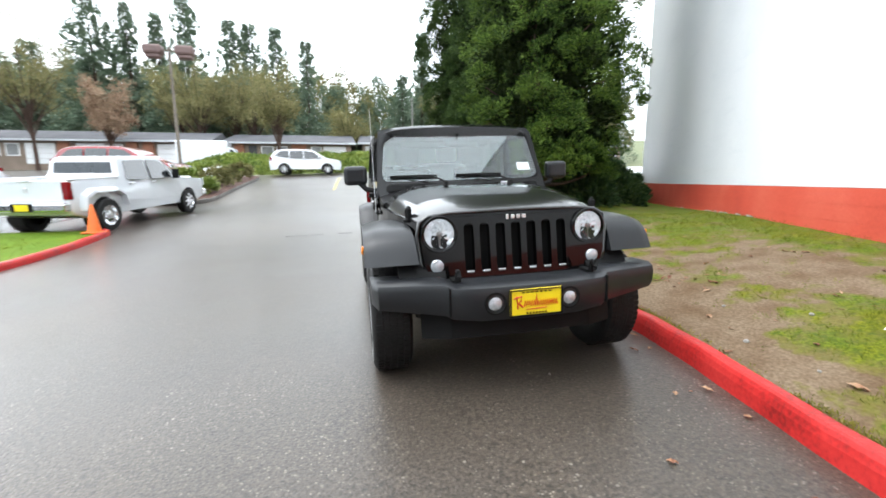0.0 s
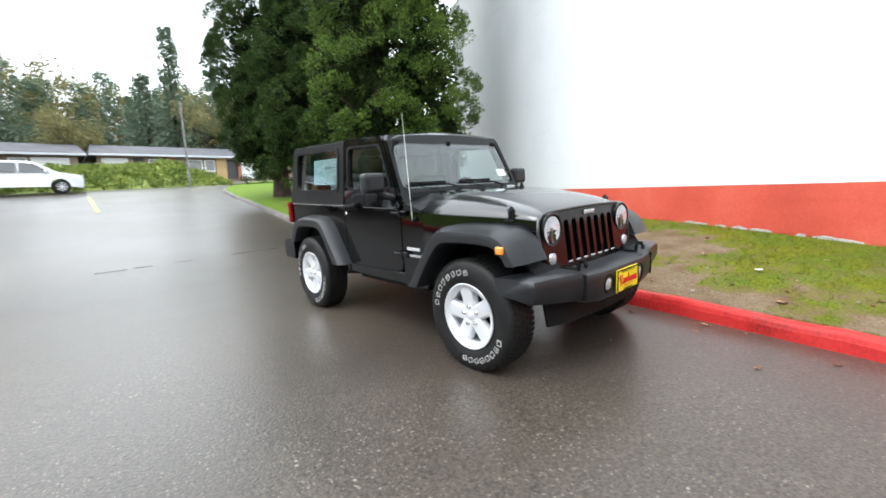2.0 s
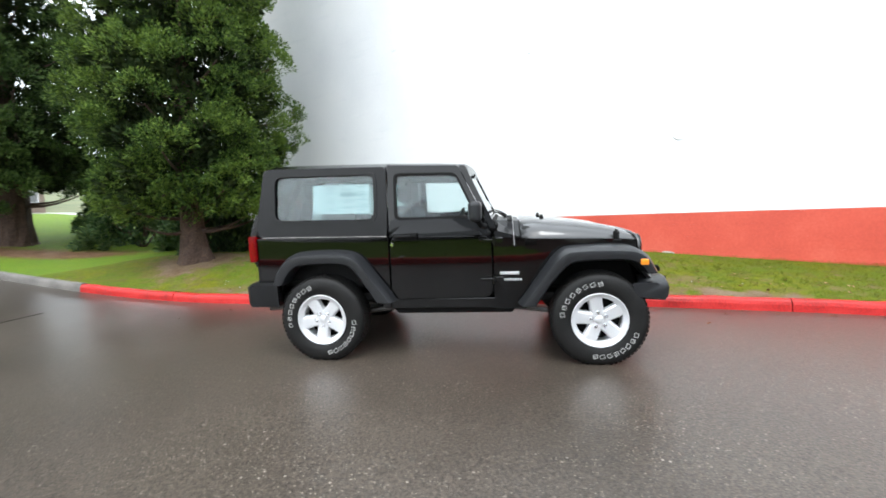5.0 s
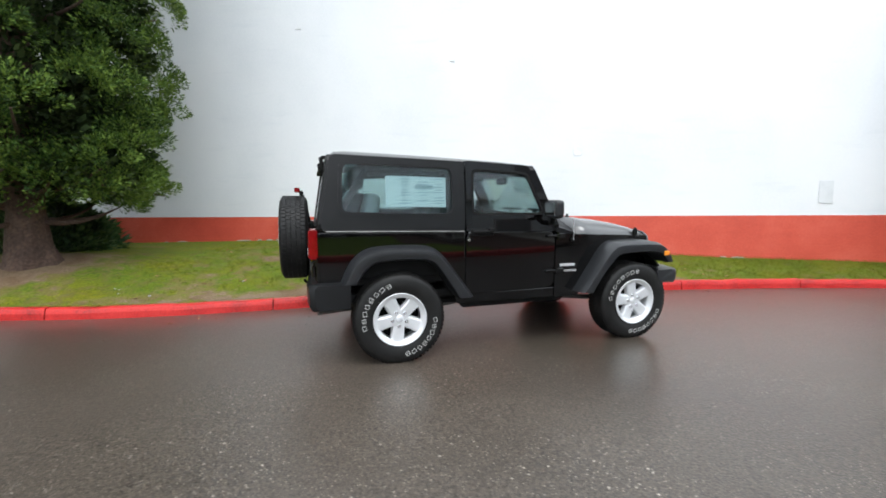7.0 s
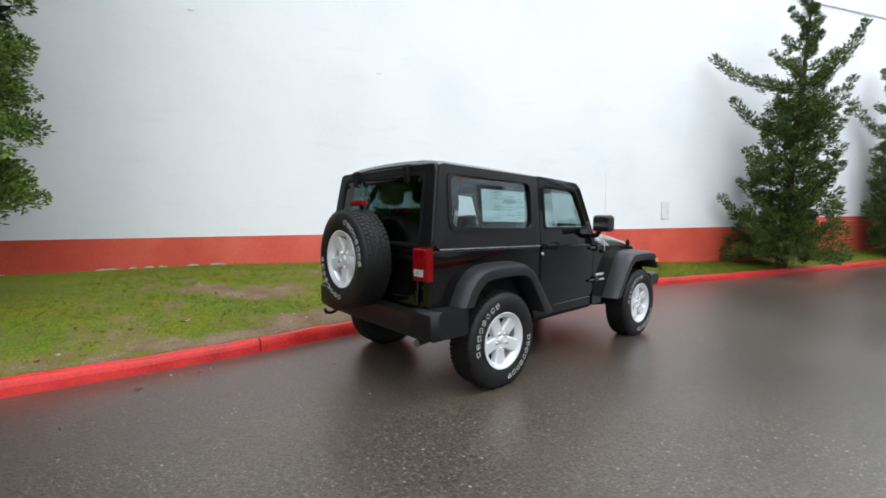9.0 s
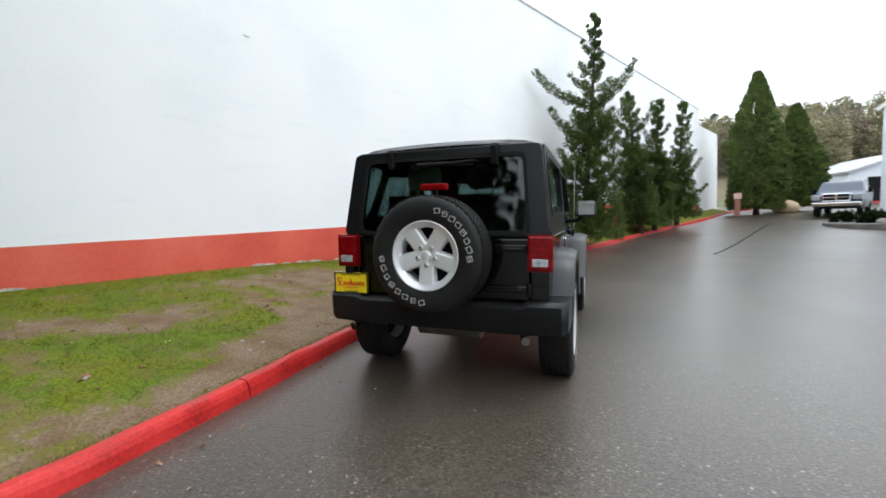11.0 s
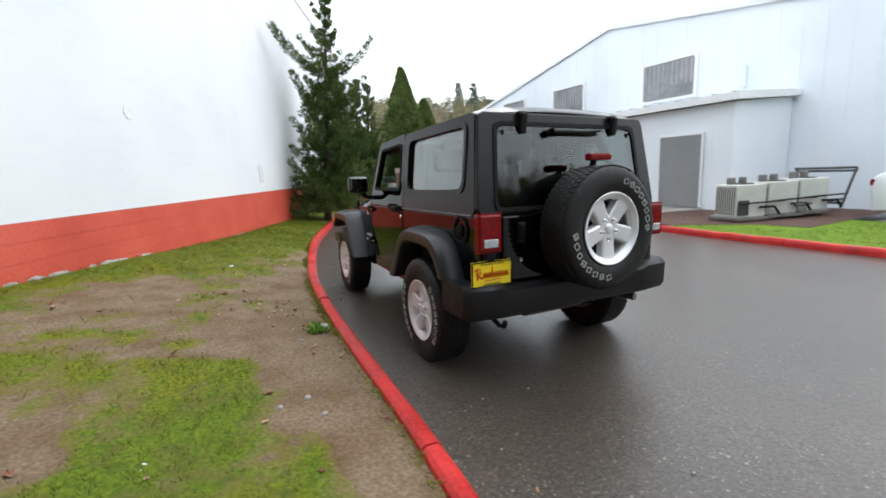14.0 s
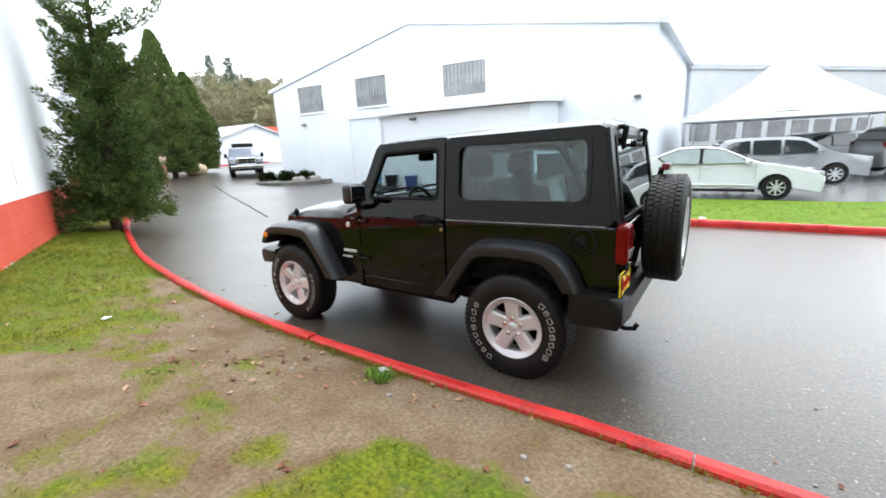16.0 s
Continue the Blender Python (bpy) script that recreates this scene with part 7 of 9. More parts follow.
k_near = max(1, index_at(KERB_LINE, -5.0) - v_from)
k_far = index_at(KERB_LINE, 9.0) - v_from
cs, os_ = [], []
while len(cs) < 9000:
    q = verge_point(nr.uniform(k_near, k_far), nr.uniform(0, ncol - 1.01))
    if turf_at(q.x, q.y) + 0.5 + 0.2 * nr.normal() > 1.16:
        cs.append(tuple(q))
        os_.append((nr.normal() * 0.25, nr.normal() * 0.25, 1.0))
while len(cs) < 12500:
    x, y = nr.uniform(7.05, 10.5), nr.uniform(-7.6, 2.6)
    if y < 0.3 or x < 8.0:
        cs.append((x, y, road_z(x, y) + 0.116))
        os_.append((nr.normal() * 0.25, nr.normal() * 0.25, 1.0))
turf = leaves("grass_tufts", cs, os_, 0.03, 8, 0.030, 0.0017, BLADE, None, 0.8)
tagged(turf, "short ragged grass blades on verge and lawn strip", "grass", kind="stuff")

lb = bmesh.new()
vs = [lb.verts.new(p) for p in ((0, -0.05, 0.004), (0.022, -0.02, 0.016), (0.03, 0.02, 0.012), (0.012, 0.035, 0.02), (0, 0.06, 0.008), (-0.014, 0.03, 0.018), (-0.03, 0.015, 0.01), (-0.02, -0.02, 0.018))]
cv = lb.verts.new((0, 0, 0.006))
for i in range(8):
    lb.faces.new((vs[i], vs[(i + 1) % 8], cv))
leaf = tagged(part("dead_leaf", lb, LEAF_DEAD), "curled brown dead leaf on the ground", "leaf", "fallen leaves")
leaf_spots = []
while len(leaf_spots) < 120:
    q = verge_point(nr.uniform(k_near, k_far * 0.75), nr.uniform(0, 20))
    leaf_spots.append((q.x, q.y, q.z + 0.004))
for x, y in ((-1.12, -3.2), (-1.05, -3.0), (-0.95, -3.45), (-0.78, -3.3), (-1.0, -2.75), (-0.9, 3.2), (-0.75, 3.5), (-0.85, 3.9), (-0.35, 2.6), (0.25, 3.35), (-0.5, -3.9), (-1.15, -1.75)):
    leaf_spots.append((x, y, road_z(x, y) + 0.003))
for x, y, n in ((-1.72, 0.1, 14), (-1.84, 0.42, 12), (-2.24, 0.74, 10), (-2.05, 0.12, 8), (-1.6, -0.9, 6)):
    for _ in range(n):
        px_, py_ = x + nr.normal() * 0.14, y + nr.normal() * 0.14
        k = min(range(len(VERGE_ROWS)), key=lambda i: abs(VERGE_ROWS[i][0][1] - py_ + 0.2))
        q = min((v for row in VERGE_ROWS[max(0, k - 3):k + 4] for v in row), key=lambda v: (v[0] - px_) ** 2 + (v[1] - py_) ** 2)
        leaf_spots.append((px_, py_, q[2] + 0.006))
for _ in range(18):
    p = KERB_LINE[nr.randint(index_at(KERB_LINE, 0.8), index_at(KERB_LINE, 5.0))]
    x = p.x + 0.04 + abs(nr.normal()) * 0.16
    leaf_spots.append((x, p.y, road_z(x, p.y) + 0.004))
leaf.matrix_world = Matrix.Translation(leaf_spots[0])
for q in leaf_spots[1:]:
    copy_thing(leaf, Matrix.Translation(q) @ Matrix.Rotation(nr.uniform(0, 6.28), 4, "Z") @ Matrix.Rotation(nr.normal() * 0.25, 4, "X") @ Matrix.Scale(nr.uniform(0.3, 0.72), 4))


MOSS = material("kerb_moss", [(0.10, 0.105, 0.014), (0.18, 0.17, 0.025), (0.25, 0.22, 0.045)], 3.0, 0.8, per_island=0.4, specular=0.1)
cs, os_ = [], []
while len(cs) < 1500:
    k = nr.randint(index_at(KERB_LINE, -5.0), index_at(KERB_LINE, 7.0))
    p, side = KERB_LINE[k], side_of(KERB_LINE, k)
    if noise.noise((p.x * 2, p.y * 1.7, 4.4)) + 0.3 * nr.normal() < 0.05:
        continue
    q = p + side * (0.15 + abs(nr.normal()) * 0.035) + (KERB_LINE[k + 1] - p) * nr.uniform()
    cs.append((q.x, q.y, road_z(p.x, p.y) + 0.108))
    os_.append((-side.x * 0.3, -side.y * 0.3, 0.8))
tagged(leaves("moss", cs, os_, 0.018, 7, 0.020, 0.0026, MOSS, None, 0.9), "yellow-green moss along the kerb's back edge", "moss", kind="stuff")


def pebble(x, y, z, r, label, mat, name="stone"):
    bm = bmesh.new()
    bmesh.ops.create_icosphere(bm, subdivisions=2, radius=r)
    for v in bm.verts:
        v.co *= 1 + 0.22 * noise.noise(v.co * (1.4 / r) + Vector((x, y, 0)))
        v.co.z *= 0.72
    ob = part(name, bm, mat, smooth=True)
    ob.matrix_world = Matrix.Translation((x, y, z))
    return tagged(ob, label, "stone")


pebble(-1.50, -0.50, 0.185, 0.055, "round pale stone beside the kerb", STONE)
for k in range(18):
    q = verge_point(nr.uniform(k_near, k_far * 0.8), nr.uniform(0.2, 9))
    pebble(q.x, q.y, q.z + 0.004, nr.uniform(0.008, 0.02), "small pale pebble in the bare earth", STONE)
for x, y in ((-0.81, -1.97), (-0.48, -2.0), (-0.2, 1.68), (0.32, -2.1), (-0.3, -3.0), (-1.1, -2.9)):
    pebble(x, y, road_z(x, y) + 0.004, 0.009, "pale chip on the wet asphalt", STONE)


def crumple(x, y, z, s, seed):
    bm = bmesh.new()
    bmesh.ops.create_grid(bm, x_segments=5, y_segments=5, size=s)
    for v in bm.verts:
        v.co.z = 0.35 * s * (1 + noise.noise(v.co * (1.5 / s) + Vector((seed, 0, 0))))
        v.co.x *= 1 + 0.4 * noise.noise((v.co.y * 20, seed, 0))
    ob = part("litter", bm, LITTER)
    ob.modifiers.new("thickness", "SOLIDIFY").thickness = 0.002
    ob.matrix_world = Matrix.Translation((x, y, z)) @ Matrix.Rotation(seed, 4, "Z")
    return tagged(ob, "crumpled scrap of white litter on the ground", "litter")


cs = [(-1.56 + nr.normal() * 0.04, -0.52 + nr.normal() * 0.05, 0.165) for _ in range(40)]
WEED_LEAF = material("weed_leaf", [(0.12, 0.24, 0.03), (0.22, 0.36, 0.06), (0.30, 0.44, 0.09)], 1.0, 0.5, per_island=0.4)
weed = leaves("weed", cs, [(0, 0, 1)] * 40, 0.03, 8, 0.06, 0.008, WEED_LEAF, None, 0.9)
tagged(weed, "small bright green weed beside the kerb stone", "weed")
crumple(-2.58, -2.07, 0.275, 0.045, 1)
crumple(-2.2, 2.2, 0.33, 0.03, 2)
crumple(-3.4, 1.2, 0.45, 0.03, 3)
crumple(6.95, -2.05, road_z(6.95, -2.05) + 0.14, 0.06, 4)


# ---- far kerb, strip of lawn, mulch bed and apron ----
FAR_KERB = smooth_line([(7.55, -8.2), (7.15, -8.12), (6.92, -7.6), (6.78, -5.5), (6.75, -3), (6.75, -0.5), (6.8, 1.5), (7.0, 3.2), (7.5, 5.2)])
kerb_run("kerb_far", FAR_KERB, 0, len(FAR_KERB), 0.13, 0.16, RED_KERB, "red painted kerb along the lawn strip", side=-1)
FAR_KERB_B = smooth_line([(8.55, 7.5), (9.3, 8.9), (10.6, 11.2), (11.3, 13.2)])
kerb_run("kerb_end", FAR_KERB_B, 0, 6, 0.12, 0.16, RED_KERB, "short red painted kerb by the bins", side=-1)
kerb_run("kerb_bed", FAR_KERB_B, 5, len(FAR_KERB_B), 0.12, 0.16, CONCRETE, "grey kerb round the mulch bed", side=-1)


def sheet(name, outline_a, outline_b, zf, mat, label, cat, n=14, turf=None):
    """Ground laid between two plan lines of equally many points."""
    rows = []
    for a, b in zip(outline_a, outline_b):
        a, b = Vector(a), Vector(b)
        rows.append([(q.x, q.y, zf(q.x, q.y)) for k in range(n) for q in [a.lerp(b, k / (n - 1))]])
    verts = [v for r in rows for v in r]
    faces = [(j * n + i, j * n + i + 1, (j + 1) * n + i + 1, (j + 1) * n + i) for j in range(len(rows) - 1) for i in range(n - 1)]
    ob = mesh_part(name, verts, faces, mat, smooth=True)
    if turf is not None:
        at = ob.data.attributes.new("turf", "FLOAT", "POINT")
        at.data.foreach_set("value", [turf] * len(verts))
    return tagged(ob, label, cat, kind="structure")


strip = [p + side_of(FAR_KERB, i) * -0.15 for i, p in enumerate(FAR_KERB) if p.y < 2.75]
sheet("ground_strip", strip, [(10.55, min(3.0, max(-7.9, p.y))) for p in strip], lambda x, y: road_z(x, y) + 0.115, LAWN, "bright green lawn strip inside the red kerb", "lawn", turf=1.0)
ys = [0.5 + 0.15 * i for i in range(15)]
sheet("ground_bed_side", [(8.3 + 0.35 * math.sin(y * 1.3) + max(0.0, 1.0 - y) * 0.45 - 0.85 * max(0.0, min(1.0, (y - 1.4) / 1.2)), y) for y in ys], [(12.9, y) for y in ys], lambda x, y: road_z(x, y) + 0.124, MULCH, "dark bark mulch round the air conditioners", "mulch")
ys = [2.6 + 0.4 * i for i in range(20)]
sheet("ground_bed", [(max(7.12, 7.12 + max(0, y - 3.0) * 0.17, 7.4 + max(0, y - 5.2) * 0.55), y) for y in ys], [(13.4, y) for y in ys], lambda x, y: road_z(x, y) + 0.112 + 0.012 * max(0, min(1.6, x - 8.2)), MULCH, "red-brown bark mulch bed", "mulch")
bm = bmesh.new()
loft(bm, [[(x, y, road_z(x, y) - 0.1), (x, y, road_z(x, y) + h), (x2, y2, road_z(x2, y2) + h), (x2, y2, road_z(x2, y2) - 0.1)] for x, y, x2, y2, h in ((7.62, 5.3, 8.5, 7.35, 0.02), (8.3, 4.95, 9.0, 6.6, 0.125), (10.72, 4.1, 10.72, 6.0, 0.16))])
PALE_CONCRETE = material("pale_concrete", [(0.24, 0.225, 0.195), (0.34, 0.32, 0.285)], 2.5, 0.7, bump=0.3, fine=40)
tagged(part("ground_apron", fix(bm), PALE_CONCRETE), "pale concrete apron up to the grey door", "concrete", kind="structure")
# lot colour paled to paint in the wet ground's sky sheen
LOT = material("sheen_pale_lot", [(0.15, 0.15, 0.15), (0.22, 0.22, 0.215)], 0.6, 0.2, fine=80, bump=0.1)

# ---- white workshop building with its lean-to ----
SIDING = material("white_metal_siding", [(0.67, 0.715, 0.775), (0.72, 0.765, 0.82), (0.755, 0.795, 0.84)], 0.6, 0.55, bump=0.15, fine=30)
SIDING_G = material("pale_grey_siding", [(0.70, 0.745, 0.79), (0.75, 0.79, 0.825)], 0.8, 0.55, bump=0.15, fine=30)
ROOF_M = material("grey_metal_roof", [(0.42, 0.44, 0.46), (0.54, 0.56, 0.58)], 0.7, 0.45, metal=0.2, bump=0.2)
TRIM_W = material("white_trim", [(0.70, 0.71, 0.72), (0.78, 0.78, 0.78)], 1.0, 0.5)
DOOR_G = material("grey_door_paint", [(0.20, 0.205, 0.21), (0.25, 0.255, 0.26)], 1.0, 0.5)
PANE = material("dark_pane", [(0.17, 0.175, 0.18), (0.27, 0.275, 0.28)], 1.5, 0.12, fine=6, spread=0.2)
BLIND = material("pale_blind", [(0.26, 0.265, 0.27), (0.34, 0.345, 0.35)], 3, 0.6)
DARK = material("dark_metal", [(0.02, 0.02, 0.022), (0.05, 0.05, 0.052)], 5, 0.5)


def fx(y):
    """Plan x of the workshop's long front at y."""
    return 13.91 - 0.04 * y


workshop = thing("workshop_building", Matrix(), "white gabled metal workshop with a low lean-to", "building")
bm = bmesh.new()
y0, y1 = 20.3, 0.0
prism(bm, [(y0, -0.5), (y0, 5.15), (10.45, 7.12), (y1, 5.45), (y1, -0.5)], lambda y, z, d: (fx(y) + d, y, z), 24)
part("wall", fix(bm), SIDING, workshop)
for k in range(34):
    bm = bmesh.new()
    y = 0.35 + k * 0.6
    top = 5.15 + (20.3 - y) * 0.2 if y > 10.45 else 5.45 + y * 0.16
    box(bm, (fx(y) - 0.003, y, (top - 0.3) / 2), (0.006, 0.06, top + 0.2), 0.002)
    part("rib", bm, SIDING, workshop)
for a, b, za, zb in ((20.55, 10.45, 5.12, 7.16), (10.45, -0.3, 7.16, 5.42)):
    bm = bmesh.new()
    loft(bm, [[(fx(y) - 0.05, y, z), (fx(y) - 0.05, y, z + 0.12), (fx(y) + 24, y, z + 0.12), (fx(y) + 24, y, z)] for y, z in ((a, za), (b, zb))])
    part("roof", fix(bm), ROOF_M, workshop)
    bm = bmesh.new()
    loft(bm, [[(fx(y) - 0.09, y, z - 0.04), (fx(y) - 0.09, y, z + 0.14), (fx(y) - 0.052, y, z + 0.14), (fx(y) - 0.052, y, z - 0.04)] for y, z in ((a, za), (b, zb))])
    part("fascia", fix(bm), TRIM_W, workshop)
for ya, yb in ((16.25, 18.15), (11.9, 13.87), (6.55, 8.65)):
    yc, w = (ya + yb) / 2, yb - ya
    bm = bmesh.new()
    ring_plate(bm, [(ya - 0.12, 3.70), (yb + 0.12, 3.70), (yb + 0.12, 5.24), (ya - 0.12, 5.24)], [(ya, 3.80), (yb, 3.80), (yb, 5.16), (ya, 5.16)], lambda y, z, d: (fx(y) - 0.06 + d, y, z), 0.07, 48)
    win = part("window", fix(bm), TRIM_W, workshop)
    bm = bmesh.new()
    loft(bm, [[(fx(y) - 0.018, y, 3.79), (fx(y) - 0.018, y, 5.17), (fx(y) - 0.006, y, 5.17), (fx(y) - 0.006, y, 3.79)] for y in (ya - 0.01, yb + 0.01)])
    part("pane", fix(bm), PANE, win)
    bm = bmesh.new()
    box(bm, (fx(yc + 0.02) - 0.026, yc + 0.02, 4.48), (0.014, 0.03, 1.34), 0)
    part("mullion", bm, DOOR_G, win)
    for k in range(11):
        bm = bmesh.new()
        yb_ = ya + 0.12 + (w - 0.2) * k / 10
        hb = 0.9 + 0.35 * noise.noise((k * 1.7, ya, 4))
        box(bm, (fx(yb_) - 0.022, yb_, 5.14 - hb / 2), (0.006, 0.05 + 0.06 * abs(noise.noise((k * 2.3, ya, 1))), hb), 0)
        part("blind_slat", bm, BLIND, win)
# roll-up door
bm = bmesh.new()
box(bm, (fx(13.4) - 0.008, 13.45, 1.7), (0.02, 2.0, 3.0), 0)
roll = part("roll_door", bm, SIDING_G, workshop, "ribbed pale grey roll-up door")
for k in range(15):
    bm = bmesh.new()
    box(bm, (fx(13.4) - 0.03, 13.45, 0.32 + k * 0.2), (0.03, 2.0, 0.19), 0.012)
    part("slat", bm, SIDING_G, roll)
bm = bmesh.new()
box(bm, (fx(13.5) - 0.05, 14.55, 1.7), (0.12, 0.14, 3.1), 0.01)
box(bm, (fx(13.5) - 0.05, 13.5, 3.28), (0.12, 2.2, 0.12), 0.01)
part("door_frame", bm, SIDING_G, workshop)
# lean-to
lx = lambda y: 11.0 - 0.04 * y
bm = bmesh.new()
loft(bm, [[(lx(y), y, -0.5), (lx(y), y, 2.98), (fx(y) - 0.01, y, 3.18), (fx(y) - 0.01, y, -0.5)] for y in (10.1, 3.42)])
lean = part("lean_to", fix(bm), SIDING_G, workshop)
for k in range(16):
    bm = bmesh.new()
    y = 3.6 + k * 0.42
    box(bm, (lx(y) - 0.002, y, 1.4), (0.004, 0.05, 3.1), 0.0015)
    part("rib", bm, SIDING_G, lean)
bm = bmesh.new()
loft(bm, [[(lx(y) - 0.25, y, 3.0), (lx(y) - 0.25, y, 3.20), (fx(y) - 0.02, y, 3.36), (fx(y) - 0.02, y, 3.19)] for y in (10.25, 3.2)])
part("roof", fix(bm), TRIM_W, lean)
for k in range(13):
    bm = bmesh.new()
    y = 3.4 + k * 0.55
    loft(bm, [[(lx(y) - 0.24, y + s, 3.20 + h) for s, h in ((-0.02, 0), (-0.02, 0.04), (0.02, 0.04), (0.02, 0))], [(fx(y) - 0.03, y + s, 3.36 + h) for s, h in ((-0.02, 0), (-0.02, 0.04), (0.02, 0.04), (0.02, 0))]])
    part("roof_rib", fix(bm), ROOF_M, lean)
bm = bmesh.new()
tube(bm, [(lx(9.8) - 0.06, 9.95, 2.95), (lx(9.8) - 0.06, 9.95, 0.1)], 0.04, 8)
part("downpipe", bm, TRIM_W, lean)
bm = bmesh.new()
box(bm, (lx(4.96) - 0.02, 4.96, 1.06), (0.05, 1.38, 2.2), 0.006)
gd = part("door", bm, DOOR_G, lean, "plain mid-grey metal door")
bm = bmesh.new()
for c, s in (((lx(5) - 0.02, 5.68, 1.08), (0.07, 0.06, 2.24)), ((lx(5) - 0.02, 4.24, 1.08), (0.07, 0.06, 2.24)), ((lx(5) - 0.02, 4.96, 2.19), (0.07, 1.5, 0.06))):
    box(bm, c, s, 0.008)
part("door_frame", bm, TRIM_W, gd)


def wall_lamp(x, y, z, parent):
    bm = bmesh.new()
    box(bm, (x - 0.11, y, z), (0.22, 0.24, 0.06), 0.02)
    box(bm, (x - 0.10, y, z - 0.045), (0.16, 0.19, 0.04), 0.012)
    box(bm, (x - 0.02, y, z + 0.01), (0.05, 0.15, 0.12), 0.015)
    part("wall_lamp", bm, STEEL, parent)


wall_lamp(lx(8.25), 8.25, 2.78, lean)
wall_lamp(fx(17.9), 17.9, 3.17, workshop)
wall_lamp(fx(0.6), 0.55, 3.1, workshop)
bm = bmesh.new()
tube(bm, [(fx(4.8) - 0.05, 4.83, 3.7), (fx(4.8) - 0.05, 4.83, 4.4)], 0.07, 8)
part("vent_pipe", bm, SIDING, workshop)
# side of the workshop and the lower grey block behind it
bm = bmesh.new()
loft(bm, [[(13.6 + d, -0.32, 5.30), (13.6 + d, -0.32, 5.5), (13.6 + d, 0.0, 5.56), (13.6 + d, 0.0, 5.38)] for d in (0, 24)])
part("gutter", fix(bm), ROOF_M, workshop)
BLOCK_G = material("grey_showroom_wall", [(0.46, 0.48, 0.51), (0.53, 0.55, 0.57)], 0.8, 0.6, bump=0.1)
block = thing("showroom_building", Matrix.Translation((30.2, -4.6, 0)) @ Matrix.Rotation(radians(-39), 4, "Z"), "low pale grey showroom behind the canopy", "building")
bm = bmesh.new()
box(bm, (1.5, 2.0, 2.3), (17, 4, 5.8), 0)
part("wall", bm, BLOCK_G, block)
bm = bmesh.new()
box(bm, (1.5, 2.0, 5.25), (17.2, 4.2, 0.3), 0.02)
part("parapet", bm, ROOF_M, block)
for k in range(8):
    bm = bmesh.new()
    box(bm, (-6.0 + k * 2.0, -0.02, 1.75), (1.45, 0.06, 0.95), 0.01)
    part("window", bm, PANE, block)
# thin sheet over the road whose pale colour stands for reflected sky
ys = [-16 + 0.5 * i for i in range(32)]
sheet("ground_lot", [(9.62, y) for y in ys], [(24.0, y) for y in ys], lambda x, y: road_z(x, y) + 0.006, LOT, "pale wet paving of the car lot", "paving", n=20)

# ---- three air-conditioning units, rack, bins ----
UNIT = material("beige_unit_paint", [(0.42, 0.43, 0.40), (0.54, 0.545, 0.51)], 2, 0.5, bump=0.1)
for k in range(3):
    m = Matrix.Translation((9.15 + 0.86 * k, 2.15 - 0.25 * k, road_z(9, 2) + 0.15 + 0.03 * k)) @ Matrix.Rotation(radians(-16), 4, "Z")
    ac = thing("air_conditioner", m, "beige outdoor air-conditioning unit with louvres on a pad", "air conditioner", "air conditioners by the workshop")
    bm = bmesh.new()
    box(bm, (0, 0, 0.46), (0.84, 0.62, 0.78), 0.02)
    part("case", bm, UNIT, ac)
    bm = bmesh.new()
    box(bm, (0, 0, 0.035), (1.0, 0.85, 0.07), 0.01)
    part("pad", bm, CONCRETE, ac)
    for j in range(9):
        bm = bmesh.new()
        box(bm, (-0.425, -0.26 + j * 0.065, 0.46), (0.012, 0.022, 0.66), 0.003)
        part("louvre", bm, DARK, ac)
    bm = bmesh.new()
    lathe(bm, [(0.852, 0.26), (0.87, 0.26), (0.87, 0.23), (0.852, 0.23)], "z", 24)
    for j in range(6):
        box(bm, (0, 0, 0.862), (0.48, 0.014, 0.008), 0, Euler((0, 0, radians(30 * j))).to_quaternion())
    part("fan_grille", fix(bm), DARK, ac)
    bm = bmesh.new()
    box(bm, (-0.22, -0.318, 0.30), (0.30, 0.02, 0.36), 0.006)
    part("service_panel", bm, DARK if k == 0 else UNIT, ac)
    bm = bmesh.new()
    tube(bm, [(0.2, -0.36, 0.3), (0.55, -0.42, 0.3), (0.7, -0.42, 0.12)], 0.03, 6)
    tube(bm, [(-0.4, -0.40, 0.40), (0.1, -0.42, 0.42), (0.85, -0.42, 0.43)], 0.022, 6)
    part("pipe", bm, BLACK, ac, "black lagged coolant pipe")
    bm = bmesh.new()
    lathe(bm, [(0.852, 0.0005), (0.852, 0.085), (1.0, 0.085), (1.02, 0.07), (1.02, 0.0005)], "z", 16, Matrix.Translation((0.14, 0.12, 0)))
    part("vent_cap", fix(bm), STEEL, ac)
    bm = bmesh.new()
    box(bm, (-0.25, 0.05, 0.93), (0.16, 0.12, 0.18), 0.02)
    part("switch_box", bm, STEEL, ac)
rack = thing("metal_rack", Matrix.Translation((12.4, 1.85, road_z(9, 1) + 0.16)), "black tubular metal rack leaning by the wall", "rack")
for name, pts in (("rail", [(-0.75, 0.35, 1.10), (0.8, -0.35, 1.06)]), ("rail", [(-0.75, 0.33, 1.03), (0.8, -0.37, 0.98)]), ("leg", [(0.8, -0.36, 1.06), (0.3, -0.3, 0.0)]), ("leg", [(-0.7, 0.33, 1.08), (-0.6, 0.3, 0.0)]), ("brace", [(-2.5, -0.52, 0.30), (0.4, -0.32, 0.24)]), ("brace", [(-0.6, 0.3, 0.2), (0.4, -0.3, 0.12)])):
    bm = bmesh.new()
    tube(bm, pts, 0.035, 6)
    part(name, bm, DARK, rack)
BLUE = material("blue_bin_plastic", [(0.015, 0.04, 0.16), (0.025, 0.06, 0.22)], 3, 0.4)
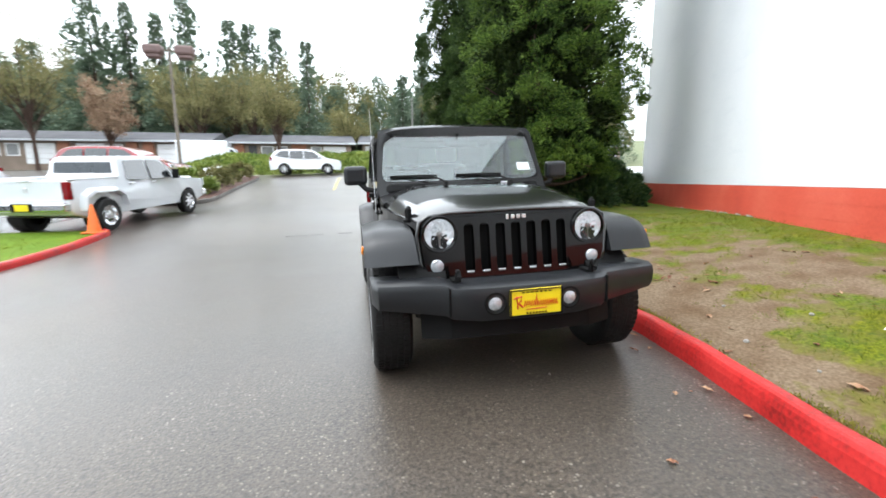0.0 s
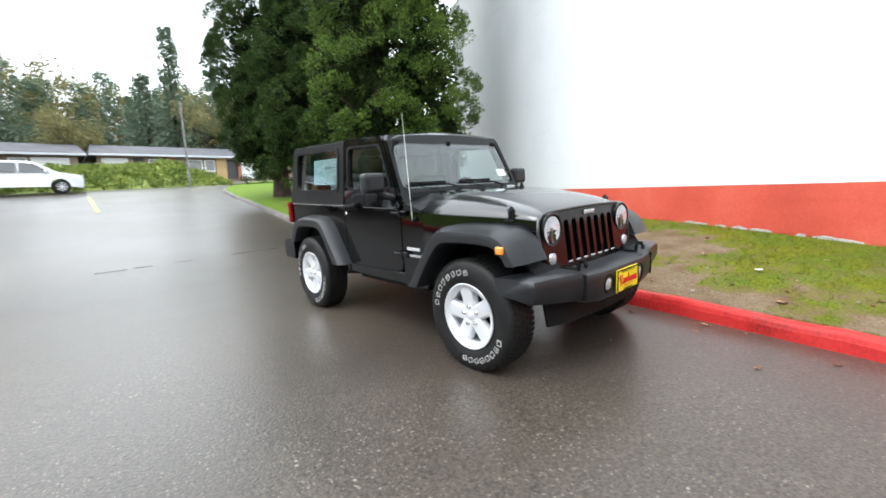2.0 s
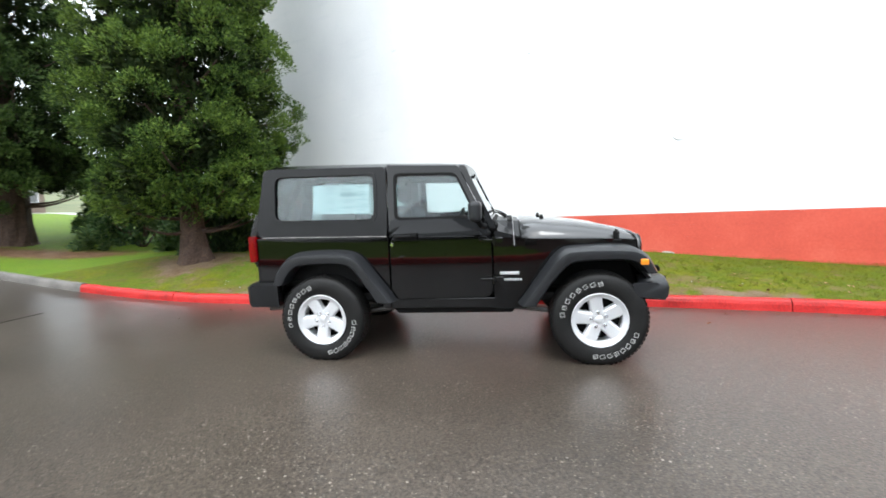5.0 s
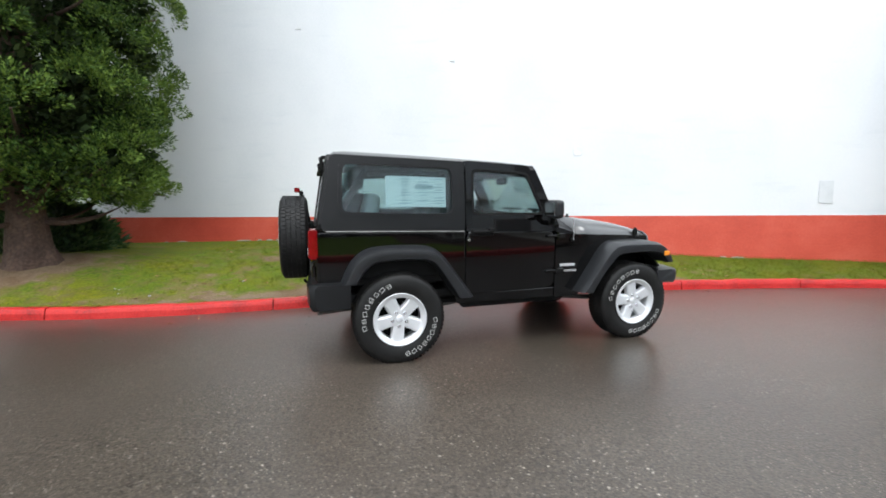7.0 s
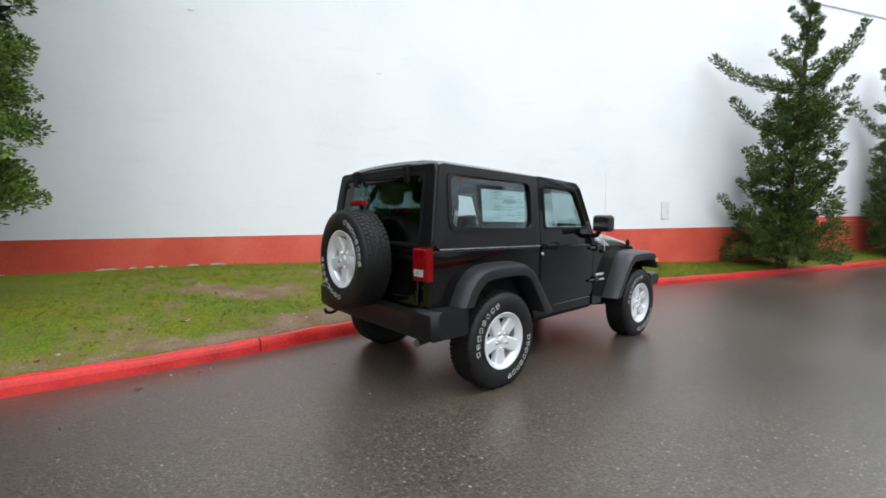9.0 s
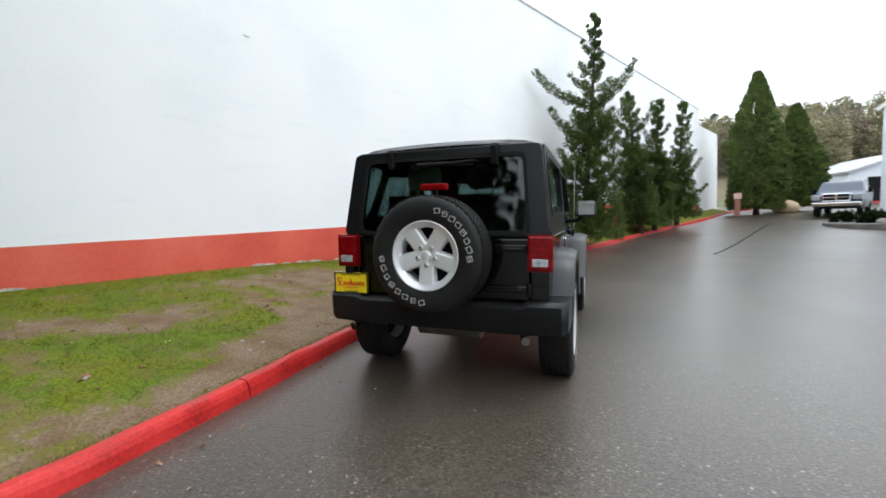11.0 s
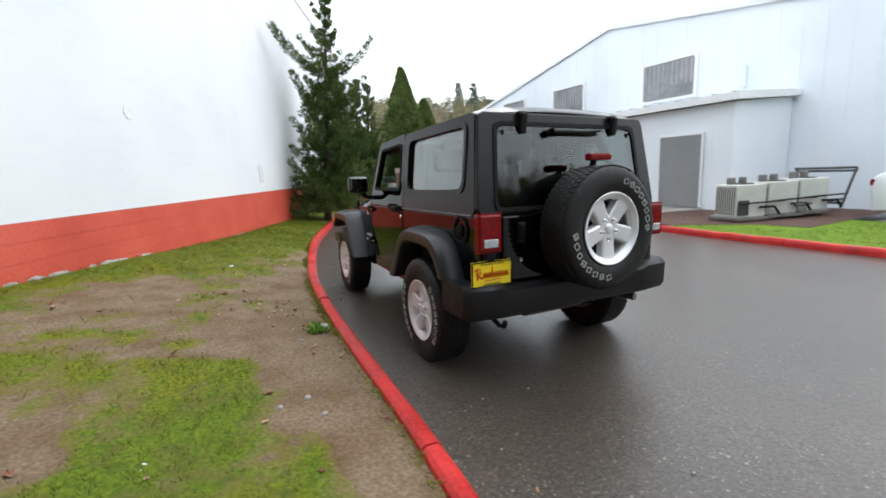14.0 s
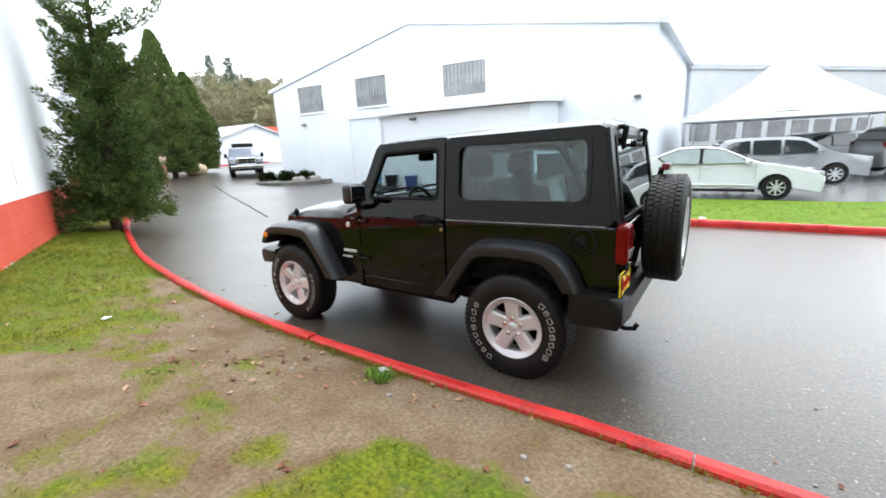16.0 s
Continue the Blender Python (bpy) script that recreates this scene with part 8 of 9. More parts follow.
BLUE_L = material("light_blue_bin_plastic", [(0.05, 0.20, 0.46), (0.07, 0.26, 0.54)], 3, 0.4)
for x, y, mat, lab in ((10.12, 8.15, BLUE, "dark blue wheeled bin beside the lean-to"), (10.75, 10.6, BLUE_L, "light blue wheeled bin beside the lean-to"), (10.3, 9.35, BLACK, "black wheeled bin beside the lean-to")):
    b = thing("wheelie_bin", Matrix.Translation((x, y, road_z(x, y) + 0.11)) @ Matrix.Rotation(radians(35), 4, "Z") @ Matrix.Scale(0.68, 4), lab, "bin", "bins by the lean-to")
    bm = bmesh.new()
    loft(bm, [[(-s, -s, z), (s, -s, z), (s, s, z), (-s, s, z)] for s, z in ((0.27, 0.08), (0.36, 0.98))])
    part("body", bevel_sharp(fix(bm), 0.03), mat, b)
    bm = bmesh.new()
    box(bm, (0, 0, 1.02), (0.78, 0.80, 0.08), 0.03)
    part("lid", bm, mat, b)
    for sx in (-0.28, 0.28):
        bm = bmesh.new()
        lathe(bm, [(-0.03, 0.02), (-0.03, 0.1), (0.03, 0.1), (0.03, 0.02)], "x", 14, Matrix.Translation((sx, 0.3, 0.1)))
        part("wheel", fix(bm), BLACK, b)
for i, (x, y) in enumerate(((9.75, 9.3), (10.15, 9.9), (10.6, 10.6), (10.2, 9.4), (10.9, 11.2))):
    bm = bmesh.new()
    lathe(bm, [(-0.1, 0.2), (-0.12, 0.3), (-0.06, 0.36), (0.06, 0.36), (0.12, 0.3), (0.1, 0.2)], "z", 24)
    t = part("old_tyre", fix(bm), RUBBER)
    t.matrix_world = Matrix.Translation((x, y, road_z(x, y) + 0.2 + 0.03 * i)) @ Matrix.Rotation(radians(12 * (i % 3)), 4, "X")
    tagged(t, "old black tyre lying by the kerb", "tyre", "old tyres by the kerb")

# planter across the drive
bm = bmesh.new()
loft(bm, [[(12.9 + math.cos(a) * r * 1.6, 18.6 + math.sin(a) * r * 1.6, z + road_z(12.9, 18.6)) for a in [k * math.tau / 24 for k in range(24)]] for r, z in ((1.5, -0.1), (1.5, 0.14), (1.38, 0.14))])
tagged(part("planter", fix(bm), CONCRETE), "low kerbed planter beside the drive", "planter")
for i in range(7):
    pebble(12.0 + 0.42 * (i % 4), 17.3 + 0.5 * (i % 3), road_z(12, 17.5) + 0.22, 0.22, "rough grey boulder in the planter", STONE)
# low leafy heaps in the dark crown-shade colour, added in place of clutter
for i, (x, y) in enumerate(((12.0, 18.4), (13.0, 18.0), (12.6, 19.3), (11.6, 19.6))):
    bush(x, y, road_z(x, y) + 0.06, 0.42, 0.26, 24, 120 + i, "low dark leafy heap standing in for clutter in the planter", FOLIAGE_INNER, "planter shrubs")
# red post and pile of stone at the drive's end
post = thing("marker_post", Matrix.Translation((9.3, 26.9, road_z(9.3, 26.9) + 0.1)), "short red-brown post with a pale sign", "post")
SIGN = material("faded_sign", [(0.55, 0.30, 0.26), (0.65, 0.5, 0.45)], 6, 0.6)
bm = bmesh.new()
box(bm, (0, 0, 0.6), (0.3, 0.12, 1.2), 0.02)
part("stem", bm, material("post_wood", [(0.22, 0.09, 0.06), (0.3, 0.13, 0.09)], 5, 0.7), post)
bm = bmesh.new()
box(bm, (0, -0.08, 1.25), (0.42, 0.03, 0.35), 0.01)
part("sign_plate", bm, SIGN, post)
pebble(12.9, 30.2, road_z(12.9, 30.2) + 0.35, 0.75, "pale tan boulder between the cypresses", material("tan_stone", [(0.42, 0.32, 0.2), (0.55, 0.43, 0.28)], 2, 0.8, bump=0.5))

# far white shed at the drive's end
shed = thing("white_shed", Matrix.Translation((24.5, 40, road_z(24, 40))), "far white gabled shed with open door", "building")
bm = bmesh.new()
prism(bm, [(-4, -0.5), (-4, 2.6), (0, 3.9), (4, 2.6), (4, -0.5)], lambda x, z, d: (x, d, z), 10)
part("wall", fix(bm), SIDING, shed)
bm = bmesh.new()
box(bm, (-1.6, -0.03, 1.0), (2.4, 0.05, 2.2), 0)
part("door", bm, BLACK, shed)
bm = bmesh.new()
loft(bm, [[(-4.3, y, 2.5), (-4.3, y, 2.65), (0, y, 4.08), (4.3, y, 2.65), (4.3, y, 2.5), (0, y, 3.93)] for y in (-0.4, 10.4)])
part("roof", fix(bm), ROOF_M, shed)
red_shed = thing("red_roofed_shed", Matrix.Translation((36, 48, road_z(36, 48))), "far low shed with a red roof", "building")
bm = bmesh.new()
box(bm, (0, 0, 1.4), (16, 6, 3.4), 0)
part("wall", bm, SIDING, red_shed)
bm = bmesh.new()
box(bm, (0, 0, 3.4), (16.6, 6.6, 0.9), 0.05)
part("roof", bm, RED_BAND, red_shed)

# ---- vehicles ----
WHITE_CAR = material("white_car_paint", [(0.60, 0.62, 0.65), (0.66, 0.68, 0.70)], 2, 0.25, coat=1.0, fine=200)
RED_CAR = material("dark_red_car_paint", [(0.20, 0.012, 0.015), (0.26, 0.02, 0.022)], 2, 0.25, coat=1.0, fine=200)
BLUE_CAR = material("dark_blue_car_paint", [(0.030, 0.044, 0.075), (0.050, 0.066, 0.10)], 2, 0.3, coat=0.5, specular=0.3, fine=200)
GREY_CAR = material("silver_car_paint", [(0.27, 0.28, 0.29), (0.33, 0.34, 0.35)], 2, 0.3, metal=0.4, coat=1.0, fine=200)
CAR_PANE = material("tinted_car_pane", [(0.02, 0.024, 0.026), (0.035, 0.04, 0.042)], 2, 0.04, coat=1.0)
# the sky's reflection is put into these panes as a paler base colour
CAR_PANE_PALE = material("sky_paled_car_pane", [(0.13, 0.18, 0.175), (0.21, 0.26, 0.25)], 2, 0.05, coat=1.0)


def arch(cy, r, z0, n=9):
    return [(cy + r * math.cos(math.pi * k / n), z0 + (r * math.sin(math.pi * k / n))) for k in range(n + 1)]


def vehicle(name, m, label, category, paint, top_line, base_z, axles, wheel_r, width, windows, belt, tumble=0.16, group="", rear_lamp=None, front_lamp=None, wheel_w=0.22, extra=None, rim=ALLOY, pane=CAR_PANE):
    """A road vehicle from its side outline: body with wheel openings, panes, lamps, wheels. y is forward."""
    v = thing(name, m, label, category, group)
    hw = width / 2

    def tx(z):
        return hw - max(0.0, z - belt) * tumble - max(0.0, belt - 0.45 - z) * 0.12

    outline = list(top_line[:1]) + [tuple(p) for p in rounded(top_line, 0.22, 4)[5:-5]] + list(top_line[-1:])
    low = []
    for cy in sorted(axles, reverse=False):
        low += [p for p in arch(cy, wheel_r * 1.16, wheel_r * 0.95)[::-1]]
    y_min, y_max = min(p[0] for p in top_line), max(p[0] for p in top_line)
    outline += [(y_min + 0.05, base_z)] + low + [(y_max - 0.05, base_z)]
    bm = bmesh.new()
    n = len(outline)
    cols = []
    for f in (-1, -0.985, -0.95, -0.86, 0.86, 0.95, 0.985, 1):
        shrink = {1: 0.03, 0.985: 0.014, 0.95: 0.004}.get(abs(f), 0.0)
        cy0, cz0 = (y_min + y_max) / 2, belt * 0.8
        cols.append([bm.verts.new((f * tx(z), y + (cy0 - y) * shrink, z + (cz0 - z) * shrink)) for y, z in outline])
    for a, b in zip(cols, cols[1:]):
        for k in range(n):
            bm.faces.new((a[k], a[(k + 1) % n], b[(k + 1) % n], b[k]))
    bm.faces.new(cols[0][::-1])
    bm.faces.new(cols[-1])
    part("body", fix(bm), paint, v, smooth="auto")
    bm = bmesh.new()
    box(bm, (0, (y_min + y_max) / 2, wheel_r + 0.12), (width * 0.86, (y_max - y_min) * 0.9, 0.24), 0)
    part("underbody", bm, BLACK, v)
    for poly in windows:
        for s in (1, -1):
            bm = bmesh.new()
            prism(bm, rounded(poly, 0.06, 3), lambda y, z, d: (s * (tx(z) + 0.006 - d), y, z), 0.012)
            part("side_pane", fix(bm), pane, v)
    for cy in axles:
        for s in (1, -1):
            bm = bmesh.new()
            mm = Matrix.Translation((s * (hw - wheel_w / 2 - 0.01), cy, wheel_r)) @ Matrix.Scale(s, 4, (1, 0, 0))
            w2 = wheel_w / 2
            lathe(bm, [(-w2, wheel_r * 0.6), (-w2, wheel_r * 0.93), (-w2 + 0.03, wheel_r), (w2 - 0.03, wheel_r), (w2, wheel_r * 0.93), (w2, wheel_r * 0.64), (w2 - 0.02, wheel_r * 0.62)], "x", 28, mm)
            wl = part("wheel", fix(bm), RUBBER, v)
            bm = bmesh.new()
            lathe(bm, [(w2 - 0.02, wheel_r * 0.66), (w2 - 0.005, wheel_r * 0.64), (w2 - 0.05, wheel_r * 0.58)], "x", 28, mm)
            lathe(bm, [(w2 - 0.05, wheel_r * 0.2), (w2 - 0.02, wheel_r * 0.16), (w2 - 0.02, 0.0005)], "x", 16, mm)
            for k in range(8):
                q = Euler((radians(45 * k), 0, 0)).to_quaternion()
                box(bm, mm @ (q @ Vector((w2 - 0.035, 0, wheel_r * 0.36))), (0.03, wheel_r * 0.12, wheel_r * 0.5), 0, q)
            part("rim", fix(bm), rim, wl)
            bm = bmesh.new()
            lathe(bm, [(w2 - 0.052, wheel_r * 0.58), (w2 - 0.052, 0.0005)], "x", 20, mm)
            part("brake_disc", fix(bm), BLACK, wl)
    for lamp, mat, nm in ((rear_lamp, RED_LENS, "tail_light"), (front_lamp, CLEAR_LENS, "headlight")):
        if lamp:
            y, z, w, h, d = lamp
            for s in (1, -1):
                bm = bmesh.new()
                box(bm, (s * (hw - w / 2 - 0.005), y, z), (w, d, h), 0.02)
                part(nm, bm, mat, v)
    if extra:
        extra(v, hw, tx)
    return v


def cross_pane(v, pts, hw, mat=CAR_PANE, name="pane"):
    """A pane across the car between two heights: pts of (y, z), half widths."""
    (ya, za), (yb, zb) = pts
    bm = bmesh.new()
    a, b = hw
    vs = [bm.verts.new(p) for p in ((-a, ya, za), (a, ya, za), (b, yb, zb), (-b, yb, zb))]
    bm.faces.new(vs)
    ob = part(name, bm, mat, v)
    ob.modifiers.new("thickness", "SOLIDIFY").thickness = 0.01
    return ob


# white saloon beyond the lawn strip; y forward points down the lot
SALOON_TOP = [(2.40, 0.45), (2.42, 0.62), (2.25, 0.76), (1.55, 0.92), (1.0, 1.0), (0.15, 1.40), (-0.35, 1.47), (-0.95, 1.45), (-1.85, 1.12), (-2.35, 1.05), (-2.44, 0.85), (-2.40, 0.45)]


def saloon_extra(v, hw, tx):
    cross_pane(v, [(0.93, 1.02), (0.22, 1.385)], (hw - 0.2, hw - 0.27), name="windscreen")
    cross_pane(v, [(-1.05, 1.435), (-1.78, 1.145)], (hw - 0.27, hw - 0.2), name="rear_pane")
    for s in (1, -1):
        bm = bmesh.new()
        box(bm, (s * (hw + 0.07), 0.72, 1.02), (0.18, 0.09, 0.13), 0.03)
        part("mirror", bm, WHITE_CAR, v)
        for y in (0.05, -0.95):
            bm = bmesh.new()
            box(bm, (s * (hw + 0.002), y - 0.25, 0.86), (0.02, 0.16, 0.03), 0.006)
            part("handle", bm, BADGE, v)
        for y in (0.93, -0.36, -1.22):
            bm = bmesh.new()
            box(bm, (s * (hw - 0.002), y, 0.74), (0.008, 0.006, 0.42), 0)
            part("door_seam", bm, BLACK, v)
        # black strip paints in the shadow along the saloon's lower edge
        bm = bmesh.new()
        box(bm, (s * (hw - 0.045), -0.02, 0.25), (0.06, 1.96, 0.07), 0.015)
        part("sill", bm, BLACK, v)
        bm = bmesh.new()
        box(bm, (s * (hw - 0.012), -0.02, 0.40), (0.04, 1.86, 0.035), 0.014)
        part("door_crease", bm, WHITE_CAR, v)
        bm = bmesh.new()
        surround = [(0.86, 0.988), (0.19, 1.36), (-0.32, 1.414), (-0.96, 1.398), (-1.50, 1.16), (-1.22, 0.99)]
        prism(bm, rounded(surround, 0.05, 3), lambda y, z, d: (s * (tx(z) + 0.002 - d), y, z), 0.012)
        part("window_surround", fix(bm), BLACK, v)
    bm = bmesh.new()
    box(bm, (0, 2.36, 0.42), (1.2, 0.1, 0.2), 0.03)
    part("air_intake", bm, BLACK, v)


SALOON_WIN = [[(0.82, 1.0), (0.18, 1.345), (-0.32, 1.40), (-0.32, 0.99)], [(-0.40, 0.99), (-0.40, 1.40), (-0.95, 1.385), (-1.45, 1.16), (-1.20, 1.01)]]
saloon_m = Matrix.Translation((11.75, -2.06, road_z(8, -2) + 0.08)) @ Matrix.Rotation(radians(182), 4, "Z")
vehicle("saloon_car", saloon_m, "white four-door saloon parked behind the lawn strip", "car", WHITE_CAR, SALOON_TOP, 0.22, (1.42, -1.46), 0.335, 1.84, SALOON_WIN, 0.98, 0.34, rear_lamp=(-2.36, 0.86, 0.34, 0.14, 0.16), front_lamp=(2.22, 0.70, 0.36, 0.13, 0.30), extra=saloon_extra, pane=CAR_PANE_PALE)

# pickups
def pickup_extra(paint, box_front, tail, hitch=True, crew=True):
    def go(v, hw, tx):
        for s in (1, -1):
            bm = bmesh.new()
            box(bm, (s * (hw - 0.06), (box_front + tail) / 2, 1.36), (0.1, box_front - tail, 0.06), 0.02)
            part("bed_rail", bm, paint, v)
            bm = bmesh.new()
            box(bm, (s * (hw + 0.13), 0.98, 1.38), (0.2, 0.1, 0.3), 0.03)
            part("mirror", bm, BLACK, v)
            for y in ((0.05, -0.9) if crew else (0.0,)):
                bm = bmesh.new()
                box(bm, (s * (hw + 0.002), y, 1.17), (0.03, 0.2, 0.04), 0.01)
                part("handle", bm, CHROME, v)
        bm = bmesh.new()
        box(bm, (0, tail + 0.01, 1.10), (hw * 2 - 0.36, 0.06, 0.50), 0.02)
        g = part("tailgate", bm, paint, v)
        bm = bmesh.new()
        box(bm, (0, tail - 0.025, 1.12), (0.10, 0.02, 0.10), 0.02)
        box(bm, (0, tail - 0.025, 1.33), (0.3, 0.02, 0.05), 0.01)
        part("gate_handle", bm, BADGE, g)
        bm = bmesh.new()
        box(bm, (0, tail - 0.10, 0.72), (hw * 2 - 0.04, 0.22, 0.20), 0.04)
        bu = part("rear_bumper", bm, CHROME, v)
        bm = bmesh.new()
        box(bm, (0, tail - 0.215, 0.72), (0.32, 0.02, 0.15), 0.005)
        part("number_plate", bm, YELLOW, bu)
        bm = bmesh.new()
        box(bm, (0, tail - 0.212, 0.72), (0.5, 0.016, 0.19), 0.005)
        part("step", bm, BLACK, bu)
        bm = bmesh.new()
        box(bm, (0, 2.88, 0.66), (hw * 2 - 0.06, 0.26, 0.22), 0.05)
        part("front_bumper", bm, CHROME, v)
        bm = bmesh.new()
        box(bm, (0, 2.78, 1.02), (1.15, 0.16, 0.42), 0.04)
        gr = part("grille", bm, CHROME, v, "chrome crosshair grille")
        for sx in (-0.28, 0.28):
            for sz in (0.93, 1.12):
                bm = bmesh.new()
                box(bm, (sx, 2.865, sz), (0.46, 0.02, 0.14), 0.01)
                part("grille_opening", bm, BLACK, gr)
        cross_pane(v, [(1.30, 1.28), (0.68, 1.80)], (hw - 0.14, hw - 0.24), name="windscreen")
        cross_pane(v, [(-1.312, 1.40), (-1.262, 1.76)], (hw - 0.2, hw - 0.26), name="rear_pane")
    return go


def pickup(m, label, paint, dual=False, long_bed=True, group="parked pickups"):
    tail = -2.98 if long_bed else -2.75
    front = 2.80
    box_front = -1.35
    top = [(front, 0.55), (front, 1.02), (front - 0.12, 1.16), (1.42, 1.26), (0.62, 1.88), (0.2, 1.93), (-1.05, 1.92), (-1.24, 1.80), (-1.30, 1.36), (tail, 1.35), (tail, 0.62)]
    win = [[(1.18, 1.27), (0.62, 1.78), (-0.02, 1.82), (-0.02, 1.26)], [(-0.12, 1.26), (-0.12, 1.82), (-0.98, 1.80), (-1.06, 1.28)]]
    v = vehicle("pickup_truck", m, label, "truck", paint, top, 0.52, (1.85, -2.05 if long_bed else -1.75), 0.42, 2.02, win, 1.25, 0.22, group, rear_lamp=(tail + 0.03, 1.10, 0.17, 0.42, 0.12), front_lamp=(front - 0.02, 1.02, 0.36, 0.26, 0.16), wheel_w=0.27, extra=pickup_extra(paint, box_front, tail), rim=CHROME)
    if dual:
        for s in (1, -1):
            bm = bmesh.new()
            prof = [(-2.78, 0.72), (-2.70, 1.0), (-2.45, 1.14), (-1.65, 1.14), (-1.40, 1.0), (-1.32, 0.72)]
            loft(bm, [[(s * 1.0, y, z), (s * 1.16, y, z - 0.05), (s * 1.18, y, z - 0.12), (s * 1.0, y, z - 0.12)] for y, z in prof])
            part("wide_fender", fix(bm), paint, v)
            bm = bmesh.new()
            mm = Matrix.Translation((s * 1.06, -2.05, 0.42)) @ Matrix.Scale(s, 4, (1, 0, 0))
            lathe(bm, [(-0.1, 0.25), (-0.1, 0.39), (-0.07, 0.42), (0.07, 0.42), (0.1, 0.39), (0.1, 0.26), (0.02, 0.25), (-0.06, 0.12), (-0.06, 0.0005)], "x", 28, mm)
            ow = part("outer_wheel", fix(bm), RUBBER, v)
            bm = bmesh.new()
            lathe(bm, [(0.098, 0.265), (0.085, 0.25), (0.0, 0.22), (-0.03, 0.12), (0.06, 0.10), (0.08, 0.0005)], "x", 28, mm)
            part("rim", fix(bm), CHROME, ow)
    return v


pickup(Matrix.Translation((7.97, -10.74, 0.13)) @ Matrix.Rotation(radians(169), 4, "Z") @ Matrix.Rotation(radians(2.9), 4, "X"), "white crew-cab dual-wheel pickup parked past the kerb", WHITE_CAR, True)
x, y = 14.3, 26.2
pickup(Matrix.Translation((x, y, road_z(x, y))) @ Matrix.Rotation(radians(151), 4, "Z"), "dark blue pickup facing down the drive", BLUE_CAR, long_bed=False)

SUV_TOP = [(2.30, 0.5), (2.34, 0.75), (2.2, 0.95), (1.3, 1.10), (0.55, 1.58), (0.2, 1.66), (-1.5, 1.66), (-1.95, 1.55), (-2.28, 1.10), (-2.34, 0.8), (-2.30, 0.5)]
SUV_WIN = [[(1.02, 1.10), (0.48, 1.50), (-0.1, 1.56), (-0.1, 1.08)], [(-0.18, 1.08), (-0.18, 1.56), (-1.0, 1.56), (-1.0, 1.09)], [(-1.08, 1.10), (-1.08, 1.56), (-1.62, 1.52), (-1.95, 1.22)]]


def suv(x, y, turn, paint, label, group="parked cars", size=1.0):
    def extra(v, hw, tx):
        cross_pane(v, [(1.18, 1.12), (0.56, 1.55)], (hw - 0.12, hw - 0.22), name="windscreen")
        cross_pane(v, [(-1.93, 1.54), (-2.24, 1.14)], (hw - 0.22, hw - 0.15), name="rear_pane")
        bm = bmesh.new()
        box(bm, (0, 2.31, 0.62), (1.3, 0.08, 0.34), 0.03)
        part("grille", bm, BLACK, v)
        for s in (1, -1):
            bm = bmesh.new()
            box(bm, (s * (hw + 0.08), 0.85, 1.13), (0.2, 0.1, 0.15), 0.03)
            part("mirror", bm, paint, v)
    return vehicle("suv_car", Matrix.Translation((x, y, road_z(x, y))) @ Matrix.Rotation(radians(turn), 4, "Z") @ Matrix.Scale(size, 4), label, "car", paint, SUV_TOP, 0.28, (1.4, -1.42), 0.36, 1.86, SUV_WIN, 1.06, 0.26, group, rear_lamp=(-2.22, 1.0, 0.2, 0.26, 0.16), front_lamp=(2.2, 0.84, 0.3, 0.18, 0.2), extra=extra)


suv(4.15, -27.2, 92, WHITE_CAR, "white crossover crossing the far end of the lot")
suv(12.0, -20.0, 84, RED_CAR, "dark red crossover parked beyond the pickup", size=1.16)
suv(16.5, -16.5, 195, WHITE_CAR, "white crossover parked beyond the pickup")

# ---- white canopy tent over the lot, and the cars behind it ----
TENT = material("white_tent_cloth", [(0.74, 0.76, 0.78), (0.80, 0.81, 0.82)], 0.8, 0.6)
tent = thing("canopy_tent", Matrix.Translation((19.5, -4.0, road_z(8, -6))), "white peaked canopy tent on poles", "tent")
bm = bmesh.new()
n, half = 12, 3.3
grid = {}
for i in range(2 * n + 1):
    for j in range(2 * n + 1):
        u, w = (i - n) / n, (j - n) / n
        d = max(abs(u), abs(w))
        grid[i, j] = bm.verts.new((u * half, w * half, 2.45 + 2.5 * (1 - d) ** 1.5 + 0.08 * math.cos(u * 6) * math.cos(w * 6) * d))
for i in range(2 * n):
    for j in range(2 * n):
        bm.faces.new((grid[i, j], grid[i + 1, j], grid[i + 1, j + 1], grid[i, j + 1]))
cloth = part("canopy", bm, TENT, tent, smooth=True)
cloth.modifiers.new("thickness", "SOLIDIFY").thickness = 0.02
for i in range(4):
    a = [(-half, -half), (half, -half), (half, half), (-half, half)]
    p, q = a[i], a[(i + 1) % 4]
    bm = bmesh.new()
    vs = [bm.verts.new(v) for v in ((p[0], p[1], 2.47), (q[0], q[1], 2.47), (q[0], q[1], 2.28), (p[0], p[1], 2.28))]
    bm.faces.new(vs)
    vl = part("valance", bm, TENT, tent)
    vl.modifiers.new("thickness", "SOLIDIFY").thickness = 0.02
    bm = bmesh.new()
    tube(bm, [(p[0], p[1], 0), (p[0], p[1], 2.4)], 0.045, 8)
    part("pole", bm, TRIM_W, tent)
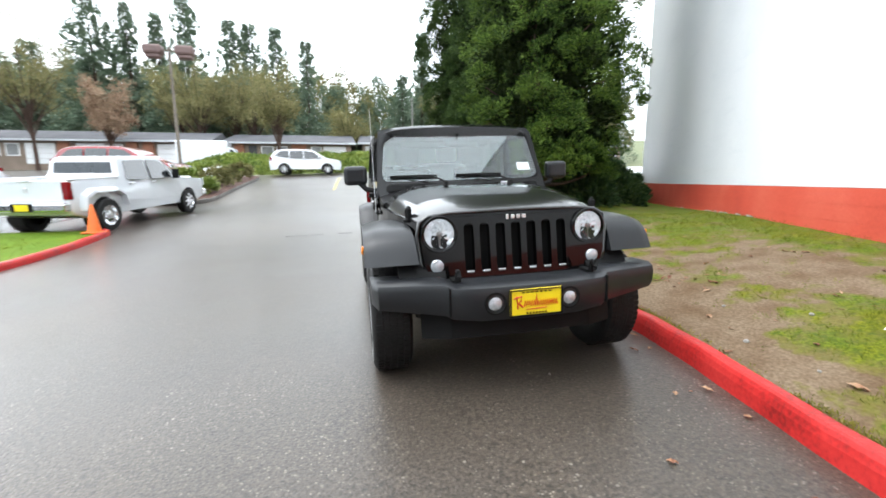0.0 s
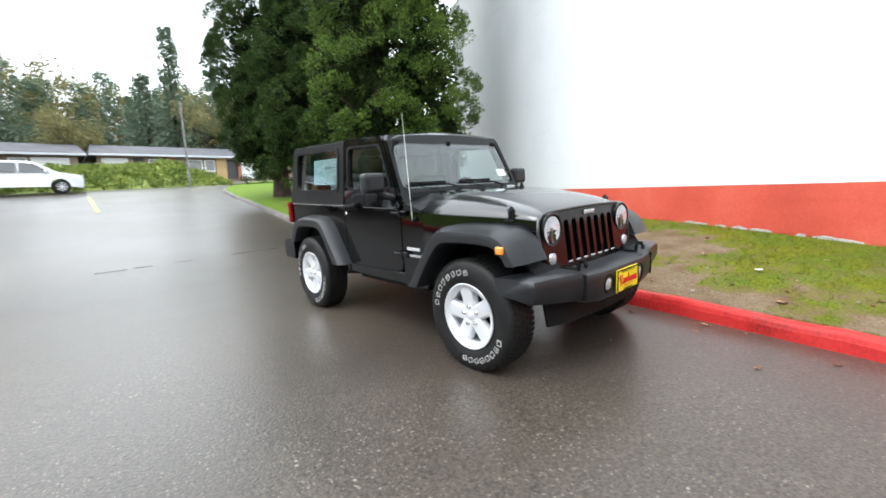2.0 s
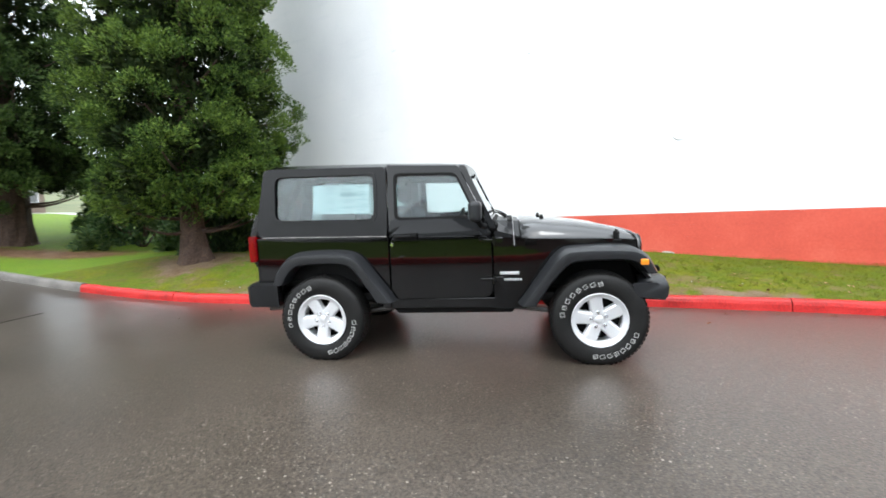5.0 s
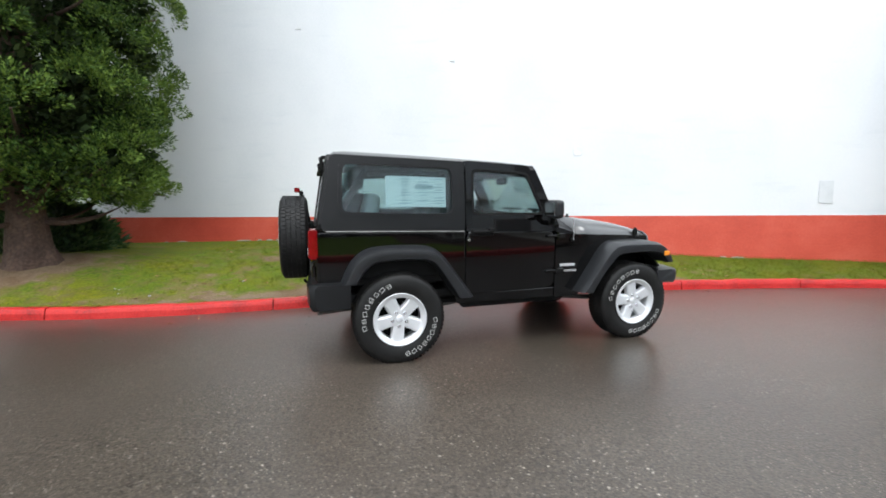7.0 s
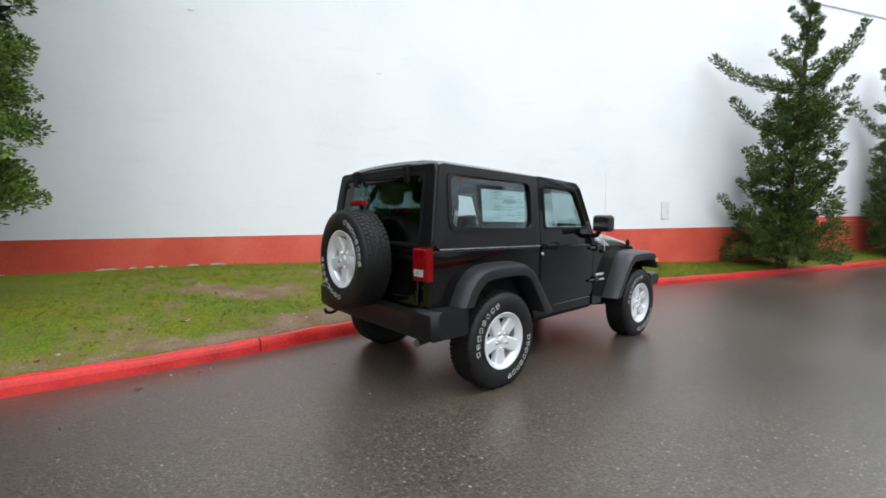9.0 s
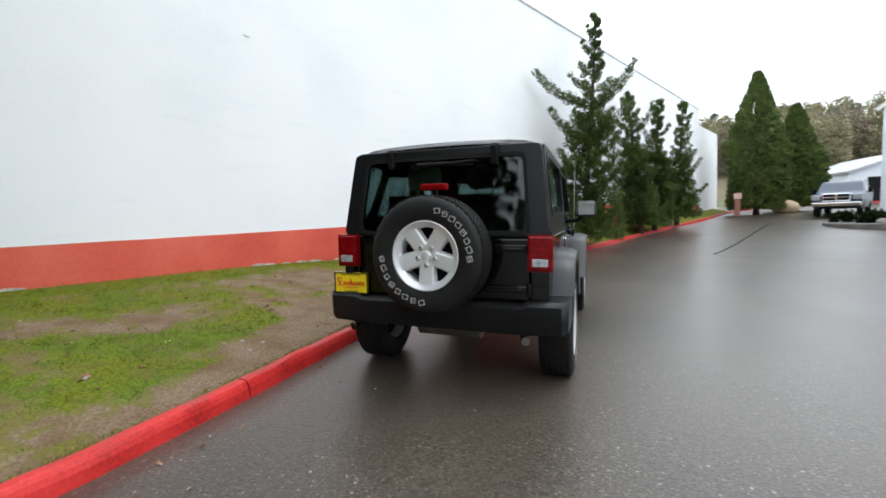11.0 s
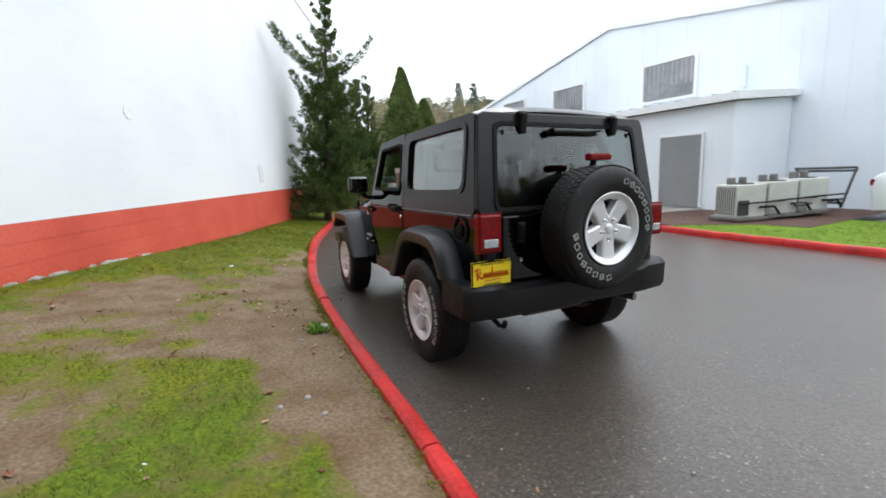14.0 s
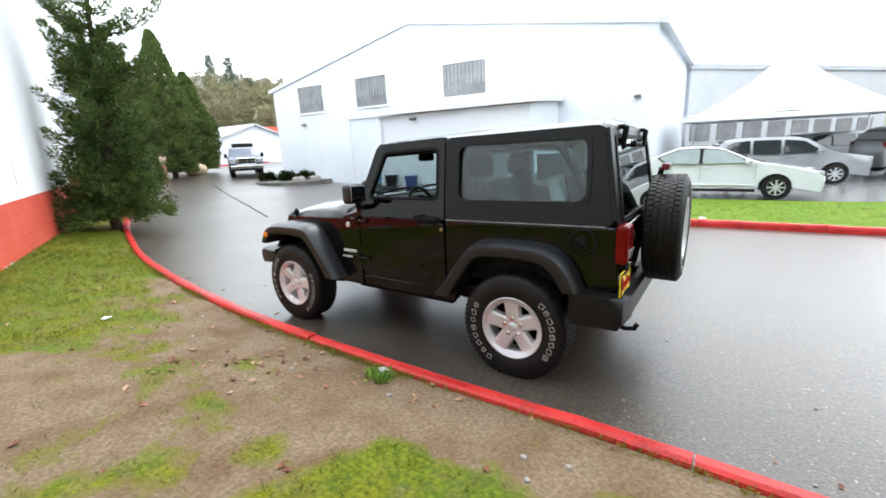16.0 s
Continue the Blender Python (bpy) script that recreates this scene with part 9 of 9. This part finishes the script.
for x, y, t, m, lab in ((16.6, -3.9, 190, GREY_CAR, "silver crossover parked under the tent"), (18.6, -8.6, 200, GREY_CAR, "silver crossover parked under the tent"), (21.4, -6.4, 205, GREY_CAR, "silver crossover parked under the tent"),
                        (21.5, -14.0, 250, WHITE_CAR, "white crossover in the far lot"), (25, -18.5, 250, GREY_CAR, "silver crossover in the far lot"), (18, -17.5, 250, WHITE_CAR, "white crossover in the far lot"), (28.5, -23, 250, WHITE_CAR, "white crossover in the far lot")):
    suv(x, y, t, m, lab, "cars round the tent")

# ---- across the lot: cone, island, poles, low houses ----
ORANGE = material("orange_cone", [(0.75, 0.13, 0.02), (0.82, 0.18, 0.03)], 5, 0.5)
cone = thing("traffic_cone", Matrix.Translation((7.18, -7.6, road_z(7.18, -7.6) + 0.11)), "orange traffic cone at the kerb's end", "cone")
bm = bmesh.new()
lathe(bm, [(0.04, 0.15), (0.68, 0.028), (0.70, 0.02), (0.70, 0.0005)], "z", 24)
part("body", fix(bm), ORANGE, cone, smooth=True)
bm = bmesh.new()
box(bm, (0, 0, 0.02), (0.40, 0.40, 0.04), 0.015)
part("base", bm, ORANGE, cone)
ISLE = smooth_line([(7.1, -25.0), (6.85, -24.0), (6.75, -21.5), (6.72, -19), (6.75, -16.5), (6.95, -14.9), (7.7, -14.4)])
kerb_run("kerb_island", ISLE, 0, len(ISLE), 0.15, 0.16, CONCRETE, "dark grey kerb of the planted island", side=1)
isl = [p + side_of(ISLE, i) * 0.15 for i, p in enumerate(ISLE)]
sheet("ground_island", isl, [(9.2, p.y) for p in isl], lambda x, y: road_z(x, y) + 0.15, MULCH, "bark-covered planting island", "mulch")
for i, (x, y, r, h, m) in enumerate([(6.9, -22.8, 0.6, 0.7, FOLIAGE_YELLOW), (7.2, -20.6, 0.7, 0.6, FOLIAGE_YELLOW), (7.0, -18.4, 0.7, 0.65, FOLIAGE_YELLOW), (6.9, -16.3, 0.5, 0.4, IVY), (7.6, -15.3, 0.6, 0.6, IVY), (8.2, -21.4, 0.7, 0.8, IVY), (8.3, -18, 0.7, 0.7, IVY)]):
    bush(x + 0.55, y, road_z(x, y) + 0.14, r, h, 40, 140 + i, "low yellow-green shrub on the island", m, "island shrubs")
bm = bmesh.new()
box(bm, (8.1, -20.3, road_z(8, -20) + 0.65), (0.9, 0.08, 0.7), 0.02, Euler((0, 0.15, 0.3)).to_quaternion())
sg = tagged(part("lot_sign", bm, TRIM_W), "small white blank sign in the island", "sign")
bm = bmesh.new()
tube(bm, [(8.1, -20.32, road_z(8, -20) + 0.1), (8.1, -20.32, road_z(8, -20) + 0.5)], 0.05, 6)
part("post", bm, STEEL, sg)

POLE_W = material("pole_wood", [(0.12, 0.10, 0.08), (0.2, 0.17, 0.14)], 3, 0.9, bump=0.4)
lamp_post = thing("lot_lamp", Matrix.Translation((12.6, -28.6, road_z(12.6, -28.6))), "tall lot lamp with two brown box heads", "street lamp")
bm = bmesh.new()
tube(bm, [(0, 0, 0), (0, 0, 8.3)], [0.11, 0.08], 10)
tube(bm, [(-0.6, 0, 8.1), (0.6, 0, 8.1)], 0.05, 8)
part("pole", bm, POLE_W, lamp_post)
HEAD = material("brown_lamp_head", [(0.10, 0.06, 0.055), (0.15, 0.09, 0.08)], 2, 0.5)
for s in (1, -1):
    bm = bmesh.new()
    box(bm, (s * 0.95, 0, 8.1), (1.15, 0.8, 0.62), 0.16)
    box(bm, (s * 0.95, 0, 7.72), (0.9, 0.6, 0.3), 0.1)
    part("lamp_head", bm, HEAD, lamp_post)
up = thing("utility_pole", Matrix.Translation((-3.35, -27.6, road_z(-3.35, -27.6))), "thin grey metal pole behind the ivy bank", "pole")
bm = bmesh.new()
tube(bm, [(0, 0, 0), (0.05, 0, 5.2)], [0.07, 0.05], 10)
part("pole", bm, STEEL, up)
LINE_Y = material("worn_yellow_line", [(0.45, 0.33, 0.08), (0.6, 0.48, 0.18)], 4, 0.6)
LINE_W = material("worn_white_line", [(0.20, 0.20, 0.195), (0.36, 0.36, 0.35)], 4, 0.6)


def stripe(x0, y0, x1, y1, w, mat, label):
    a, b = Vector((x0, y0)), Vector((x1, y1))
    s = (b - a).normalized().orthogonal() * w / 2
    bm = bmesh.new()
    n = 8
    secs = []
    for k in range(n + 1):
        p = a.lerp(b, k / n)
        secs.append([(p.x + s.x, p.y + s.y, road_z(p.x, p.y) + 0.004), (p.x + s.x, p.y + s.y, road_z(p.x, p.y) + 0.012), (p.x - s.x, p.y - s.y, road_z(p.x, p.y) + 0.012), (p.x - s.x, p.y - s.y, road_z(p.x, p.y) + 0.004)])
    loft(bm, secs)
    tagged(part("road_marking", fix(bm), mat), label, "road marking", kind="structure")


stripe(1.93, -16.2, 1.86, -23.2, 0.12, LINE_Y, "worn yellow parking line")
for xa, xb, w in ((2.6, 2.14, 0.03), (2.04, 1.76, 0.025), (1.40, 1.10, 0.025)):
    stripe(xa, -6.22, xb, -6.20, w, LINE_W, "worn remains of a white line")
SEAL = material("tar_seal", [(0.012, 0.012, 0.012), (0.022, 0.022, 0.022)], 8, 0.85, specular=0.05)


def seal(pts, w):
    bm = bmesh.new()
    secs = []
    line = smooth_line(pts, 0.2)
    for i, p in enumerate(line):
        s = side_of(line, i) * w * (0.6 + 0.5 * noise.noise((i * 0.5, w, 0)))
        q = p + side_of(line, i) * 0.06 * noise.noise((i * 0.35, 3, w))
        z = road_z(p.x, p.y)
        secs.append([(q.x + s.x, q.y + s.y, z - 0.01), (q.x + s.x, q.y + s.y, z + 0.005), (q.x - s.x, q.y - s.y, z + 0.005), (q.x - s.x, q.y - s.y, z - 0.01)])
    loft(bm, secs)
    tagged(part("crack_seal", fix(bm), SEAL), "dark tar-filled crack in the asphalt", "crack", kind="structure")


seal([(0.38, -6.22), (-0.1, -6.2), (-0.6, -6.19)], 0.022)
seal([(4.15, 9.1), (5.4, 12.0), (7.6, 17.4), (9.4, 21.6)], 0.045)

BRICK = material("house_brick", [(0.24, 0.10, 0.06), (0.34, 0.15, 0.09)], 2, 0.8, bump=0.3, fine=20)
ROOF_D = material("dark_shingle", [(0.06, 0.062, 0.07), (0.10, 0.10, 0.11)], 0.8, 0.8, bump=0.4, fine=10)
OCHRE = material("ochre_siding", [(0.33, 0.22, 0.09), (0.44, 0.31, 0.15)], 1.2, 0.7)
HOUSE_W = material("house_siding", [(0.17, 0.125, 0.095), (0.26, 0.20, 0.155)], 0.8, 0.7)


def house(xa, xb, y, zb, seed, front=(), group="low houses across the lot"):
    """A long low house: brick piers, white garage doors, dark windows, shingled roof."""
    rng = random.Random(seed)
    w, d = abs(xb - xa), 9.0
    h = thing("low_house", Matrix.Translation(((xa + xb) / 2, y, zb)), "long low brick and siding house, dark shingle roof", "house", group)
    bm = bmesh.new()
    box(bm, (0, -d / 2, 0.85), (w, d, 3.2), 0)
    part("wall", bm, HOUSE_W, h)
    bm = bmesh.new()
    loft(bm, [[(s * (w / 2 + 0.6), 0.9, 2.28), (s * (w / 2 + 0.6), 0.9, 2.42), (s * (w / 2 + 0.2), -d / 2, 3.75), (s * (w / 2 + 0.6), -d - 0.9, 2.42), (s * (w / 2 + 0.6), -d - 0.9, 2.28)] for s in (-1, 1)])
    part("roof", fix(bm), ROOF_D, h)
    bm = bmesh.new()
    box(bm, (0, 0.93, 2.34), (w + 1.2, 0.05, 0.18), 0)
    part("gutter", bm, ROOF_M, h)
    x = -w / 2 + 0.6
    bays = [(kind, b - (xa + xb) / 2, a - b) for kind, a, b in front]
    while not front and x < w / 2 - 1.2:
        kind, ww = rng.choice((("garage_door", 2.6), ("window", 1.4), ("window", 1.2), ("brick_pier", 1.0), ("front_door", 0.9), ("brick_pier", 1.6)))
        bays.append((kind, x, ww))
        x += ww + rng.uniform(0.15, 0.6)
    for kind, x, ww in bays:
        bm = bmesh.new()
        if kind == "garage_door":
            for k in range(4):
                box(bm, (x + ww / 2, 0.03, 0.28 + k * 0.52), (ww, 0.06, 0.5), 0.02)
            part(kind, bm, TRIM_W, h)
        elif kind == "window":
            ring_plate(bm, [(x, 0.8), (x + ww, 0.8), (x + ww, 2.05), (x, 2.05)], [(x + 0.1, 0.9), (x + ww - 0.1, 0.9), (x + ww - 0.1, 1.95), (x + 0.1, 1.95)], lambda u, z, q: (u, 0.07 - q, z), 0.06, 32)
            win = part(kind, fix(bm), TRIM_W, h)
            bm = bmesh.new()
            box(bm, (x + ww / 2, 0.012, 1.42), (ww - 0.15, 0.02, 1.1), 0)
            part("pane", bm, PANE, win)
        elif kind == "front_door":
            box(bm, (x + ww / 2, 0.03, 1.05), (ww, 0.06, 2.1), 0.02)
            part(kind, bm, DARK, h)
        else:
            box(bm, (x + ww / 2, 0.15, 1.1), (ww, 0.34, 2.5), 0.01)
            part(kind, bm, OCHRE if kind == "ochre_panel" else BRICK, h)
    return h


van = thing("box_van", Matrix.Translation((14.2, -40.0, road_z(14.2, -40))) @ Matrix.Rotation(radians(4), 4, "Z"), "white box van parked behind the ivy bank", "van")
bm = bmesh.new()
box(bm, (0.3, 0, 1.72), (4.3, 2.0, 2.1), 0.12, segs=3)
part("box_body", bm, WHITE_CAR, van)
bm = bmesh.new()
loft(bm, [[(-1.86, sy, 0.6), (-1.86, sy, 2.2), (-2.3, sy, 2.1), (-2.75, sy, 1.35), (-3.2, sy, 1.2), (-3.25, sy, 0.6)] for sy in (-0.95, 0.95)])
cab = part("cab", bevel_sharp(fix(bm), 0.05), WHITE_CAR, van)
bm = bmesh.new()
prism(bm, [(-2.0, 1.4), (-2.0, 2.0), (-2.28, 1.95), (-2.62, 1.4)], lambda u, z, d: (u, 0.958 - d, z), 0.01)
part("side_pane", fix(bm), CAR_PANE, cab)
for wx in (-2.5, 1.5):
    for wy in (-0.85, 0.85):
        bm = bmesh.new()
        lathe(bm, [(-0.11, 0.1), (-0.11, 0.34), (-0.08, 0.37), (0.08, 0.37), (0.11, 0.34), (0.11, 0.1)], "y", 20, Matrix.Translation((wx, wy, 0.37)))
        part("wheel", fix(bm), RUBBER, van)

house(38, 16.2, -47.0, 3.2, 1)
house(14.8, 1.2, -49.0, 3.3, 2)
house(-0.2, -16.4, -49.5, 3.4, 3, [("garage_door", -0.5, -2.6), ("front_door", -3.0, -3.9), ("window", -4.3, -5.6), ("brick_pier", -5.8, -6.6), ("window", -7.8, -9.2), ("window", -9.4, -10.45), ("ochre_panel", -10.5, -11.55), ("front_door", -11.7, -12.7), ("brick_pier", -12.75, -13.1), ("garage_door", -13.2, -15.1)])
house(-18.0, -33, -46.5, 3.2, 4)
house(60, 41, -46, 3.1, 5)
suv(2.6, -44, 92, RED_CAR, "red car parked before the low houses", "cars by the houses")
suv(22.5, -43, 85, RED_CAR, "red car parked before the low houses", "cars by the houses")
